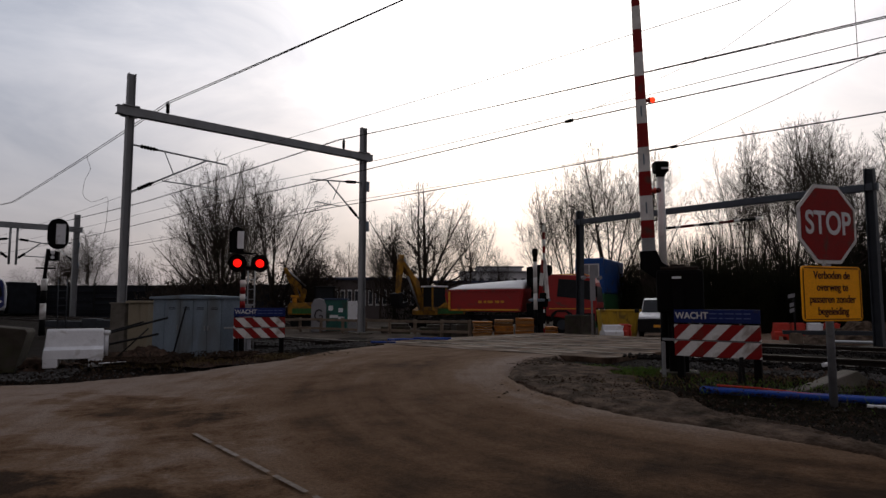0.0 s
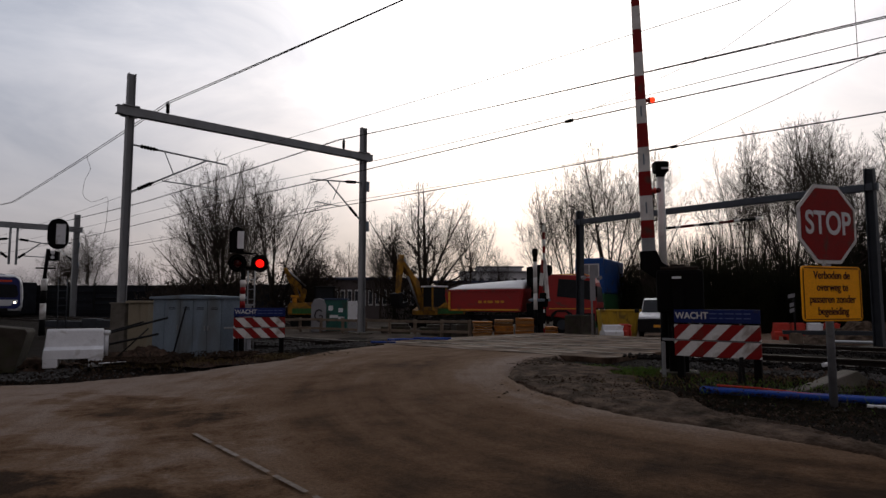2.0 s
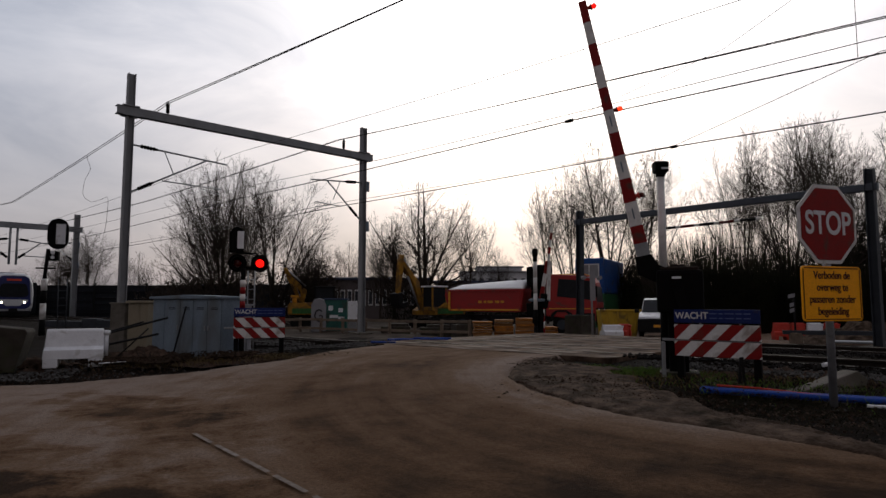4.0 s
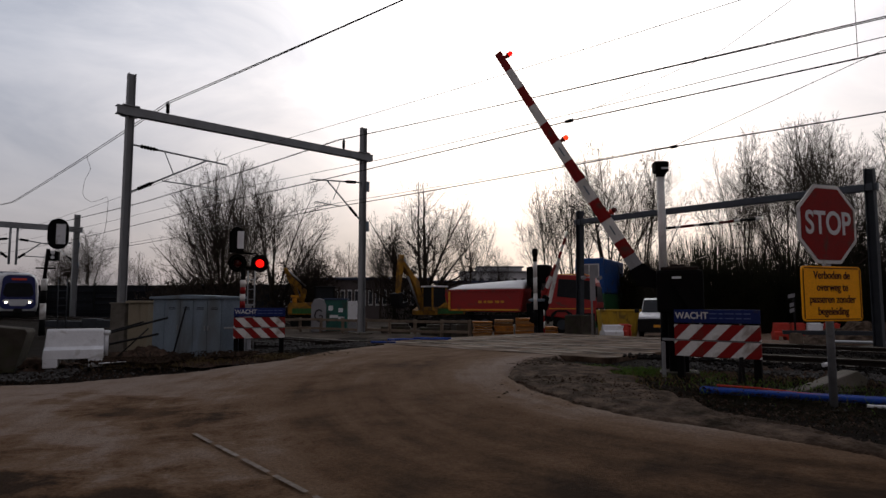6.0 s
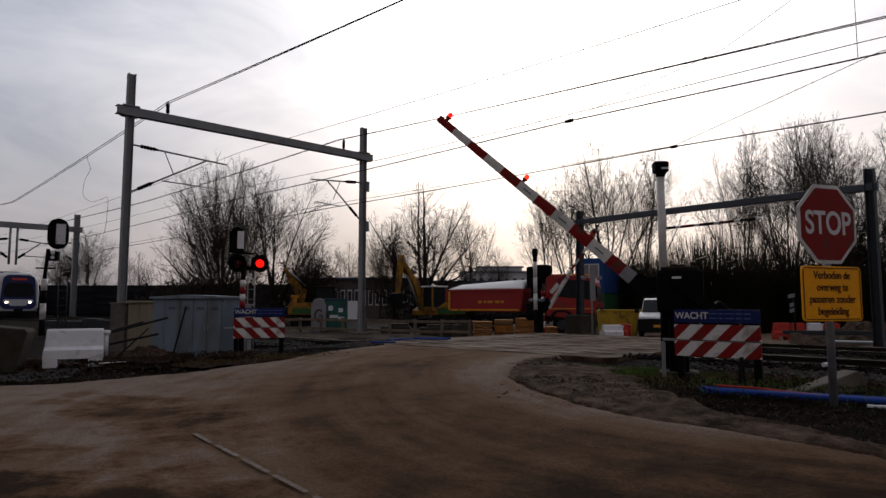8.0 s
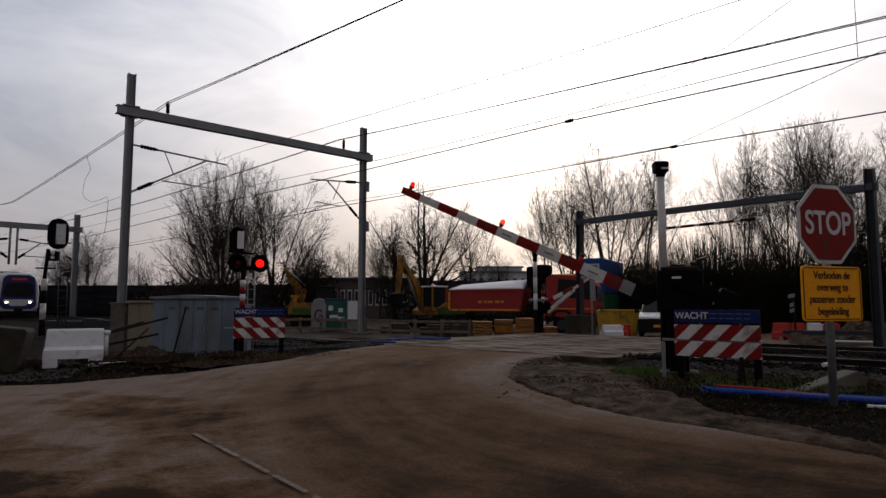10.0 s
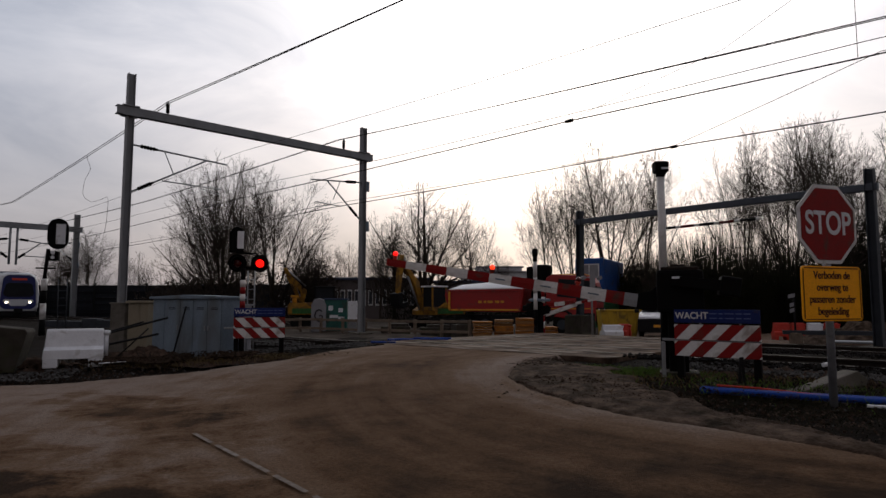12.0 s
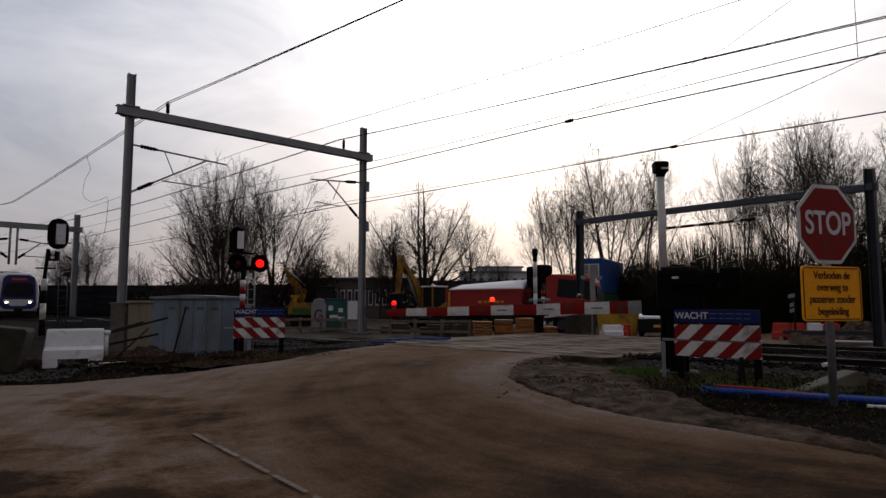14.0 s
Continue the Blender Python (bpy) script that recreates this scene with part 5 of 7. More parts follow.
# small white marker sign on a dark post beyond the rails
marker = thing("marker_sign", pose(13.7, 25.0, -0.35), "small white marker plates on a dark post", "marker sign")
bm = bmesh.new()
rod(bm, (0.12, 0, 0), (0.12, 0, 2.1), 0.04, seg=8)
part("post", bm, M_TRIM, marker)
for z, w in ((1.95, 0.26), (1.60, 0.16), (1.38, 0.18)):
    bm = bmesh.new()
    profile(bm, [(-w / 2, -0.10), (w / 2, -0.04), (w / 2, 0.10), (-w / 2, 0.06)], -0.06, -0.045)
    part("plate", bm, M_PALE, marker, "slanted greyish white plate", pose(0, 0, z))


# ---- painted dashes on the road ----
bm = bmesh.new()
dash_from, dash_to = Vector((-2.30, 5.97)), Vector((-0.84, 4.10))
d = (dash_to - dash_from).normalized()
q = Vector((-d.y, d.x))
for k in range(5):
    a, b = dash_from + d * (0.61 * k), dash_from + d * (0.61 * k + 0.50)
    vs = [bm.verts.new((p.x, p.y, level(p.x, p.y) + 0.070)) for p in (a - q * 0.021, b - q * 0.021, b + q * 0.021, a + q * 0.021)]
    bm.faces.new(vs)
M_DASH = material("worn_road_paint", (0.23, 0.20, 0.18), (0.10, 0.075, 0.06), 0.8, scale=9, mix=0.25, bump=0.2, dirt=0.6, dirt_color=(0.10, 0.075, 0.06))
solid("road_marking", bm, M_DASH, Matrix(), "worn white dashed line painted on the road", "road marking", "", "structure")


# ---- fence and boards behind the tracks ----
fence = thing("site_fence", pose(-7.98, 31.25, -0.27, 0, 0, -32), "low brown fence of posts and rails", "fence")
for k in range(9):
    bm = bmesh.new()
    box(bm, k * 1.335, 0, 0.44, 0.11, 0.10, 0.96, 0.01, pose(0, 0, 0, 0, (k * 7 % 5 - 2) * 0.9, 0))
    part("post", bm, M_OLDWOOD, fence)
    if k < 8:
        for z in (0.10, 0.42, 0.83):
            bm = bmesh.new()
            box(bm, k * 1.335 + 0.667, -0.078, z + 0.012 * (k * 5 % 3 - 1), 1.32, 0.05, 0.11 if z > 0.4 else 0.08, 0.006)
            part("rail", bm, M_OLDWOOD, fence)
rnd = random.Random(11)
for i in range(4):
    pack = thing("timber_pack", pose(1.60 + i * 0.86, 25.9 - 0.04 * i, -0.24, 0, 0, rnd.uniform(-5, 5)), "untidy pack of orange-brown boards on bearers", "timber", "stacked timber")
    for k in range(2):
        bm = bmesh.new()
        box(bm, -0.25 + 0.5 * k, 0, 0.06, 0.1, 0.9, 0.12, 0.01)
        part("bearer", bm, M_OLDWOOD, pack)
    z = 0.13
    while z < (0.86, 0.9, 0.86, 0.62)[i]:
        h = rnd.choice((0.04, 0.06, 0.10))
        bm = bmesh.new()
        box(bm, rnd.uniform(-0.02, 0.02), rnd.uniform(-0.06, 0.06), z + h / 2, rnd.uniform(0.70, 0.78), 0.85, h, 0.006)
        part("board", bm, rnd.choice((M_ORANGE, M_ORANGE, M_ORANGE, M_WOOD)), pack)
        z += h + rnd.choice((0.006, 0.012, 0.04))
for k, (x, y, w, h) in enumerate(((-2.1, 28.6, 1.3, 0.5), (-0.3, 28.9, 1.5, 0.45), (0.9, 28.2, 0.9, 0.6))):
    bm = bmesh.new()
    box(bm, 0, 0, h / 2, w, 0.8, h, 0.03)
    box(bm, 0.1, 0.05, h + 0.06, w * 0.7, 0.6, 0.12, 0.02)
    solid("material_crate", bm, M_DARKCONC, pose(x, y, -0.2, 0, 0, 8 * k), "dark crate of building material behind a fence", "crate", "crates")
bm = bmesh.new()
box(bm, 0, 0, 0.05, 1.6, 0.18, 0.16, 0.02)
solid("kerb_beam", bm, M_PLASTIC, pose(-3.7, 27.9, -0.2, 0, 0, -25), "pale concrete kerb beam lying by the fence", "kerb")
for k in range(3):
    bm = bmesh.new()
    rod(bm, (0, 0, 0), ((0.6, 1.0, 0.7)[k], 0.1 * k, 0.0), 0.024)
    solid("blue_pipe", bm, M_PIPE, pose((-1.72, -0.78, -0.6)[k], (15.2, 17.0, 16.6)[k], 0.37, 0, 0, -8 - 6 * k), "blue conduit lying by the crossing", "pipe", "blue conduits")

heap(pose(4.95, 24.0, -0.12, 0, 0, -20), 1.3, 0.7, 0.34, "low grey-green mound at the foot of a steel post", M_SHOULDER, 40)

for k in range(4):
    x0, y0 = -1.55 + 0.55 * k, 17.95 + 0.16 * (k % 2)
    tube("blue_hose", [(x0, y0, 0.27), (x0 + 0.4, y0 + 0.20 - 0.3 * (k % 2), 0.27), (x0 + 0.8, y0 - 0.08, 0.27), (x0 + 1.2, y0 + 0.15, 0.27)], 0.035, M_PIPE, "slack blue hose lying by the crossing", "hose", "blue hoses")

# teal hut and boxes
hut = thing("site_hut", pose(-5.15, 30.6, -0.25, 0, 0, 6), "small teal hut with pale graffiti", "hut")
bm = bmesh.new()
box(bm, 0, 0.5, 0.9, 1.05, 1.0, 1.7, 0.03)
part("body", bm, M_TEAL, hut)
bm = bmesh.new()
box(bm, 0, 0.5, 1.78, 1.15, 1.1, 0.08, 0.02)
part("roof", bm, M_ROOF, hut)
for x, z, w, h in ((-0.25, 1.35, 0.22, 0.24), (0.22, 1.25, 0.22, 0.2), (-0.1, 0.95, 0.4, 0.14), (0.25, 0.86, 0.3, 0.16)):
    bm = bmesh.new()
    box(bm, x, -0.003, z, w, 0.006, h, 0.05 if h > 0.2 else 0.02)
    part("painted_patch", bm, M_PLASTIC, hut, "pale painted patch")
bm = bmesh.new()
profile(bm, [(-0.35, 0), (0.35, 0), (0.35, 1.35), (0.22, 1.6), (0, 1.68), (-0.22, 1.6), (-0.35, 1.35)], 0, 0.7, 0.03)
tank = thing("pale_tank", pose(-5.95, 30.4, -0.1, 0, 0, 6), "pale grey rounded tank with a dark painted scrawl", "tank")
part("body", bm, M_PALE, tank)
bm = bmesh.new()
arc = [Vector((0.02 + 0.19 * math.cos(a), -0.004, 0.85 + 0.27 * math.sin(a))) for a in np.linspace(0.7, 5.7, 16)] + [Vector((0.18, -0.004, 0.84)), Vector((0.03, -0.004, 0.84))]
cable(bm, arc, 0.032)
part("scrawl", bm, M_TRIM, tank, "dark sprayed scrawl")
bm = bmesh.new()
box(bm, 0, 0, 0.45, 0.42, 0.3, 0.92, 0.02)
solid("white_box", bm, M_PLASTIC, pose(-4.2, 29.55, 0.52, 0, 0, 4), "white equipment box beside a mast", "box")
bm = bmesh.new()
box(bm, 0, 0, 0.35, 0.36, 0.26, 0.78, 0.02)
solid("box_stand", bm, M_STEEL, pose(-4.2, 29.55, -0.2, 0, 0, 4), "grey stand under an equipment box", "stand")


# ---- vehicles ----
def wheel(parent, x, y, z, r, w, rim=M_DARKSTEEL):
    bm = bmesh.new()
    rod(bm, (0, -w / 2, 0), (0, w / 2, 0), r, seg=24)
    bmesh.ops.bevel(bm, geom=[e for e in bm.edges if len(e.link_faces) == 2 and e.calc_face_angle() > 1.0], offset=r * 0.1, segments=2, affect="EDGES")
    wh = part("wheel", bm, M_RUBBER, parent, "black tyre", pose(x, y, z))
    bm = bmesh.new()
    rod(bm, (0, -w / 2 - 0.01, 0), (0, w / 2 + 0.01, 0), r * 0.55, seg=16)
    part("rim", bm, rim, wh)


truck = thing("tipper_truck", pose(0.72, 37.6, -0.30, 0, 0, math.degrees(math.atan2(-3.4, 8.1))), "red tipper truck with a white tarpaulin over its load", "truck")
bm = bmesh.new()
box(bm, 4.3, 0.35, 0.85, 8.1, 0.2, 0.28, 0.02)
box(bm, 4.3, -0.45, 0.85, 8.1, 0.2, 0.28, 0.02)
box(bm, 3.4, -1.05, 0.75, 1.5, 0.4, 0.5, 0.05)
part("chassis", bm, M_TRIM, truck)
bm = bmesh.new()
profile(bm, [(0.15, 1.2), (4.35, 1.15), (4.55, 2.45), (-0.1, 2.40), (-0.15, 2.1)], -1.25, 1.25, 0.03)
tub = part("tipper_body", bm, M_TRUCKRED, truck)
bm = bmesh.new()
box(bm, 2.2, -1.275, 2.36, 4.6, 0.06, 0.12, 0.015)
part("top_rail", bm, M_TRUCKRED, tub)
for x in (0.15, 4.3):
    bm = bmesh.new()
    box(bm, x, -1.275, 1.8, 0.12, 0.06, 1.1, 0.015)
    part("side_rib", bm, M_TRUCKYEL if x < 1 else M_TRUCKRED, tub)
bm = bmesh.new()
box(bm, 2.3, -1.27, 1.27, 4.1, 0.05, 0.09, 0.01)
part("lower_stripe", bm, M_TRUCKYEL, tub, "yellow stripe")
for x, w in ((2.0, 0.22), (2.3, 0.16), (2.6, 0.3), (3.0, 0.25), (3.3, 0.18)):
    bm = bmesh.new()
    box(bm, x, -1.262, 1.72, w, 0.012, 0.13)
    part("text_bar", bm, M_TRUCKYEL, tub)
bm = bmesh.new()
ridge = [(0.05, 2.50), (0.4, 2.74), (2.0, 2.86), (3.2, 2.94), (4.35, 3.00), (4.5, 2.6)]
lines = [[bm.verts.new((x, y, 2.42 + (z - 2.42) * f)) for x, z in ridge] for y, f in ((-1.26, 0.06), (-1.15, 0.22), (-0.6, 0.66), (0.0, 0.97), (0.5, 1.0), (1.24, 0.1))]
for a, b in zip(lines, lines[1:]):
    for i in range(len(ridge) - 1):
        bm.faces.new((a[i], a[i + 1], b[i + 1], b[i])).smooth = True
bmesh.ops.recalc_face_normals(bm, faces=bm.faces)
bmesh.ops.solidify(bm, geom=list(bm.faces), thickness=0.03)
part("tarpaulin", bm, M_TARP, truck, "white tarpaulin cover")
bm = bmesh.new()
profile(bm, [(5.75, 0.95), (8.4, 0.7), (8.45, 1.6), (8.28, 2.75), (8.05, 3.08), (6.1, 3.20), (5.75, 3.0)], -1.2, 1.2, 0.06)
cabn = part("cab", bm, M_TRUCKRED, truck)
bm = bmesh.new()
profile(bm, [(6.35, 2.0), (8.28, 1.80), (8.10, 2.82), (6.45, 2.95)], -1.215, -1.19, 0.008)
part("side_window", bm, M_DULLGLASS, cabn)
bm = bmesh.new()
box(bm, 8.38, 0, 2.12, 0.06, 2.1, 0.85, 0.02, pose(0, 0, 0, 0, -6, 0))
part("windscreen", bm, M_DULLGLASS, cabn)
bm = bmesh.new()
box(bm, 7.1, -1.21, 1.35, 2.4, 0.02, 0.05)
part("stripe", bm, M_TRUCKYEL, cabn)
bm = bmesh.new()
box(bm, 6.95, 0, 3.19, 1.7, 1.9, 0.05, 0.02)
part("roof_edge", bm, M_TRUCKYEL, cabn, "pale orange roof edge")
bm = bmesh.new()
box(bm, 8.45, 0, 0.95, 0.12, 2.4, 0.9, 0.03)
bump_ = part("bumper", bm, M_TRIM, truck)
for y in (-0.9, 0.9):
    bm = bmesh.new()
    box(bm, 8.52, y, 1.25, 0.04, 0.35, 0.18, 0.02)
    part("headlight", bm, M_PLASTIC, bump_)
bm = bmesh.new()
box(bm, 5.1, 0.1, 1.9, 0.55, 1.9, 0.8, 0.08)
crane = part("loader_crane", bm, M_BLACK, truck, "folded black loader crane")
bm = bmesh.new()
rod(bm, (5.1, -0.2, 1.6), (5.1, -0.2, 3.1), 0.17)
part("crane_column", bm, M_BLACK, crane)
bm = bmesh.new()
box(bm, 4.80, -0.5, 3.12, 0.44, 0.8, 1.1, 0.12)
part("main_arm", bm, M_BLACK, crane)
bm = bmesh.new()
box(bm, 5.46, -0.5, 3.26, 0.92, 0.7, 1.0, 0.16)
part("folded_arm", bm, M_BLACK, crane)
bm = bmesh.new()
rod(bm, (4.95, -0.95, 2.2), (4.9, -0.95, 3.0), 0.06)
part("lift_cylinder", bm, M_BLACK, crane)
bm = bmesh.new()
box(bm, 5.1, -0.8, 1.3, 0.9, 0.8, 0.7, 0.06)
part("oil_tank", bm, M_BLACK, crane)
for x in (0.9, 2.25, 6.6):
    for y in (-1.0, 1.0):
        wheel(truck, x, y, 0.5, 0.5, 0.32)
bm = bmesh.new()
for x0, x1 in ((5.95, 7.25),):
    profile(bm, [(x0, 0.75), (x0 + 0.1, 1.1), (x0 + 0.4, 1.28), (x1 - 0.4, 1.28), (x1 - 0.1, 1.1), (x1, 0.75), (x1 - 0.08, 0.75), (x1 - 0.42, 1.18), (x0 + 0.42, 1.18), (x0 + 0.08, 0.75)], -1.24, -0.85)
part("mudguard", bm, M_TRIM, truck)


def excavator(m, boom_up, label, cab_paint, side=1):
    """side: 1 with the cab at -y and the boom at +y, -1 the other way round."""
    th = thing("excavator", m, label, "excavator", "excavators")
    for y in (-0.95, 0.95):
        bm = bmesh.new()
        profile(bm, [(-1.5, 0.25), (-1.25, 0), (1.25, 0), (1.5, 0.25), (1.5, 0.5), (1.25, 0.72), (-1.25, 0.72), (-1.5, 0.5)], y - 0.25, y + 0.25, 0.04)
        part("crawler_track", bm, M_RUBBER, th, "muddy crawler track")
    bm = bmesh.new()
    profile(bm, [(-1.7, 0.95), (1.1, 0.95), (1.1, 1.25), (0.2, 1.75), (-1.6, 1.75), (-1.75, 1.5)], -1.1, 1.1, 0.07)
    part("house", bm, M_DIGGER, th, "worn yellow engine house")
    bm = bmesh.new()
    box(bm, -0.3, -1.12 * side, 1.2, 2.3, 0.03, 0.35)
    part("side_panel", bm, M_DIGGREEN, th, "green side panel")
    bm = bmesh.new()
    for x in (0.05, 1.25):
        for y in (-1.05 * side, -0.15 * side):
            box(bm, x, y, 2.0, 0.09, 0.09, 1.5, 0.01)
    box(bm, 0.65, -0.6 * side, 1.35, 1.3, 1.0, 0.25, 0.03)
    cb = part("cab_frame", bm, M_DIGGER if side < 0 else cab_paint, th)
    bm = bmesh.new()
    box(bm, 0.65, -0.6 * side, 2.78, 1.45, 1.1, 0.10, 0.04)
    part("cab_roof", bm, cab_paint, cb, "pale cab roof")
    bm = bmesh.new()
    box(bm, 0.3, -0.45 * side, 1.75, 0.5, 0.5, 0.5, 0.12)
    box(bm, 0.1, -0.45 * side, 2.2, 0.15, 0.46, 0.6, 0.06)
    part("driver_seat", bm, M_TRIM, cb)
    bm = bmesh.new()
    rod(bm, (-1.3, -0.8 * side, 1.75), (-1.3, -0.8 * side, 2.1), 0.16, seg=12)
    box(bm, -1.3, -0.8 * side, 2.16, 0.5, 0.5, 0.14, 0.04)
    part("air_filter", bm, M_TRUCKYEL, th, "yellow air filter housing")
    bm = bmesh.new()
    for x, y, sx, sy in ((1.25, -0.6, 0.015, 0.84), (0.65, -1.04, 1.14, 0.015), (0.65, -0.16, 1.14, 0.015)):
        box(bm, x, y * side, 2.1, sx, sy, 1.25)
    part("cab_glass", bm, M_DULLGLASS, cb)
    pts = boom_up
    bm = bmesh.new()
    way = [Vector((b[0] - a[0], b[1] - a[1])).normalized() for a, b in zip(pts[:3], pts[1:3])]
    across = [Vector((-v.y, v.x)) for v in (way[0], (way[0] + way[1]).normalized(), way[1])]
    edge_a = [Vector(p) + v * w for p, v, w in zip(pts, across, (0.15, 0.24, 0.10))]
    edge_b = [Vector(p) - v * w for p, v, w in zip(pts, across, (0.15, 0.20, 0.10))]
    profile(bm, [tuple(p) for p in edge_a + edge_b[::-1]], 0.35 * side - 0.17, 0.35 * side + 0.17, 0.03)
    rod(bm, (pts[2][0], 0.35 * side - 0.22, pts[2][1]), (pts[2][0], 0.35 * side + 0.22, pts[2][1]), 0.11)
    part("boom", bm, M_DIGGER, th, "worn yellow boom")
    bm = bmesh.new()
    a_, b_ = Vector((pts[2][0] - 0.1, pts[2][1] + 0.35)), Vector(pts[3])
    q_ = Vector((-(b_ - a_).normalized().y, (b_ - a_).normalized().x))
    m_ = a_.lerp(b_, 0.28)
    profile(bm, [tuple(v) for v in (a_ - q_ * 0.1, a_ + q_ * 0.1, m_ + q_ * 0.20, b_ + q_ * 0.10, b_ - q_ * 0.10, m_ - q_ * 0.14)], 0.35 * side - 0.14, 0.35 * side + 0.14, 0.02)
    part("stick", bm, M_DIGGER, th, "worn yellow dipper stick")
    bm = bmesh.new()
    rod(bm, (pts[0][0] + 0.2, 0.35 * side, pts[0][1]), ((pts[1][0] + pts[2][0]) / 2, 0.35 * side, (pts[1][1] + pts[2][1]) / 2 - 0.25), 0.07)
    rod(bm, (pts[1][0] + 0.1, 0.35 * side, pts[1][1] + 0.38), (pts[2][0] - 0.1, 0.35 * side, pts[2][1] + 0.35), 0.06)
    part("ram", bm, M_STEEL, th)
    bx, bz = pts[3]
    bm = bmesh.new()
    profile(bm, [(bx - 0.1, bz + 0.1), (bx + 0.35, bz), (bx + 0.2, bz - 0.75), (bx - 0.2, bz - 0.95), (bx - 0.6, bz - 0.65), (bx - 0.5, bz - 0.5), (bx - 0.1, bz - 0.6)], 0.35 * side - 0.4, 0.35 * side + 0.4, 0.02)
    part("bucket", bm, M_TRIM, th, "dark steel bucket")
    return th


excavator(pose(-0.5, 42.0, -0.35, 0, 0, 224), ((0.9, 1.3), (1.5, 3.0), (2.75, 4.45), (2.95, 2.3)), "yellow and green excavator with its boom raised", M_PLASTIC, -1)
excavator(pose(-8.7, 43.0, -0.35, 0, 0, 12), ((-0.9, 1.5), (-0.7, 2.5), (-1.9, 3.75), (-0.9, 1.7)), "yellow and green excavator with a folded boom", M_TRIM)


def site_cabin(m, mt, label, window, h=2.40, deep=1.9):
    th = thing("site_cabin", m, label, "site cabin", "site cabins")
    bm = bmesh.new()
    box(bm, 3.03, deep / 2, h / 2, 6.06, deep, h - 0.04, 0.04)
    part("body", bm, mt, th)
    for x in (0.06, 6.0):
        for y in (0.06, deep - 0.06):
            bm = bmesh.new()
            box(bm, x, y, h / 2, 0.16, 0.16, h, 0.02)
            part("corner_post", bm, mt, th)
    for k in range(18):
        bm = bmesh.new()
        box(bm, 0.35 + k * 0.315, -0.015, h / 2, 0.13, 0.05, h - 0.25, 0.01)
        part("side_rib", bm, mt, th)
    if window:
        bm = bmesh.new()
        box(bm, -0.02, deep / 2, 1.35, 0.05, 1.35, 1.30, 0.01)
        fr = part("window_frame", bm, M_WHITE, th)
        for y in (deep / 2 - 0.32, deep / 2 + 0.32):
            bm = bmesh.new()
            box(bm, -0.05, y, 1.35, 0.02, 0.56, 1.15)
            part("pane", bm, M_PALE, fr, "pale window pane")
    return th


CAB_TURN = math.degrees(math.atan2(6.0, 3.2))
site_cabin(pose(10.78, 42.5, 2.03, 0, 0, CAB_TURN), M_CABBLUE, "blue site cabin with a window stacked on a green one", True)
site_cabin(pose(10.78, 42.5, -0.5, 0, 0, CAB_TURN), M_CABGREEN, "green site cabin under a blue one", False, 2.52)
skip = thing("waste_skip", pose(8.2, 29.5, -0.3, 0, 0, -6), "yellow steel waste skip", "waste skip")
bm = bmesh.new()
profile(bm, [(-0.85, 0.1), (0.6, 0.1), (0.85, 1.32), (-0.95, 1.32)], -0.7, 0.9, 0.02)
part("body", bm, M_SKIPYEL, skip)
for x in (-0.6, -0.2, 0.2, 0.55):
    bm = bmesh.new()
    box(bm, x, -0.72, 0.7, 0.08, 0.05, 1.1, 0.01)
    part("rib", bm, M_SKIPYEL, skip)
bm = bmesh.new()
box(bm, -0.05, -0.72, 1.3, 1.9, 0.08, 0.1, 0.02)
part("rim", bm, M_SKIPYEL, skip)

car = thing("van", pose(9.20, 27.0, -0.14, 0, 0, -109), "white van with dark bumpers facing the crossing", "van")
bm = bmesh.new()
profile(bm, [(-4.1, 0.35), (0.0, 0.32), (0.12, 0.55), (0.08, 0.86), (-0.10, 0.95), (-0.75, 1.06), (-1.5, 1.10), (-4.15, 1.12)], -0.86, 0.86, 0.07)
shell = part("body", bm, M_CARWHITE, car)
bm = bmesh.new()
profile(bm, [(-0.85, 0.98), (-1.55, 1.58), (-1.9, 1.68), (-4.0, 1.72), (-4.1, 1.0)], -0.78, 0.78, 0.08)
taper = lambda v: max(0.0, v.co.z - 1.0) * 0.20
for v in bm.verts:
    v.co.y *= 1 - taper(v)
top_ = part("cabin", bm, M_CARWHITE, car)
bm = bmesh.new()
q = math.degrees(math.atan2(0.6, 0.7))
box(bm, -1.17, 0, 1.33, 0.84, 1.50, 0.05, 0.02, pose(0, 0, 0, 0, q, 0))
for v in bm.verts:
    v.co.y *= 1 - taper(v)
part("windscreen", bm, M_DULLGLASS, top_)
bm = bmesh.new()
box(bm, 0.07, 0, 0.53, 0.24, 1.80, 0.56, 0.06)
bp_ = part("bumper", bm, M_TRIM, car, "dark plastic bumper")
bm = bmesh.new()
box(bm, 0.185, 0, 0.50, 0.012, 0.52, 0.11)
part("number_plate", bm, M_TRUCKYEL, bp_, "plain yellow number plate")
bm = bmesh.new()
box(bm, 0.10, 0, 0.70, 0.16, 1.10, 0.22, 0.05)
part("grille", bm, M_BLACK, shell)
for y in (-0.68, 0.68):
    bm = bmesh.new()
    box(bm, 0.06, y * 1.03, 0.80, 0.2, 0.30, 0.20, 0.06)
    part("headlight", bm, M_PLASTIC, shell)
    bm = bmesh.new()
    box(bm, -1.15, y * 1.42, 1.12, 0.12, 0.2, 0.16, 0.04)
    part("wing_mirror", bm, M_TRIM, shell)
for x in (-0.75, -3.3):
    for y in (-0.78, 0.78):
        wheel(car, x, y, 0.31, 0.31, 0.2)

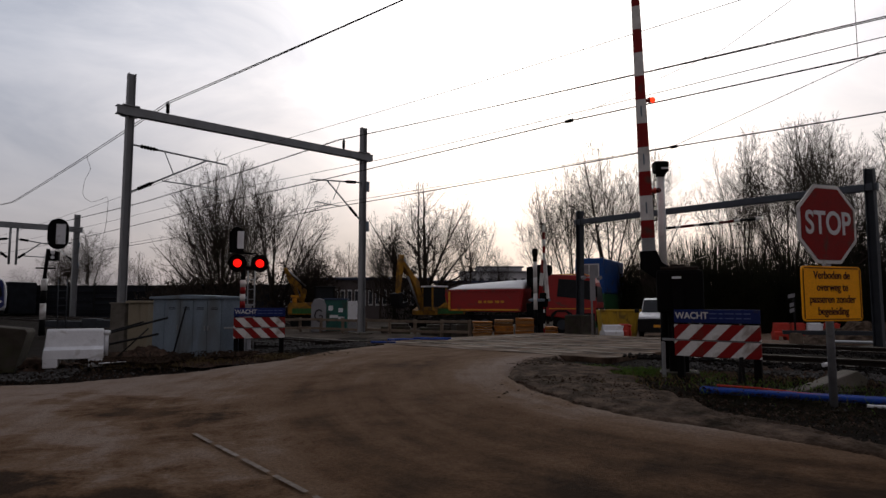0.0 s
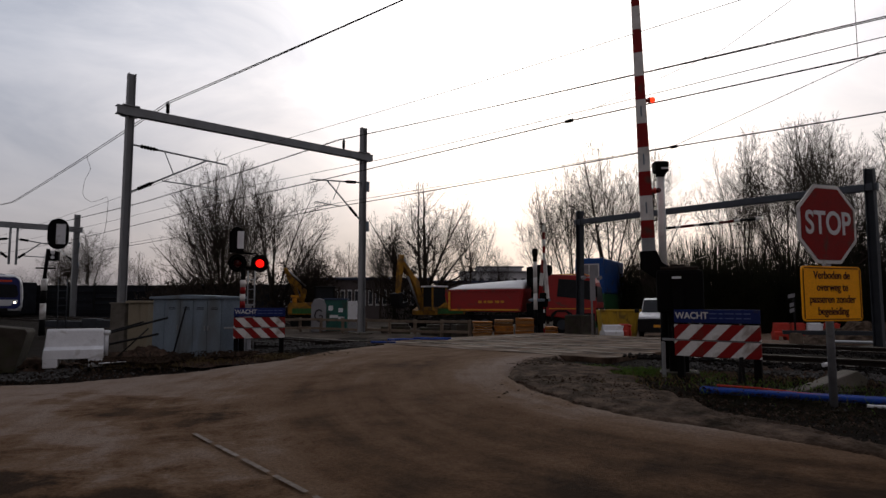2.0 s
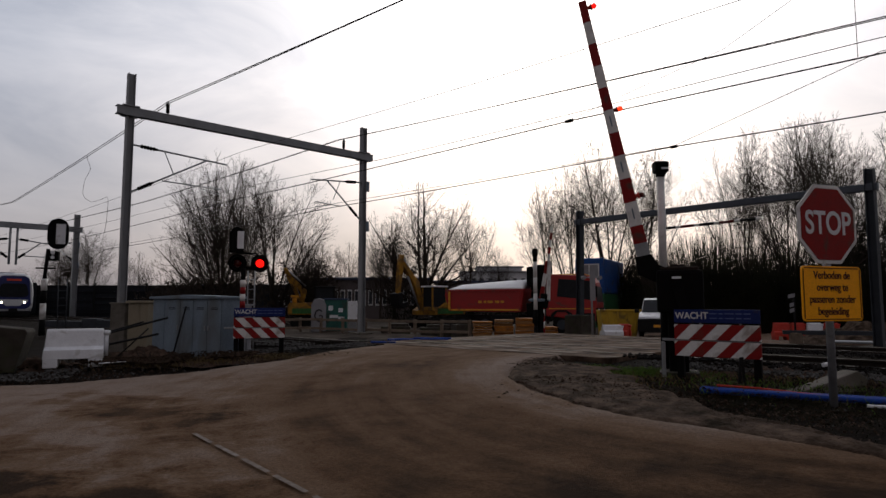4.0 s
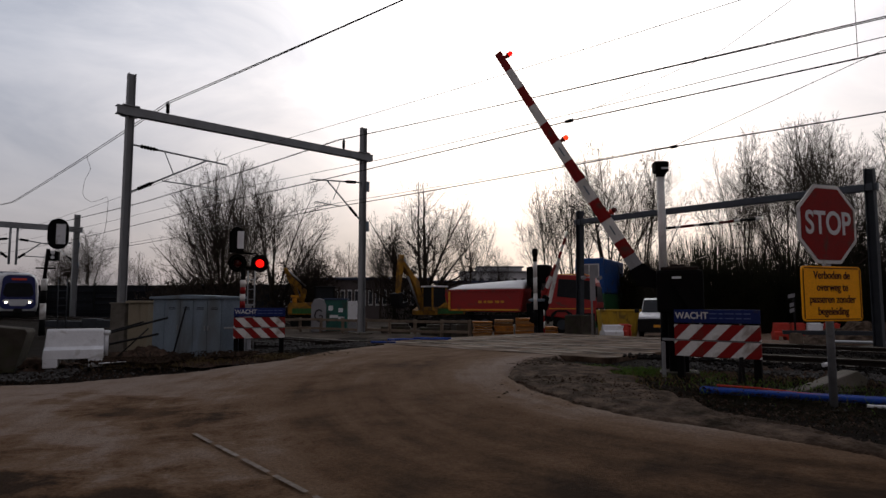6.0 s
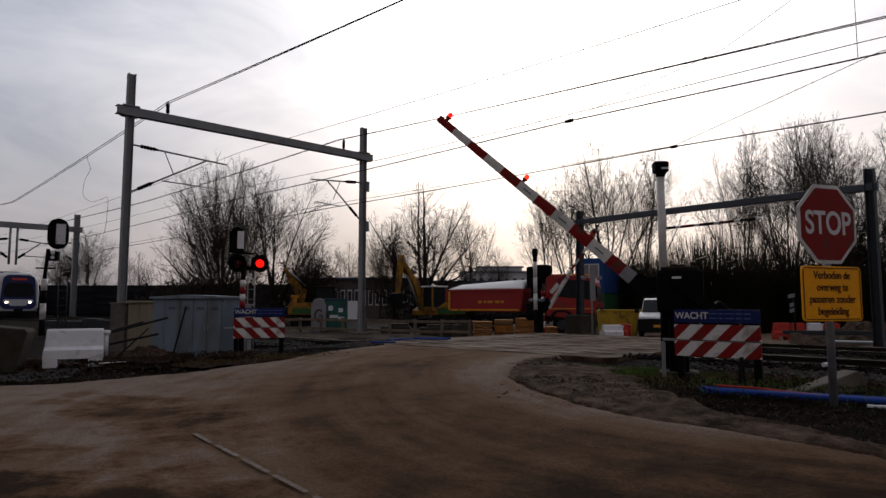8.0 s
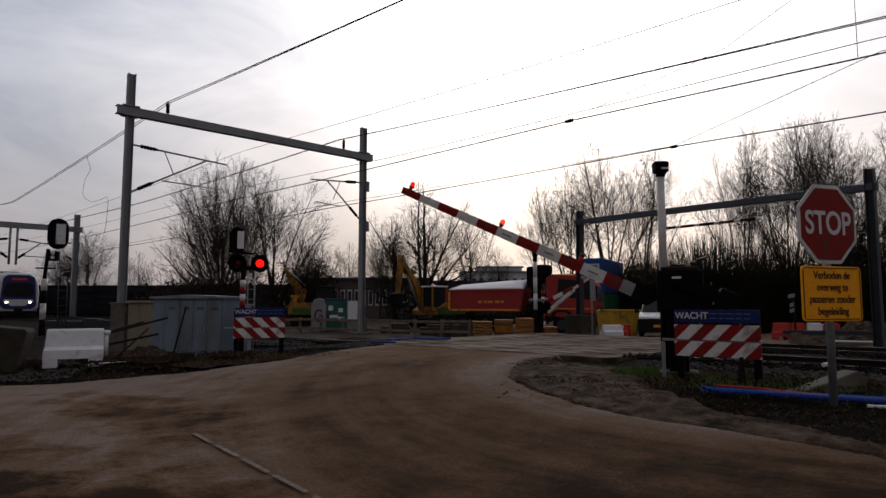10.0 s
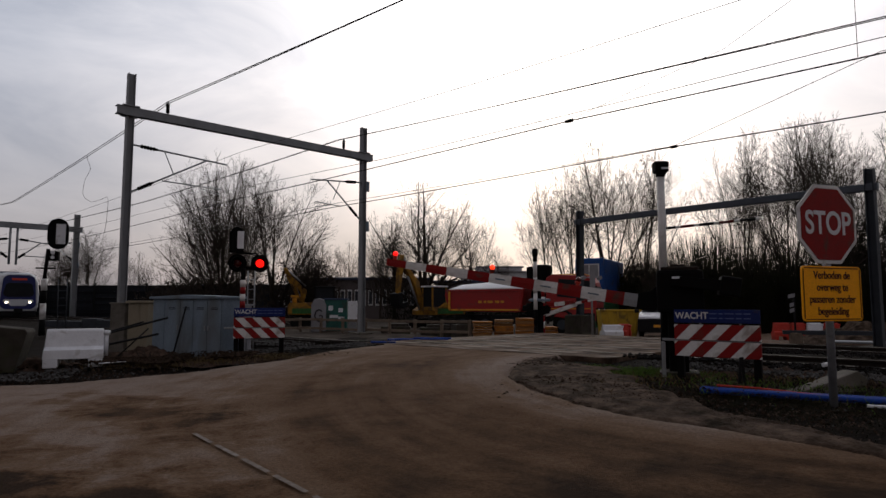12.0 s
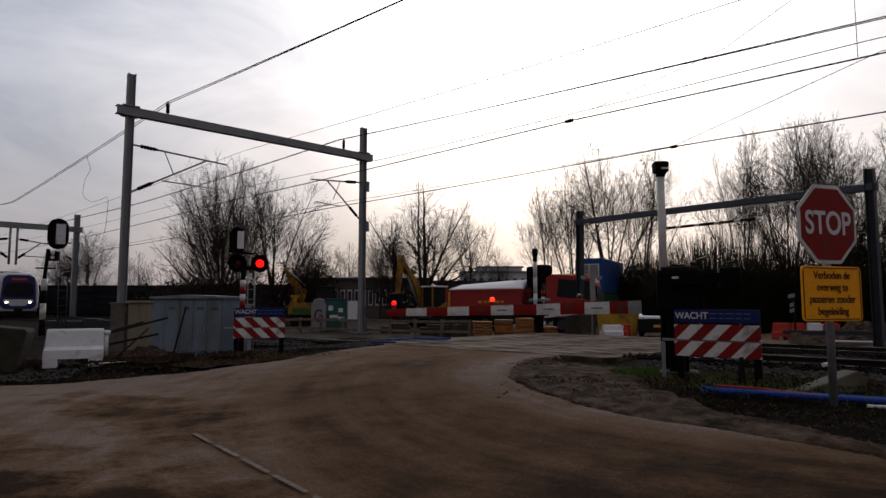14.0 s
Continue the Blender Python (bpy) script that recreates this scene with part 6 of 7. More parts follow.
# sign post behind the crossing
post = thing("information_sign", pose(5.30, 22.6, -0.06, 0, 0, 8), "grey information board seen on a thin post", "sign")
bm = bmesh.new()
rod(bm, (0, 0, 0), (0, 0, 2.6), 0.035)
part("post", bm, M_STEEL, post)
bm = bmesh.new()
box(bm, 0.02, -0.05, 2.08, 0.20, 0.02, 1.24, 0.01)
part("board", bm, M_PALE, post)
for x in (-0.28, 0.32):
    bm = bmesh.new()
    rod(bm, (x, -0.05, 2.28), (x, 0.1, 2.28), 0.07)
    rod(bm, (x, 0, 2.28), (0, 0, 2.28), 0.02)
    part("lamp", bm, M_PALE, post)
# mirror and lights of the truck's cab
bm = bmesh.new()
box(bm, 8.45, -1.42, 2.25, 0.12, 0.2, 0.6, 0.03)
beam(bm, (8.15, -1.2, 2.6), (8.45, -1.42, 2.6), 0.04, 0.04)
part("wing_mirror", bm, M_TRIM, truck)
bm = bmesh.new()
box(bm, 7.85, -1.22, 0.95, 1.0, 0.05, 0.35, 0.02)
part("side_skirt", bm, M_TRIM, truck)

# works clutter beyond the rails
bm = bmesh.new()
beam(bm, (13.1, 24.6, 0.20), (17.2, 22.6, 0.22), 0.12, 0.16)
solid("steel_beam", bm, M_DARKSTEEL, Matrix(), "grey steel beam lying on blocks beyond the rails", "beam")
for x, y in ((13.5, 24.4), (16.7, 22.85)):
    bm = bmesh.new()
    box(bm, 0, 0, 0.1, 0.35, 0.35, 0.42, 0.02)
    solid("timber_block", bm, M_OLDWOOD, pose(x, y, -0.12, 0, 0, 20), "timber block under a steel beam", "timber block", "timber blocks")
bm = bmesh.new()
box(bm, 0, 0, 0, 2.6, 0.5, 0.05, 0.01)
solid("steel_plate", bm, M_STEEL, pose(13.4, 19.6, 0.10, 2, 0, -30), "pale steel plate lying by the track", "steel plate")
heap(pose(17.5, 25.0, -0.2, 0, 0, -20), 3.4, 2.0, 0.95, "grey-brown heap of sand beyond the tracks", M_SHOULDER, 50)


# ---- train ----
train = thing("train", pose(*on_track(45, NEAR_TRACK, RAIL_TOP), 0, 0, TRACK_TURN + 180), "white and blue electric commuter train with lit headlamps", "train")
sec = [(-1.30, 0.42), (1.30, 0.42), (1.40, 0.8), (1.42, 1.8), (1.34, 2.6), (1.12, 3.12), (0.7, 3.34), (-0.7, 3.34), (-1.12, 3.12), (-1.34, 2.6), (-1.42, 1.8), (-1.40, 0.8)]
for k, x_back in enumerate((-19.5, -39.5)):
    bm = bmesh.new()
    x_front = 0.0 if k == 0 else -20.0
    rings = []
    stations = ((x_front, 0.86, 0.90), (x_front - 0.10, 0.93, 0.95), (x_front - 0.35, 0.98, 0.985), (x_front - 0.8, 1, 1), (x_back, 1, 1))
    for x, fy, fz in stations:
        rings.append([bm.verts.new((x, y * fy, 1.5 + (z - 1.5) * fz)) for y, z in sec])
    for a, b in zip(rings, rings[1:]):
        for i in range(len(sec)):
            f = bm.faces.new((a[i], a[(i + 1) % len(sec)], b[(i + 1) % len(sec)], b[i]))
            f.smooth = True
    bm.faces.new(rings[0]), bm.faces.new(rings[-1][::-1])
    bmesh.ops.recalc_face_normals(bm, faces=bm.faces)
    coach = part("coach", bm, M_TRAINWHITE, train)
    for y in (-1.425, 1.425):
        bm = bmesh.new()
        box(bm, (x_front + x_back) / 2 - 0.6, y, 1.95, 16.5, 0.03, 0.75, 0.01)
        part("window_band", bm, M_GLASS, coach)
        bm = bmesh.new()
        box(bm, (x_front + x_back) / 2 - 0.6, y, 1.1, 17.5, 0.02, 0.35)
        part("blue_band", bm, M_TRAINBLUE, coach)
    bm = bmesh.new()
    box(bm, (x_front + x_back) / 2, 0, 0.3, 17, 2.2, 0.5, 0.05)
    part("underframe", bm, M_TRIM, coach)
    bm = bmesh.new()
    box(bm, (x_front + x_back) / 2, 0, 3.42, 12, 1.6, 0.22, 0.05)
    part("roof_unit", bm, M_ROOF, coach)


NOSE = pose(0, 0, 0, 0, 0, 90)
bm = bmesh.new()
profile(bm, rounded(2.3, 2.05, 0.62, 3.12, 0.42), -0.04, 0.06, 0.015)
mask = part("nose_mask", bm, M_TRAINBLUE, train, "dark blue rounded nose mask", NOSE)
bm = bmesh.new()
profile(bm, rounded(1.95, 1.75, 1.52, 2.55, 0.3), -0.06, 0.0, 0.01)
part("windscreen", bm, M_DULLGLASS, mask)
bm = bmesh.new()
profile(bm, rounded(1.15, 1.95, 0.86, 1.34, 0.16), -0.06, 0.0, 0.01)
part("white_front_panel", bm, M_TRAINWHITE, mask)
bm = bmesh.new()
box(bm, 0, -0.06, 2.82, 0.95, 0.03, 0.15, 0.01)
part("destination_display", bm, M_LED, mask, "dim red destination display")
for x in (-0.74, 0.74):
    bm = bmesh.new()
    rod(bm, (x, -0.10, 1.12), (x, -0.02, 1.12), 0.07, 0.10, 16)
    part("headlamp", bm, M_LAMPWHITE, mask, "lit headlamp")
bm = bmesh.new()
box(bm, 0, -0.1, 0.5, 0.5, 0.5, 0.35, 0.05)
part("coupler", bm, M_TRIM, mask)
bm = bmesh.new()
box(bm, 0, -0.02, 0.28, 2.3, 0.12, 0.4, 0.05)
part("snow_guard", bm, M_TRIM, mask)

# dark blue containers beside the track
for k in range(2):
    th = thing("goods_container", pose(-50.5 + k * 6.3, 65 - k * 3.5, 0.0, 0, 0, -28), "dark slate ribbed goods container", "container", "goods containers")
    bm = bmesh.new()
    box(bm, 3.05, 0, 1.9, 6.1, 2.4, 2.9, 0.05)
    part("body", bm, M_SCREEN, th)
    for j in range(14):
        bm = bmesh.new()
        box(bm, 0.4 + j * 0.41, -1.22, 1.9, 0.18, 0.06, 2.6, 0.01)
        part("rib", bm, M_SCREEN, th)
for k, (x, w, h) in enumerate(((-18.15, 0.9, 0.62), (-17.2, 0.8, 0.60), (-16.35, 0.7, 0.72), (-15.6, 0.62, 0.66))):
    bm = bmesh.new()
    box(bm, 0, 0, h / 2, w, 0.6, h, 0.03)
    solid("concrete_block", bm, M_DARKSTEEL, pose(x, 30 - 0.15 * k, -0.1, 0, 0, -5 + 3 * k), "blue-grey concrete block in a row by the track", "concrete block", "row of concrete blocks")


# ---- distant buildings ----
def building(m, w, d, h, rows, cols, wall, label, top=M_ROOF):
    th = thing("building", m, label, "building", "distant buildings")
    bm = bmesh.new()
    box(bm, w / 2, d / 2, h / 2 - 0.3, w, d, h + 0.6, 0.03)
    part("wall", bm, wall, th)
    bm = bmesh.new()
    box(bm, w / 2, d / 2, h + 0.12, w + 0.6, d + 0.6, 0.3, 0.04)
    part("roof", bm, top, th)
    sh = h / rows
    ww = w / cols
    bm = bmesh.new()
    box(bm, 0, -0.02, 0, ww * 0.62, 0.10, sh * 0.40, 0.02)
    frame_mesh = mesh_of("window", bm, M_WHITE)
    bm = bmesh.new()
    box(bm, 0, -0.06, 0, ww * 0.46, 0.06, sh * 0.32)
    pane_mesh = mesh_of("pane", bm, M_GLASSGREY)
    for r in range(rows):
        for c in range(cols):
            win = new("window", frame_mesh)
            win.parent, win.matrix_basis = th, pose((c + 0.5) * ww, 0, (r + 0.55) * sh)
            pane = new("pane", pane_mesh)
            pane.parent = win
    return th


building(pose(-16.5, 72, -0.4, 0, 0, 0), 15.0, 8, 4.5, 1, 19, M_BRICK, "low brown brick building with a row of windows")
building(pose(-30, 78, -0.4, 0, 0, 3), 13.0, 8, 3.9, 1, 9, M_BRICK, "low dark brick building with a flat roof behind trees")
building(pose(-1.0, 84, -0.4, 0, 0, 0), 26.0, 9, 4.6, 1, 16, M_BRICK, "long low brick building with a flat roof")
# the two farthest blocks have distance haze in their wall colour
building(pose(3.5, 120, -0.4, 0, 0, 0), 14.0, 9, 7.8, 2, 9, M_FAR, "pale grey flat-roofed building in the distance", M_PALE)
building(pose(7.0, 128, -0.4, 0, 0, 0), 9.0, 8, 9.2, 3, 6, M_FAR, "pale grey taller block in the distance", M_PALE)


# dark timber screen along the railway, post by post
screen = thing("timber_screen", pose(-41.0, 61.0, -0.4, 0, 0, 0), "long dark timber screen wall along the railway", "screen wall")
bm = bmesh.new()
box(bm, 0, 0, 1.85, 0.16, 0.2, 3.8, 0.02)
screen_post = mesh_of("post", bm, M_TRIM)
bm = bmesh.new()
box(bm, 0, 0, 0, 2.36, 0.07, 0.293, 0.012)
screen_board = mesh_of("board", bm, M_SCREEN)
for k in range(11):
    ob = new("post", screen_post)
    ob.parent, ob.matrix_basis = screen, pose(k * 2.5, 0, 0)
    if k < 10:
        for j in range(12):
            ob = new("board", screen_board)
            ob.parent, ob.matrix_basis = screen, pose(k * 2.5 + 1.25, 0.006 * (j % 2), 0.14 + j * 0.295)


# ---- bare trees ----
def bare_tree(seed, stems, lean_most, half_width, middle, fork=0.0, radius=0.15, angles=(26, 46), density=(2.6, 3.0, 4.0), bow=0.10, spread=0.42, bare=0.18):
    """A leafless tree ten metres high: tapering stems that fill a rounded crown with side branches, each of these with finer ones, down to twigs.
    lean_most: degrees by which the outer stems lean; middle: height at which the crown is widest; fork: height at which the stems part."""
    rnd = random.Random(seed)
    stores = {"trunk": ([], []), "crown": ([], [])}

    def limb(store, pts, radii, sides):
        verts, faces = stores[store]
        base = len(verts)
        n = len(pts)
        for i, p in enumerate(pts):
            d = (pts[min(i + 1, n - 1)] - pts[max(i - 1, 0)]).normalized()
            u = d.cross(Vector((0.3, 0.9, 0.31))).normalized()
            v = d.cross(u)
            for k in range(sides):
                a = 2 * math.pi * k / sides
                verts.append(tuple(p + u * (radii[i] * math.cos(a)) + v * (radii[i] * math.sin(a))))
        for i in range(n - 1):
            for k in range(sides):
                k2 = (k + 1) % sides
                faces.append((base + i * sides + k, base + i * sides + k2, base + (i + 1) * sides + k2, base + (i + 1) * sides + k))

    def room(p, d):
        """How far from p along d the crown's rounded outline lies."""
        near, far = 0.0, 14.0
        for _ in range(10):
            half = (near + far) / 2
            x, y, z = p.x + d.x * half, p.y + d.y * half, p.z + d.z * half - middle
            b = 10.0 - middle if z > 0 else middle + 0.6
            if (math.hypot(x, y) / half_width) ** 2.6 + (abs(z) / b) ** 2.6 < 1:
                near = half
            else:
                far = half
        return near

    def shoot(p, d, length, r, depth):
        n = (9, 5, 3, 1)[depth]
        pts = [p]
        for i in range(n):
            d = (d + Vector((rnd.gauss(0, 1), rnd.gauss(0, 1), rnd.gauss(0, 0.6))) * ((0.07, 0.10, 0.14, 0.2)[depth]) + Vector((0, 0, bow / n * (1 + depth)))).normalized()
            pts.append(pts[-1] + d * (length / n))
        radii = [max(0.0045, r * (1 - 0.9 * (i / n) ** 0.9)) for i in range(n + 1)]
        limb("crown", pts, radii, (6, 3, 3, 3)[depth])
        if depth == 3:
            return
        count = max(2, int(length * density[depth] * rnd.uniform(0.85, 1.15)))
        first = (bare, 0.16, 0.1)[depth]
        roll = rnd.uniform(0, 6.283)
        for k in range(count):
            f = first + (1 - first) * (k + rnd.random()) / count
            i = min(n - 1, int(f * n))
            q = pts[i].lerp(pts[i + 1], f * n - i)
            way = (pts[i + 1] - pts[i]).normalized()
            u = way.cross(Vector((0.2, 0.3, 0.93))).normalized()
            v = way.cross(u)
            roll += 2.4 + rnd.uniform(-0.5, 0.5)
            a = radians(rnd.uniform(*angles))
            w_ = (way * math.cos(a) + (u * math.cos(roll) + v * math.sin(roll)) * math.sin(a)).normalized()
            size = length * (spread * (1 - f) + 0.13) * rnd.uniform(0.7, 1.3)
            size = min(size, (room(q, w_) + 0.12) * rnd.uniform(0.8, 1.05), (4.2, 1.9, 0.75)[depth])
            if size > 0.10:
                shoot(q, w_, size, radii[i] * rnd.uniform(0.30, 0.46), depth + 1)

    top = max(0.5, fork)
    trunk = [Vector((0.02 * rnd.gauss(0, 1) * f * top, 0.02 * rnd.gauss(0, 1) * f * top, -0.3 + f * (top + 0.3))) for f in (0, 0.12, 0.4, 0.7, 1)]
    limb("trunk", trunk, [radius * s for s in (1.6, 1.3, 1.1, 1.0, 0.95)], 10)
    for k in range(stems):
        a = 2.399 * k + rnd.uniform(-0.3, 0.3)
        lean = radians(lean_most) * ((k + 0.1) / stems) ** 0.8
        p = trunk[3].lerp(trunk[4], 1.0 if k == 0 else rnd.random()) if fork else Vector((0.12 * math.cos(a), 0.12 * math.sin(a), 0.15 + 0.3 * rnd.random()))
        d = Vector((math.cos(a) * math.sin(lean), math.sin(a) * math.sin(lean), math.cos(lean)))
        shoot(p, d, room(p, d) * rnd.uniform(0.88, 1.02), radius * (0.92 if k == 0 else rnd.uniform(0.5, 0.75)), 0)
    out = []
    for key in ("trunk", "crown"):
        me = bpy.data.meshes.new(key)
        me.from_pydata(stores[key][0], [], stores[key][1])
        me.materials.append(M_BARK)
        out.append(me)
    return out


TREE_KINDS = [bare_tree(3, 24, 78, 5.0, 4.7, 0.0, 0.16, (20, 50), (3.2, 4.2, 5.0), 0.06, 0.44),
              bare_tree(8, 8, 40, 3.7, 5.6, 1.0, 0.12, (26, 52), (3.6, 4.0, 4.6), 0.08, 0.42, 0.36),
              bare_tree(14, 11, 78, 4.6, 5.3, 2.0, 0.19, (30, 60), (3.6, 4.2, 4.6), 0.04, 0.42),
              bare_tree(21, 3, 18, 2.4, 5.4, 1.4, 0.10, (22, 42), (4.4, 3.8, 3.6)),
              bare_tree(33, 7, 44, 3.3, 5.8, 1.6, 0.11, (28, 54), (3.6, 4.0, 4.6), 0.08, 0.42, 0.36),
              bare_tree(40, 7, 55, 3.6, 5.0, 0.0, 0.07, (24, 60), (3.4, 2.6, 2.0), 0.08, 0.5)]


def tree(kind, x, y, height, turn, label, wide=1.0):
    th = thing("tree", pose(x, y, -0.35, 0, 0, turn), label, "tree", "bare trees")
    k = height / 10
    for name, me in zip(("trunk", "crown"), TREE_KINDS[kind]):
        ob = new(name, me)
        ob.parent = th
        ob.scale = (k * wide, k * wide, k)
    return th


WIDE_TREE, TALL_TREE, SLIM_TREE = "wide bare tree with dense fine twigs", "tall bare tree with upright limbs", "slender bare tree in the distance"
for row in ((0, -14.0, 40.0, 11.2, 10, WIDE_TREE, 0.76), (1, -12.0, 45, 11.6, 80, WIDE_TREE, 1.05), (0, -9.6, 45, 6.6, 200, WIDE_TREE, 0.9),
            (2, -1.6, 56, 12.8, 30, WIDE_TREE, 1.0), (2, -4.6, 60, 10.1, 170, WIDE_TREE, 0.9), (3, 2.7, 62, 11.7, 60, SLIM_TREE, 1.0), (3, -6.9, 70, 10.7, 200, SLIM_TREE, 1.2),
            (3, -11.5, 78, 9.4, 20, SLIM_TREE, 1.2), (3, 6.2, 70, 8.0, 120, SLIM_TREE, 1.2),
            (4, 8.4, 51, 11.7, 0, TALL_TREE, 0.75), (1, 10.2, 50, 13.2, 0, TALL_TREE, 0.75), (1, 12.4, 47, 14.3, 60, TALL_TREE, 0.85), (4, 15.0, 47, 13.4, 130, TALL_TREE, 0.8),
            (1, 18.6, 39, 12.7, 200, TALL_TREE, 0.66), (1, 20.6, 37.5, 12.9, 250, TALL_TREE, 0.75), (4, 22.4, 37, 12.8, 300, TALL_TREE, 1.0),
            (1, 24.6, 38.5, 13.5, 45, TALL_TREE, 0.85), (1, 28.4, 37, 13.3, 140, TALL_TREE, 0.9), (4, 30.6, 38, 13.5, 10, TALL_TREE, 1.0),
            (3, -43.5, 72, 8.2, 0, SLIM_TREE, 1.7), (4, -38, 68, 9.6, 70, SLIM_TREE, 1.2), (1, -41.0, 70, 8.8, 170, SLIM_TREE, 0.9), (5, -52, 80, 7.0, 150, SLIM_TREE, 1.3), (5, -33, 84, 6.6, 210, SLIM_TREE, 1.4),
            (5, -47.0, 86, 7.2, 20, SLIM_TREE, 1.3), (3, -36.0, 75, 8.0, 40, SLIM_TREE, 1.2)):
    tree(*row)


# ---- dark undergrowth ----
def thicket(name, blobs, leaf, seed, label, mt, twigs=True):
    """Loose leaf sprays and stems filling rounded clumps (x, y, z, rx, ry, rz, count)."""
    rnd = random.Random(seed)
    verts, faces = [], []
    for cx, cy, cz, rx, ry, rz, count in blobs:
        for _ in range(count):
            while True:
                p = [rnd.uniform(-1, 1) for _ in range(3)]
                r = sum(v * v for v in p)
                if 0.12 < r < 1:
                    break
            c = Vector((cx + p[0] * rx, cy + p[1] * ry, cz + p[2] * rz + 0.12 * rz * noise.noise((cx + p[0] * 3, p[1] * 3, 0))))
            a = Vector((rnd.gauss(0, 1), rnd.gauss(0, 1), rnd.gauss(0, 1))).normalized()
            b = a.cross(Vector((rnd.gauss(0, 1), rnd.gauss(0, 1), rnd.gauss(0, 1)))).normalized()
            s = leaf * rnd.uniform(0.5, 1.4)
            base = len(verts)
            verts.extend(tuple(c + a * (s * u) + b * (s * 0.45 * v)) for u, v in ((-1, 0), (-0.2, -1), (1, 0), (-0.1, 1)))
            faces.append((base, base + 1, base + 2, base + 3))
        if twigs:
            for _ in range(count // 14):
                a = rnd.uniform(0, 6.283)
                q = math.sqrt(rnd.random())
                top = Vector((cx + rx * 1.08 * q * math.cos(a) + rnd.gauss(0, 0.5), cy + ry * q * math.sin(a), cz + rz * rnd.uniform(0.4, 1.35)))
                foot = Vector((cx + rx * 0.7 * q * math.cos(a) + rnd.gauss(0, 0.2), cy + ry * 0.7 * q * math.sin(a), cz - rz))
                base = len(verts)
                for p, r in ((foot, 0.022), (top, 0.009)):
                    for k in range(3):
                        verts.append((p.x + r * math.cos(2.1 * k), p.y + r * math.sin(2.1 * k), p.z))
                for k in range(3):
                    faces.append((base + k, base + (k + 1) % 3, base + 3 + (k + 1) % 3, base + 3 + k))
    me = bpy.data.meshes.new(name)
    me.from_pydata(verts, [], faces)
    me.materials.append(mt)
    return tagged(new(name, me), label, "bushes", kind="stuff")


rnd = random.Random(4)
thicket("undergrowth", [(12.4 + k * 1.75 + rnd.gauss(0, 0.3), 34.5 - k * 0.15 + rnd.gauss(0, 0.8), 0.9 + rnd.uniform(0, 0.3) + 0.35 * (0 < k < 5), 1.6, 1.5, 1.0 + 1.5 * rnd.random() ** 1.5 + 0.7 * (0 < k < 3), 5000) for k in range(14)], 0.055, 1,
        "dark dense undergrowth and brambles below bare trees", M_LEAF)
for k in range(16):
    sap = tree(5, 13.2 + k * 0.95 + rnd.gauss(0, 0.3), 37.0 + rnd.gauss(0, 1.0), rnd.uniform(4.8, 6.4) + 0.05 * k, 70 * k, "bare dark sapling in the undergrowth")
    tagged(sap, "bare dark sapling in the undergrowth", "sapling", "saplings")
for x, y, h, turn in ((13.7, 46.5, 5.6, 10), (14.4, 46.0, 6.2, 80), (15.1, 46.8, 5.4, 150), (15.8, 45.6, 5.6, 220), (16.6, 43.5, 5.8, 300), (20.0, 41.5, 7.0, 120)):
    sap = tree(5, x, y, h, turn, "bare dark sapling in the undergrowth")
    tagged(sap, "bare dark sapling in the undergrowth", "sapling", "saplings")
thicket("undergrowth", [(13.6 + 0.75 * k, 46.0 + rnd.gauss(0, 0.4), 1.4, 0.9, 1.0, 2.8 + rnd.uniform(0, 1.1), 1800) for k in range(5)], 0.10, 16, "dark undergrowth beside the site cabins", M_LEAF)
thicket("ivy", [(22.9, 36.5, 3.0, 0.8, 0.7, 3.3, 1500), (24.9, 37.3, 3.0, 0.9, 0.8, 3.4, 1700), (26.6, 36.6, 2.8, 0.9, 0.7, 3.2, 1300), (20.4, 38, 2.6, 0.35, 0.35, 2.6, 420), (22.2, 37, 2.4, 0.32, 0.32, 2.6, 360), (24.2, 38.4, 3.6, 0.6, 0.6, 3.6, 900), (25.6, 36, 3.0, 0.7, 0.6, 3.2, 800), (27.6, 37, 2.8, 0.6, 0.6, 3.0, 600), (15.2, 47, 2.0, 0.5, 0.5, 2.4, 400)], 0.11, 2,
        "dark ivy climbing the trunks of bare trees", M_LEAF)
thicket("hedge", [(-66 + k * 2.4, 70 + rnd.gauss(0, 0.5), 1.2, 1.9, 1.2, 1.75 + rnd.uniform(0, 0.5), 900) for k in range(10)], 0.10, 3, "dark hedge along the railway in the distance", M_LEAF)
thicket("bush", [(-14.6, 41, 1.4, 2.2, 1.3, 2.2, 1500), (-11.0, 45, 1.6, 2.4, 1.3, 2.6, 900), (-9.0, 46, 2.4, 1.6, 1.2, 2.2, 500), (-17.5, 42, 1.2, 2.4, 1.2, 1.7, 1200), (-20.5, 46, 0.9, 2.4, 1.2, 1.4, 600)], 0.12, 4, "dark twiggy bushes under bare trees", M_BARK)
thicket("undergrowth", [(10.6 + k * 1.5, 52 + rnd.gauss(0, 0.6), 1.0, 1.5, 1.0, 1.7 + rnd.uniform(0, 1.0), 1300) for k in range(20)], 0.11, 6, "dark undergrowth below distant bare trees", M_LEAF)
thicket("bush", [(16.6 + 1.15 * k, 40.5 - 0.35 * k, 2.9, 1.1, 1.0, 2.6 + 0.5 * (k % 2), 420) for k in range(9)], 0.05, 8, "dark twiggy bushes between bare trunks", M_BARK)
thicket("hedge", [(-4 + k * 2.6, 60 + rnd.gauss(0, 0.5), 0.8, 1.9, 1.0, 1.3 + rnd.uniform(0, 0.5), 1000) for k in range(9)], 0.10, 5, "dark hedge behind the work site", M_LEAF)


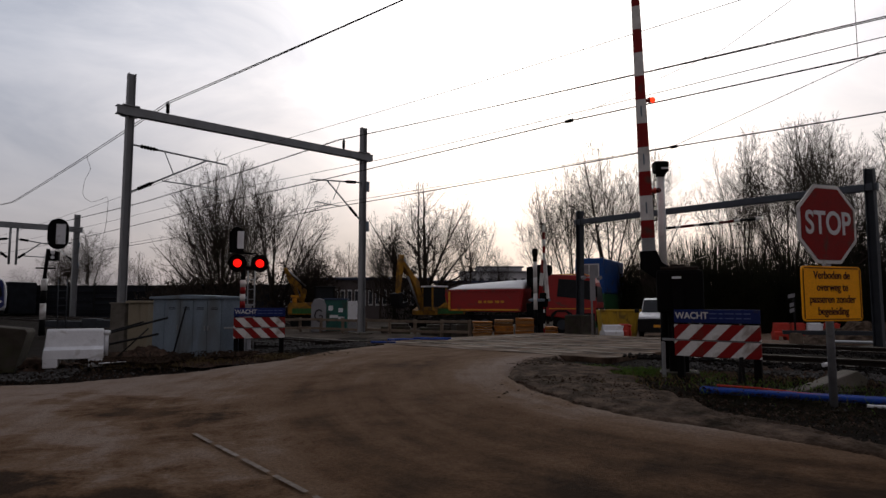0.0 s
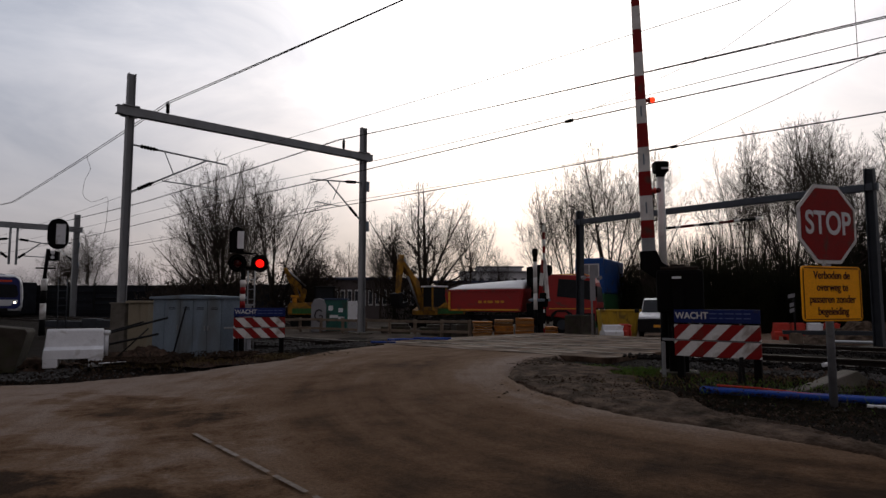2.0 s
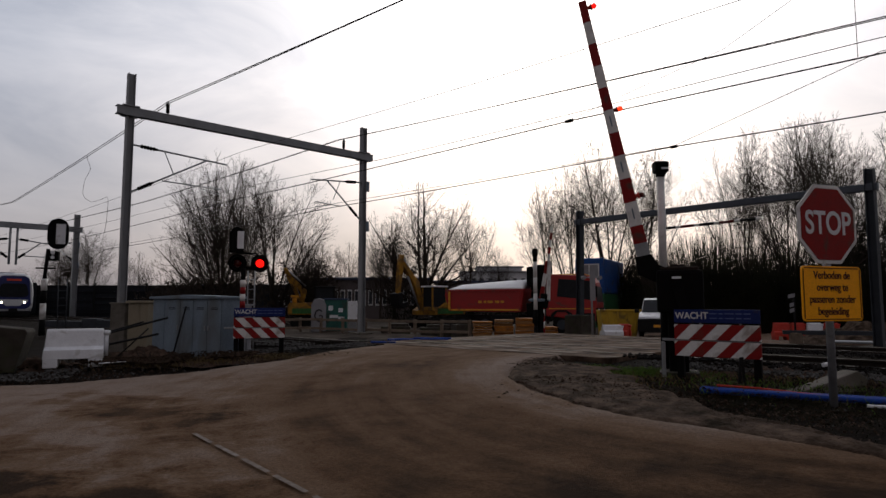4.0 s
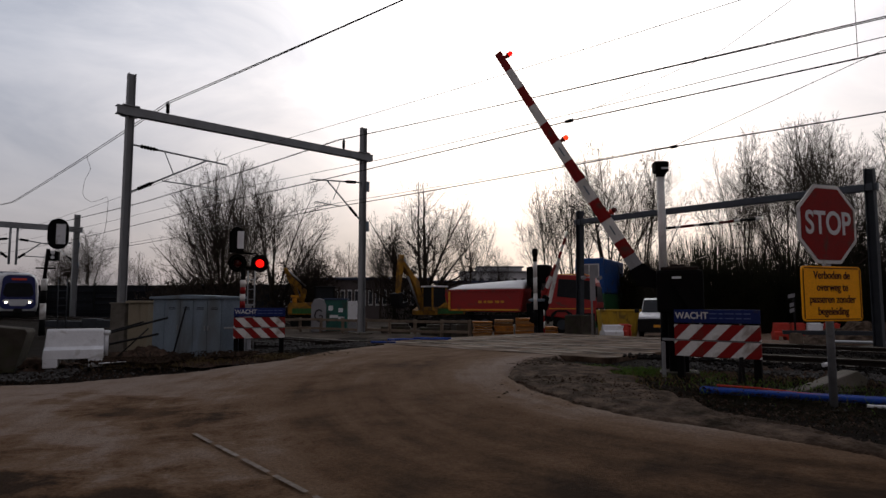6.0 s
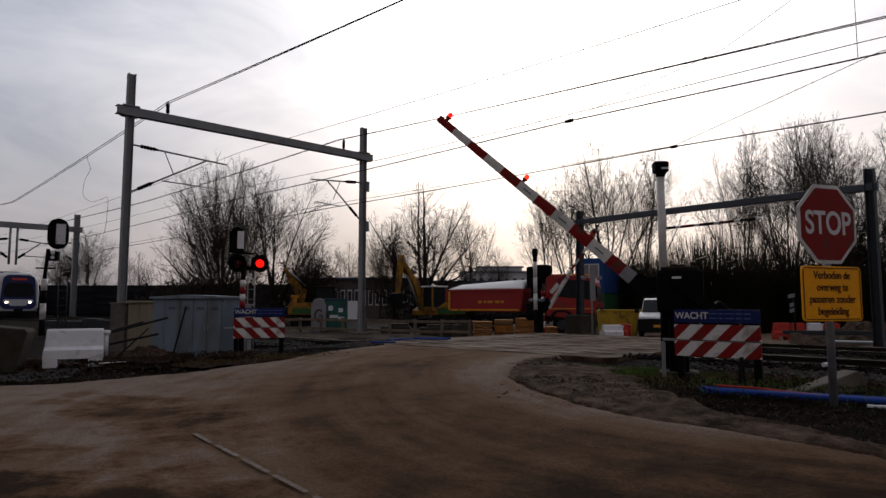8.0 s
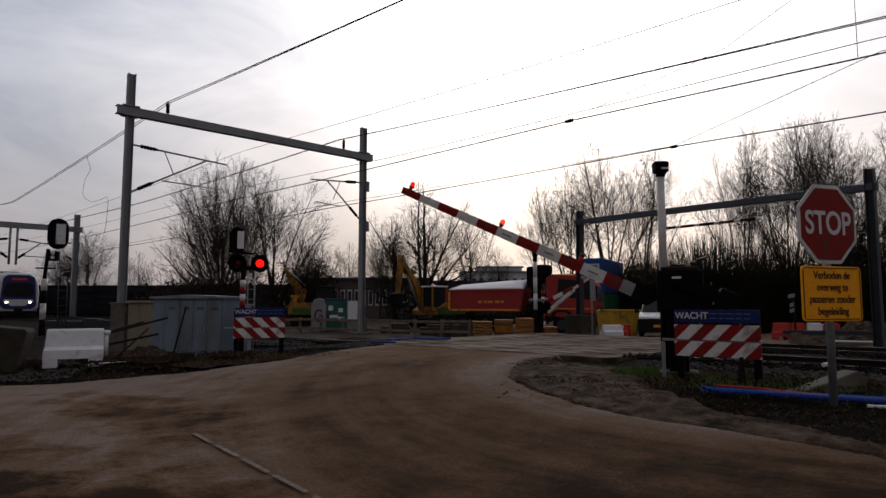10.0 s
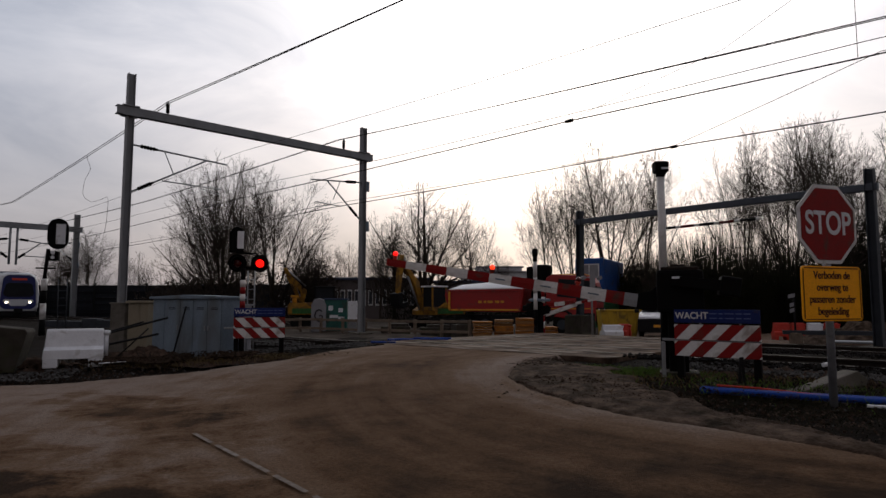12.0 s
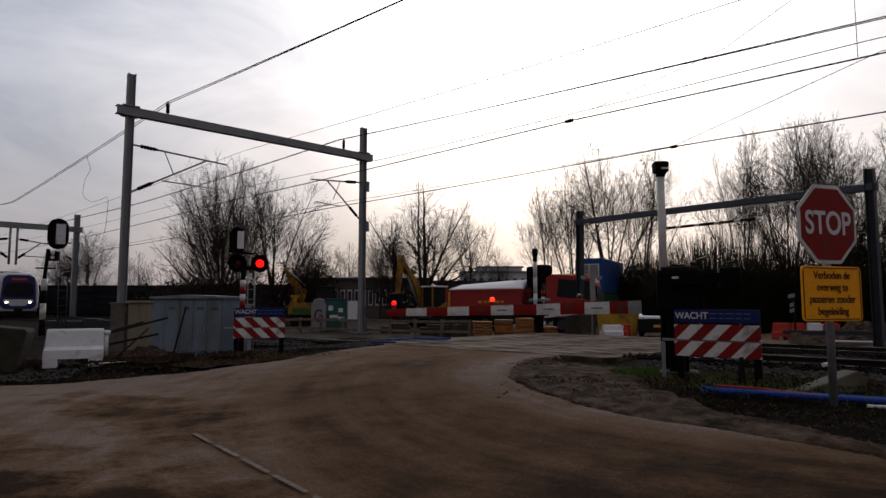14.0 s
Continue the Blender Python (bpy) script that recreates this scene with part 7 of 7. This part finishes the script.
# ---- grass and weeds ----
def blades(name, spots, mt, label, h=0.12, seed=7):
    rnd = random.Random(seed)
    verts, faces = [], []
    for cx, cy, rx, ry, count in spots:
        for _ in range(count):
            x, y = cx + rnd.gauss(0, rx), cy + rnd.gauss(0, ry)
            z = rough_level(x, y) + 0.03
            a, hh = rnd.uniform(0, 6.283), h * rnd.uniform(0.4, 1.3)
            dx, dy = math.cos(a), math.sin(a)
            base = len(verts)
            verts += [(x - dy * 0.006, y + dx * 0.006, z), (x + dy * 0.006, y - dx * 0.006, z), (x + dx * hh * 0.25, y + dy * hh * 0.25, z + hh * 0.6), (x + dx * hh * 0.7, y + dy * hh * 0.7, z + hh)]
            faces += [(base, base + 1, base + 2), (base, base + 2, base + 3)]
    me = bpy.data.meshes.new(name)
    me.from_pydata(verts, [], faces)
    me.materials.append(mt)
    return tagged(new(name, me), label, "grass", kind="stuff")


blades("grass", [(2.45, 9.6, 0.42, 0.22, 2600), (3.6, 7.9, 0.5, 0.3, 350), (2.75, 9.35, 0.35, 0.22, 1500), (3.3, 9.0, 0.4, 0.2, 500), (2.3, 9.9, 0.25, 0.15, 400), (4.6, 7.6, 0.6, 0.3, 300), (5.2, 6.6, 0.6, 0.4, 300)], M_GRASS, "short green grass on the verge", 0.055)
blades("low_weeds", [(3.4, 6.7, 0.7, 0.5, 2600), (4.6, 5.9, 0.8, 0.5, 3000), (4.3, 8.0, 0.7, 0.5, 2200), (2.4, 8.3, 0.4, 0.6, 1200), (2.9, 6.3, 0.4, 0.3, 200)], M_WEED, "low dark weeds trodden into the earth", 0.035, 21)
blades("dry_grass", [(-4.3, 12.55, 0.35, 0.1, 700), (-4.7, 12.2, 0.5, 0.15, 900), (-3.6, 12.45, 0.45, 0.12, 1200), (-6.0, 12.2, 0.6, 0.3, 400), (3.0, 8.6, 0.6, 0.4, 160), (4.6, 8.1, 0.7, 0.4, 160), (2.2, 8.0, 0.4, 0.5, 80)], M_DRYGRASS, "dry brown grass and weeds on the verge", 0.08, 9)


def litter(name, spots, label, seed=3):
    """Small flat scraps of leaf and bark lying on the ground."""
    rnd = random.Random(seed)
    verts, faces = [], []
    for cx, cy, rx, ry, count, lift in spots:
        for _ in range(count):
            x, y = cx + rnd.gauss(0, rx), cy + rnd.gauss(0, ry)
            z = rough_level(x, y) + lift + rnd.uniform(0, 0.02)
            a, s = rnd.uniform(0, 6.283), rnd.uniform(0.012, 0.038)
            c, d = math.cos(a) * s, math.sin(a) * s
            base = len(verts)
            verts += [(x - c, y - d, z), (x + d * 0.5, y - c * 0.5, z + rnd.uniform(0, 0.02)), (x + c, y + d, z + 0.004), (x - d * 0.5, y + c * 0.5, z + rnd.uniform(0, 0.02))]
            faces.append((base, base + 1, base + 2, base + 3))
    me = bpy.data.meshes.new(name)
    me.from_pydata(verts, [], faces)
    me.materials.append(M_LITTER)
    return tagged(new(name, me), label, "leaf litter", kind="stuff")


litter("leaf_litter", [(2.5, 7.7, 0.7, 0.8, 900, 0.04), (3.6, 6.2, 0.8, 0.4, 600, 0.03), (1.9, 9.1, 0.5, 0.6, 600, 0.05), (4.4, 7.9, 0.7, 0.3, 400, 0.04), (-5.4, 12.2, 0.9, 0.35, 1100, 0.16),
                       (-7.4, 11.0, 0.9, 0.5, 800, 0.04), (-3.3, 12.5, 0.5, 0.25, 500, 0.08)], "brown leaf litter and scraps strewn over the verge")
rubble("pebbles", [(2.4, 7.5, 1.1, 40), (3.8, 6.2, 1.0, 20), (1.8, 9.2, 0.7, 120), (2.6, 9.9, 0.6, 120), (-6.2, 11.2, 1.2, 220), (-4.0, 11.3, 0.8, 80)], 0.013, M_STONE, "pale pebbles scattered along the road edge").location.z = 0.05


# ---- everything that moves ----
def swing(low_high, pivot):
    return [(t, pose(0, 0, pivot, 0, -a, 0)) for t, a in low_high]


PERIOD = 0.655


def blink_rows(at, lit, on, off):
    """Half turns of a lens between its lit and its dark side, each within a tenth of a second; on and off: when it first lights and goes out after 1 s."""
    steps = []
    for first in (on, off):
        t = first - 2 * PERIOD
        while t < 13.99:
            if t > -0.01:
                steps.append(max(0.1, math.ceil(t * 10) / 10))
            t += PERIOD
    turn = 0 if lit else 180
    rows = [(0.0, pose(*at, 0, 0, turn))]
    for t in sorted(steps):
        for k in range(4):
            rows.append((t - 0.1 + k / 30, pose(*at, 0, 0, turn + 60 * k)))
        turn += 180
    rows.append((14.0, pose(*at, 0, 0, turn)))
    return rows


def motions():
    boom_angles = [(0, 88.6), (2.8, 88.5), (3.0, 88.0), (3.2, 86.6), (3.7, 81.6), (4.3, 75.6), (5.3, 66.1), (5.5, 64.2), (6, 59.6), (6.5, 54.6), (7, 50.0), (7.5, 45.8),
                   (8, 41.8), (8.2, 40.3), (9, 33.4), (10.3, 22.6), (10.5, 21.1), (11, 17.1), (11.5, 13.0), (12, 9.3), (12.5, 5.5), (13, 1.7), (13.3, -0.2), (13.5, -1.0),
                   (13.75, -1.4), (14, -1.4)]
    walk(boom, swing(boom_angles, PIVOT))
    far_angles = [(0, 89), (3.0, 89), (3.3, 87), (5.3, 73), (6.5, 62), (7.5, 52), (8.2, 44), (10.5, 23), (11.5, 14), (12.5, 5), (13.2, 0), (14, 0)]
    walk(far_boom, swing(far_angles, FAR_PIVOT))
    train_path = [(0, 64.7), (0.5, 63.7), (1, 62.35), (1.5, 60.7), (2, 59.4), (2.5, 58.5), (3, 57.7), (3.2, 57.4), (5.3, 55.3), (5.5, 55.15), (6, 55.0), (6.5, 54.9), (14, 54.9)]
    walk(train, [(t, pose(*on_track(s, NEAR_TRACK, RAIL_TOP), 0, 0, TRACK_TURN + 180)) for t, s in train_path])
    for lens, lit, on, off in ((lenses[1], True, 1.24, 1.042), (lenses[2], False, 1.003, 1.24), (flash_lenses[0], True, 1.003, 1.303), (flash_lenses[1], True, 1.24, 1.042)):
        walk(lens, blink_rows(lens.matrix_basis.translation, lit, on, off))


motions()
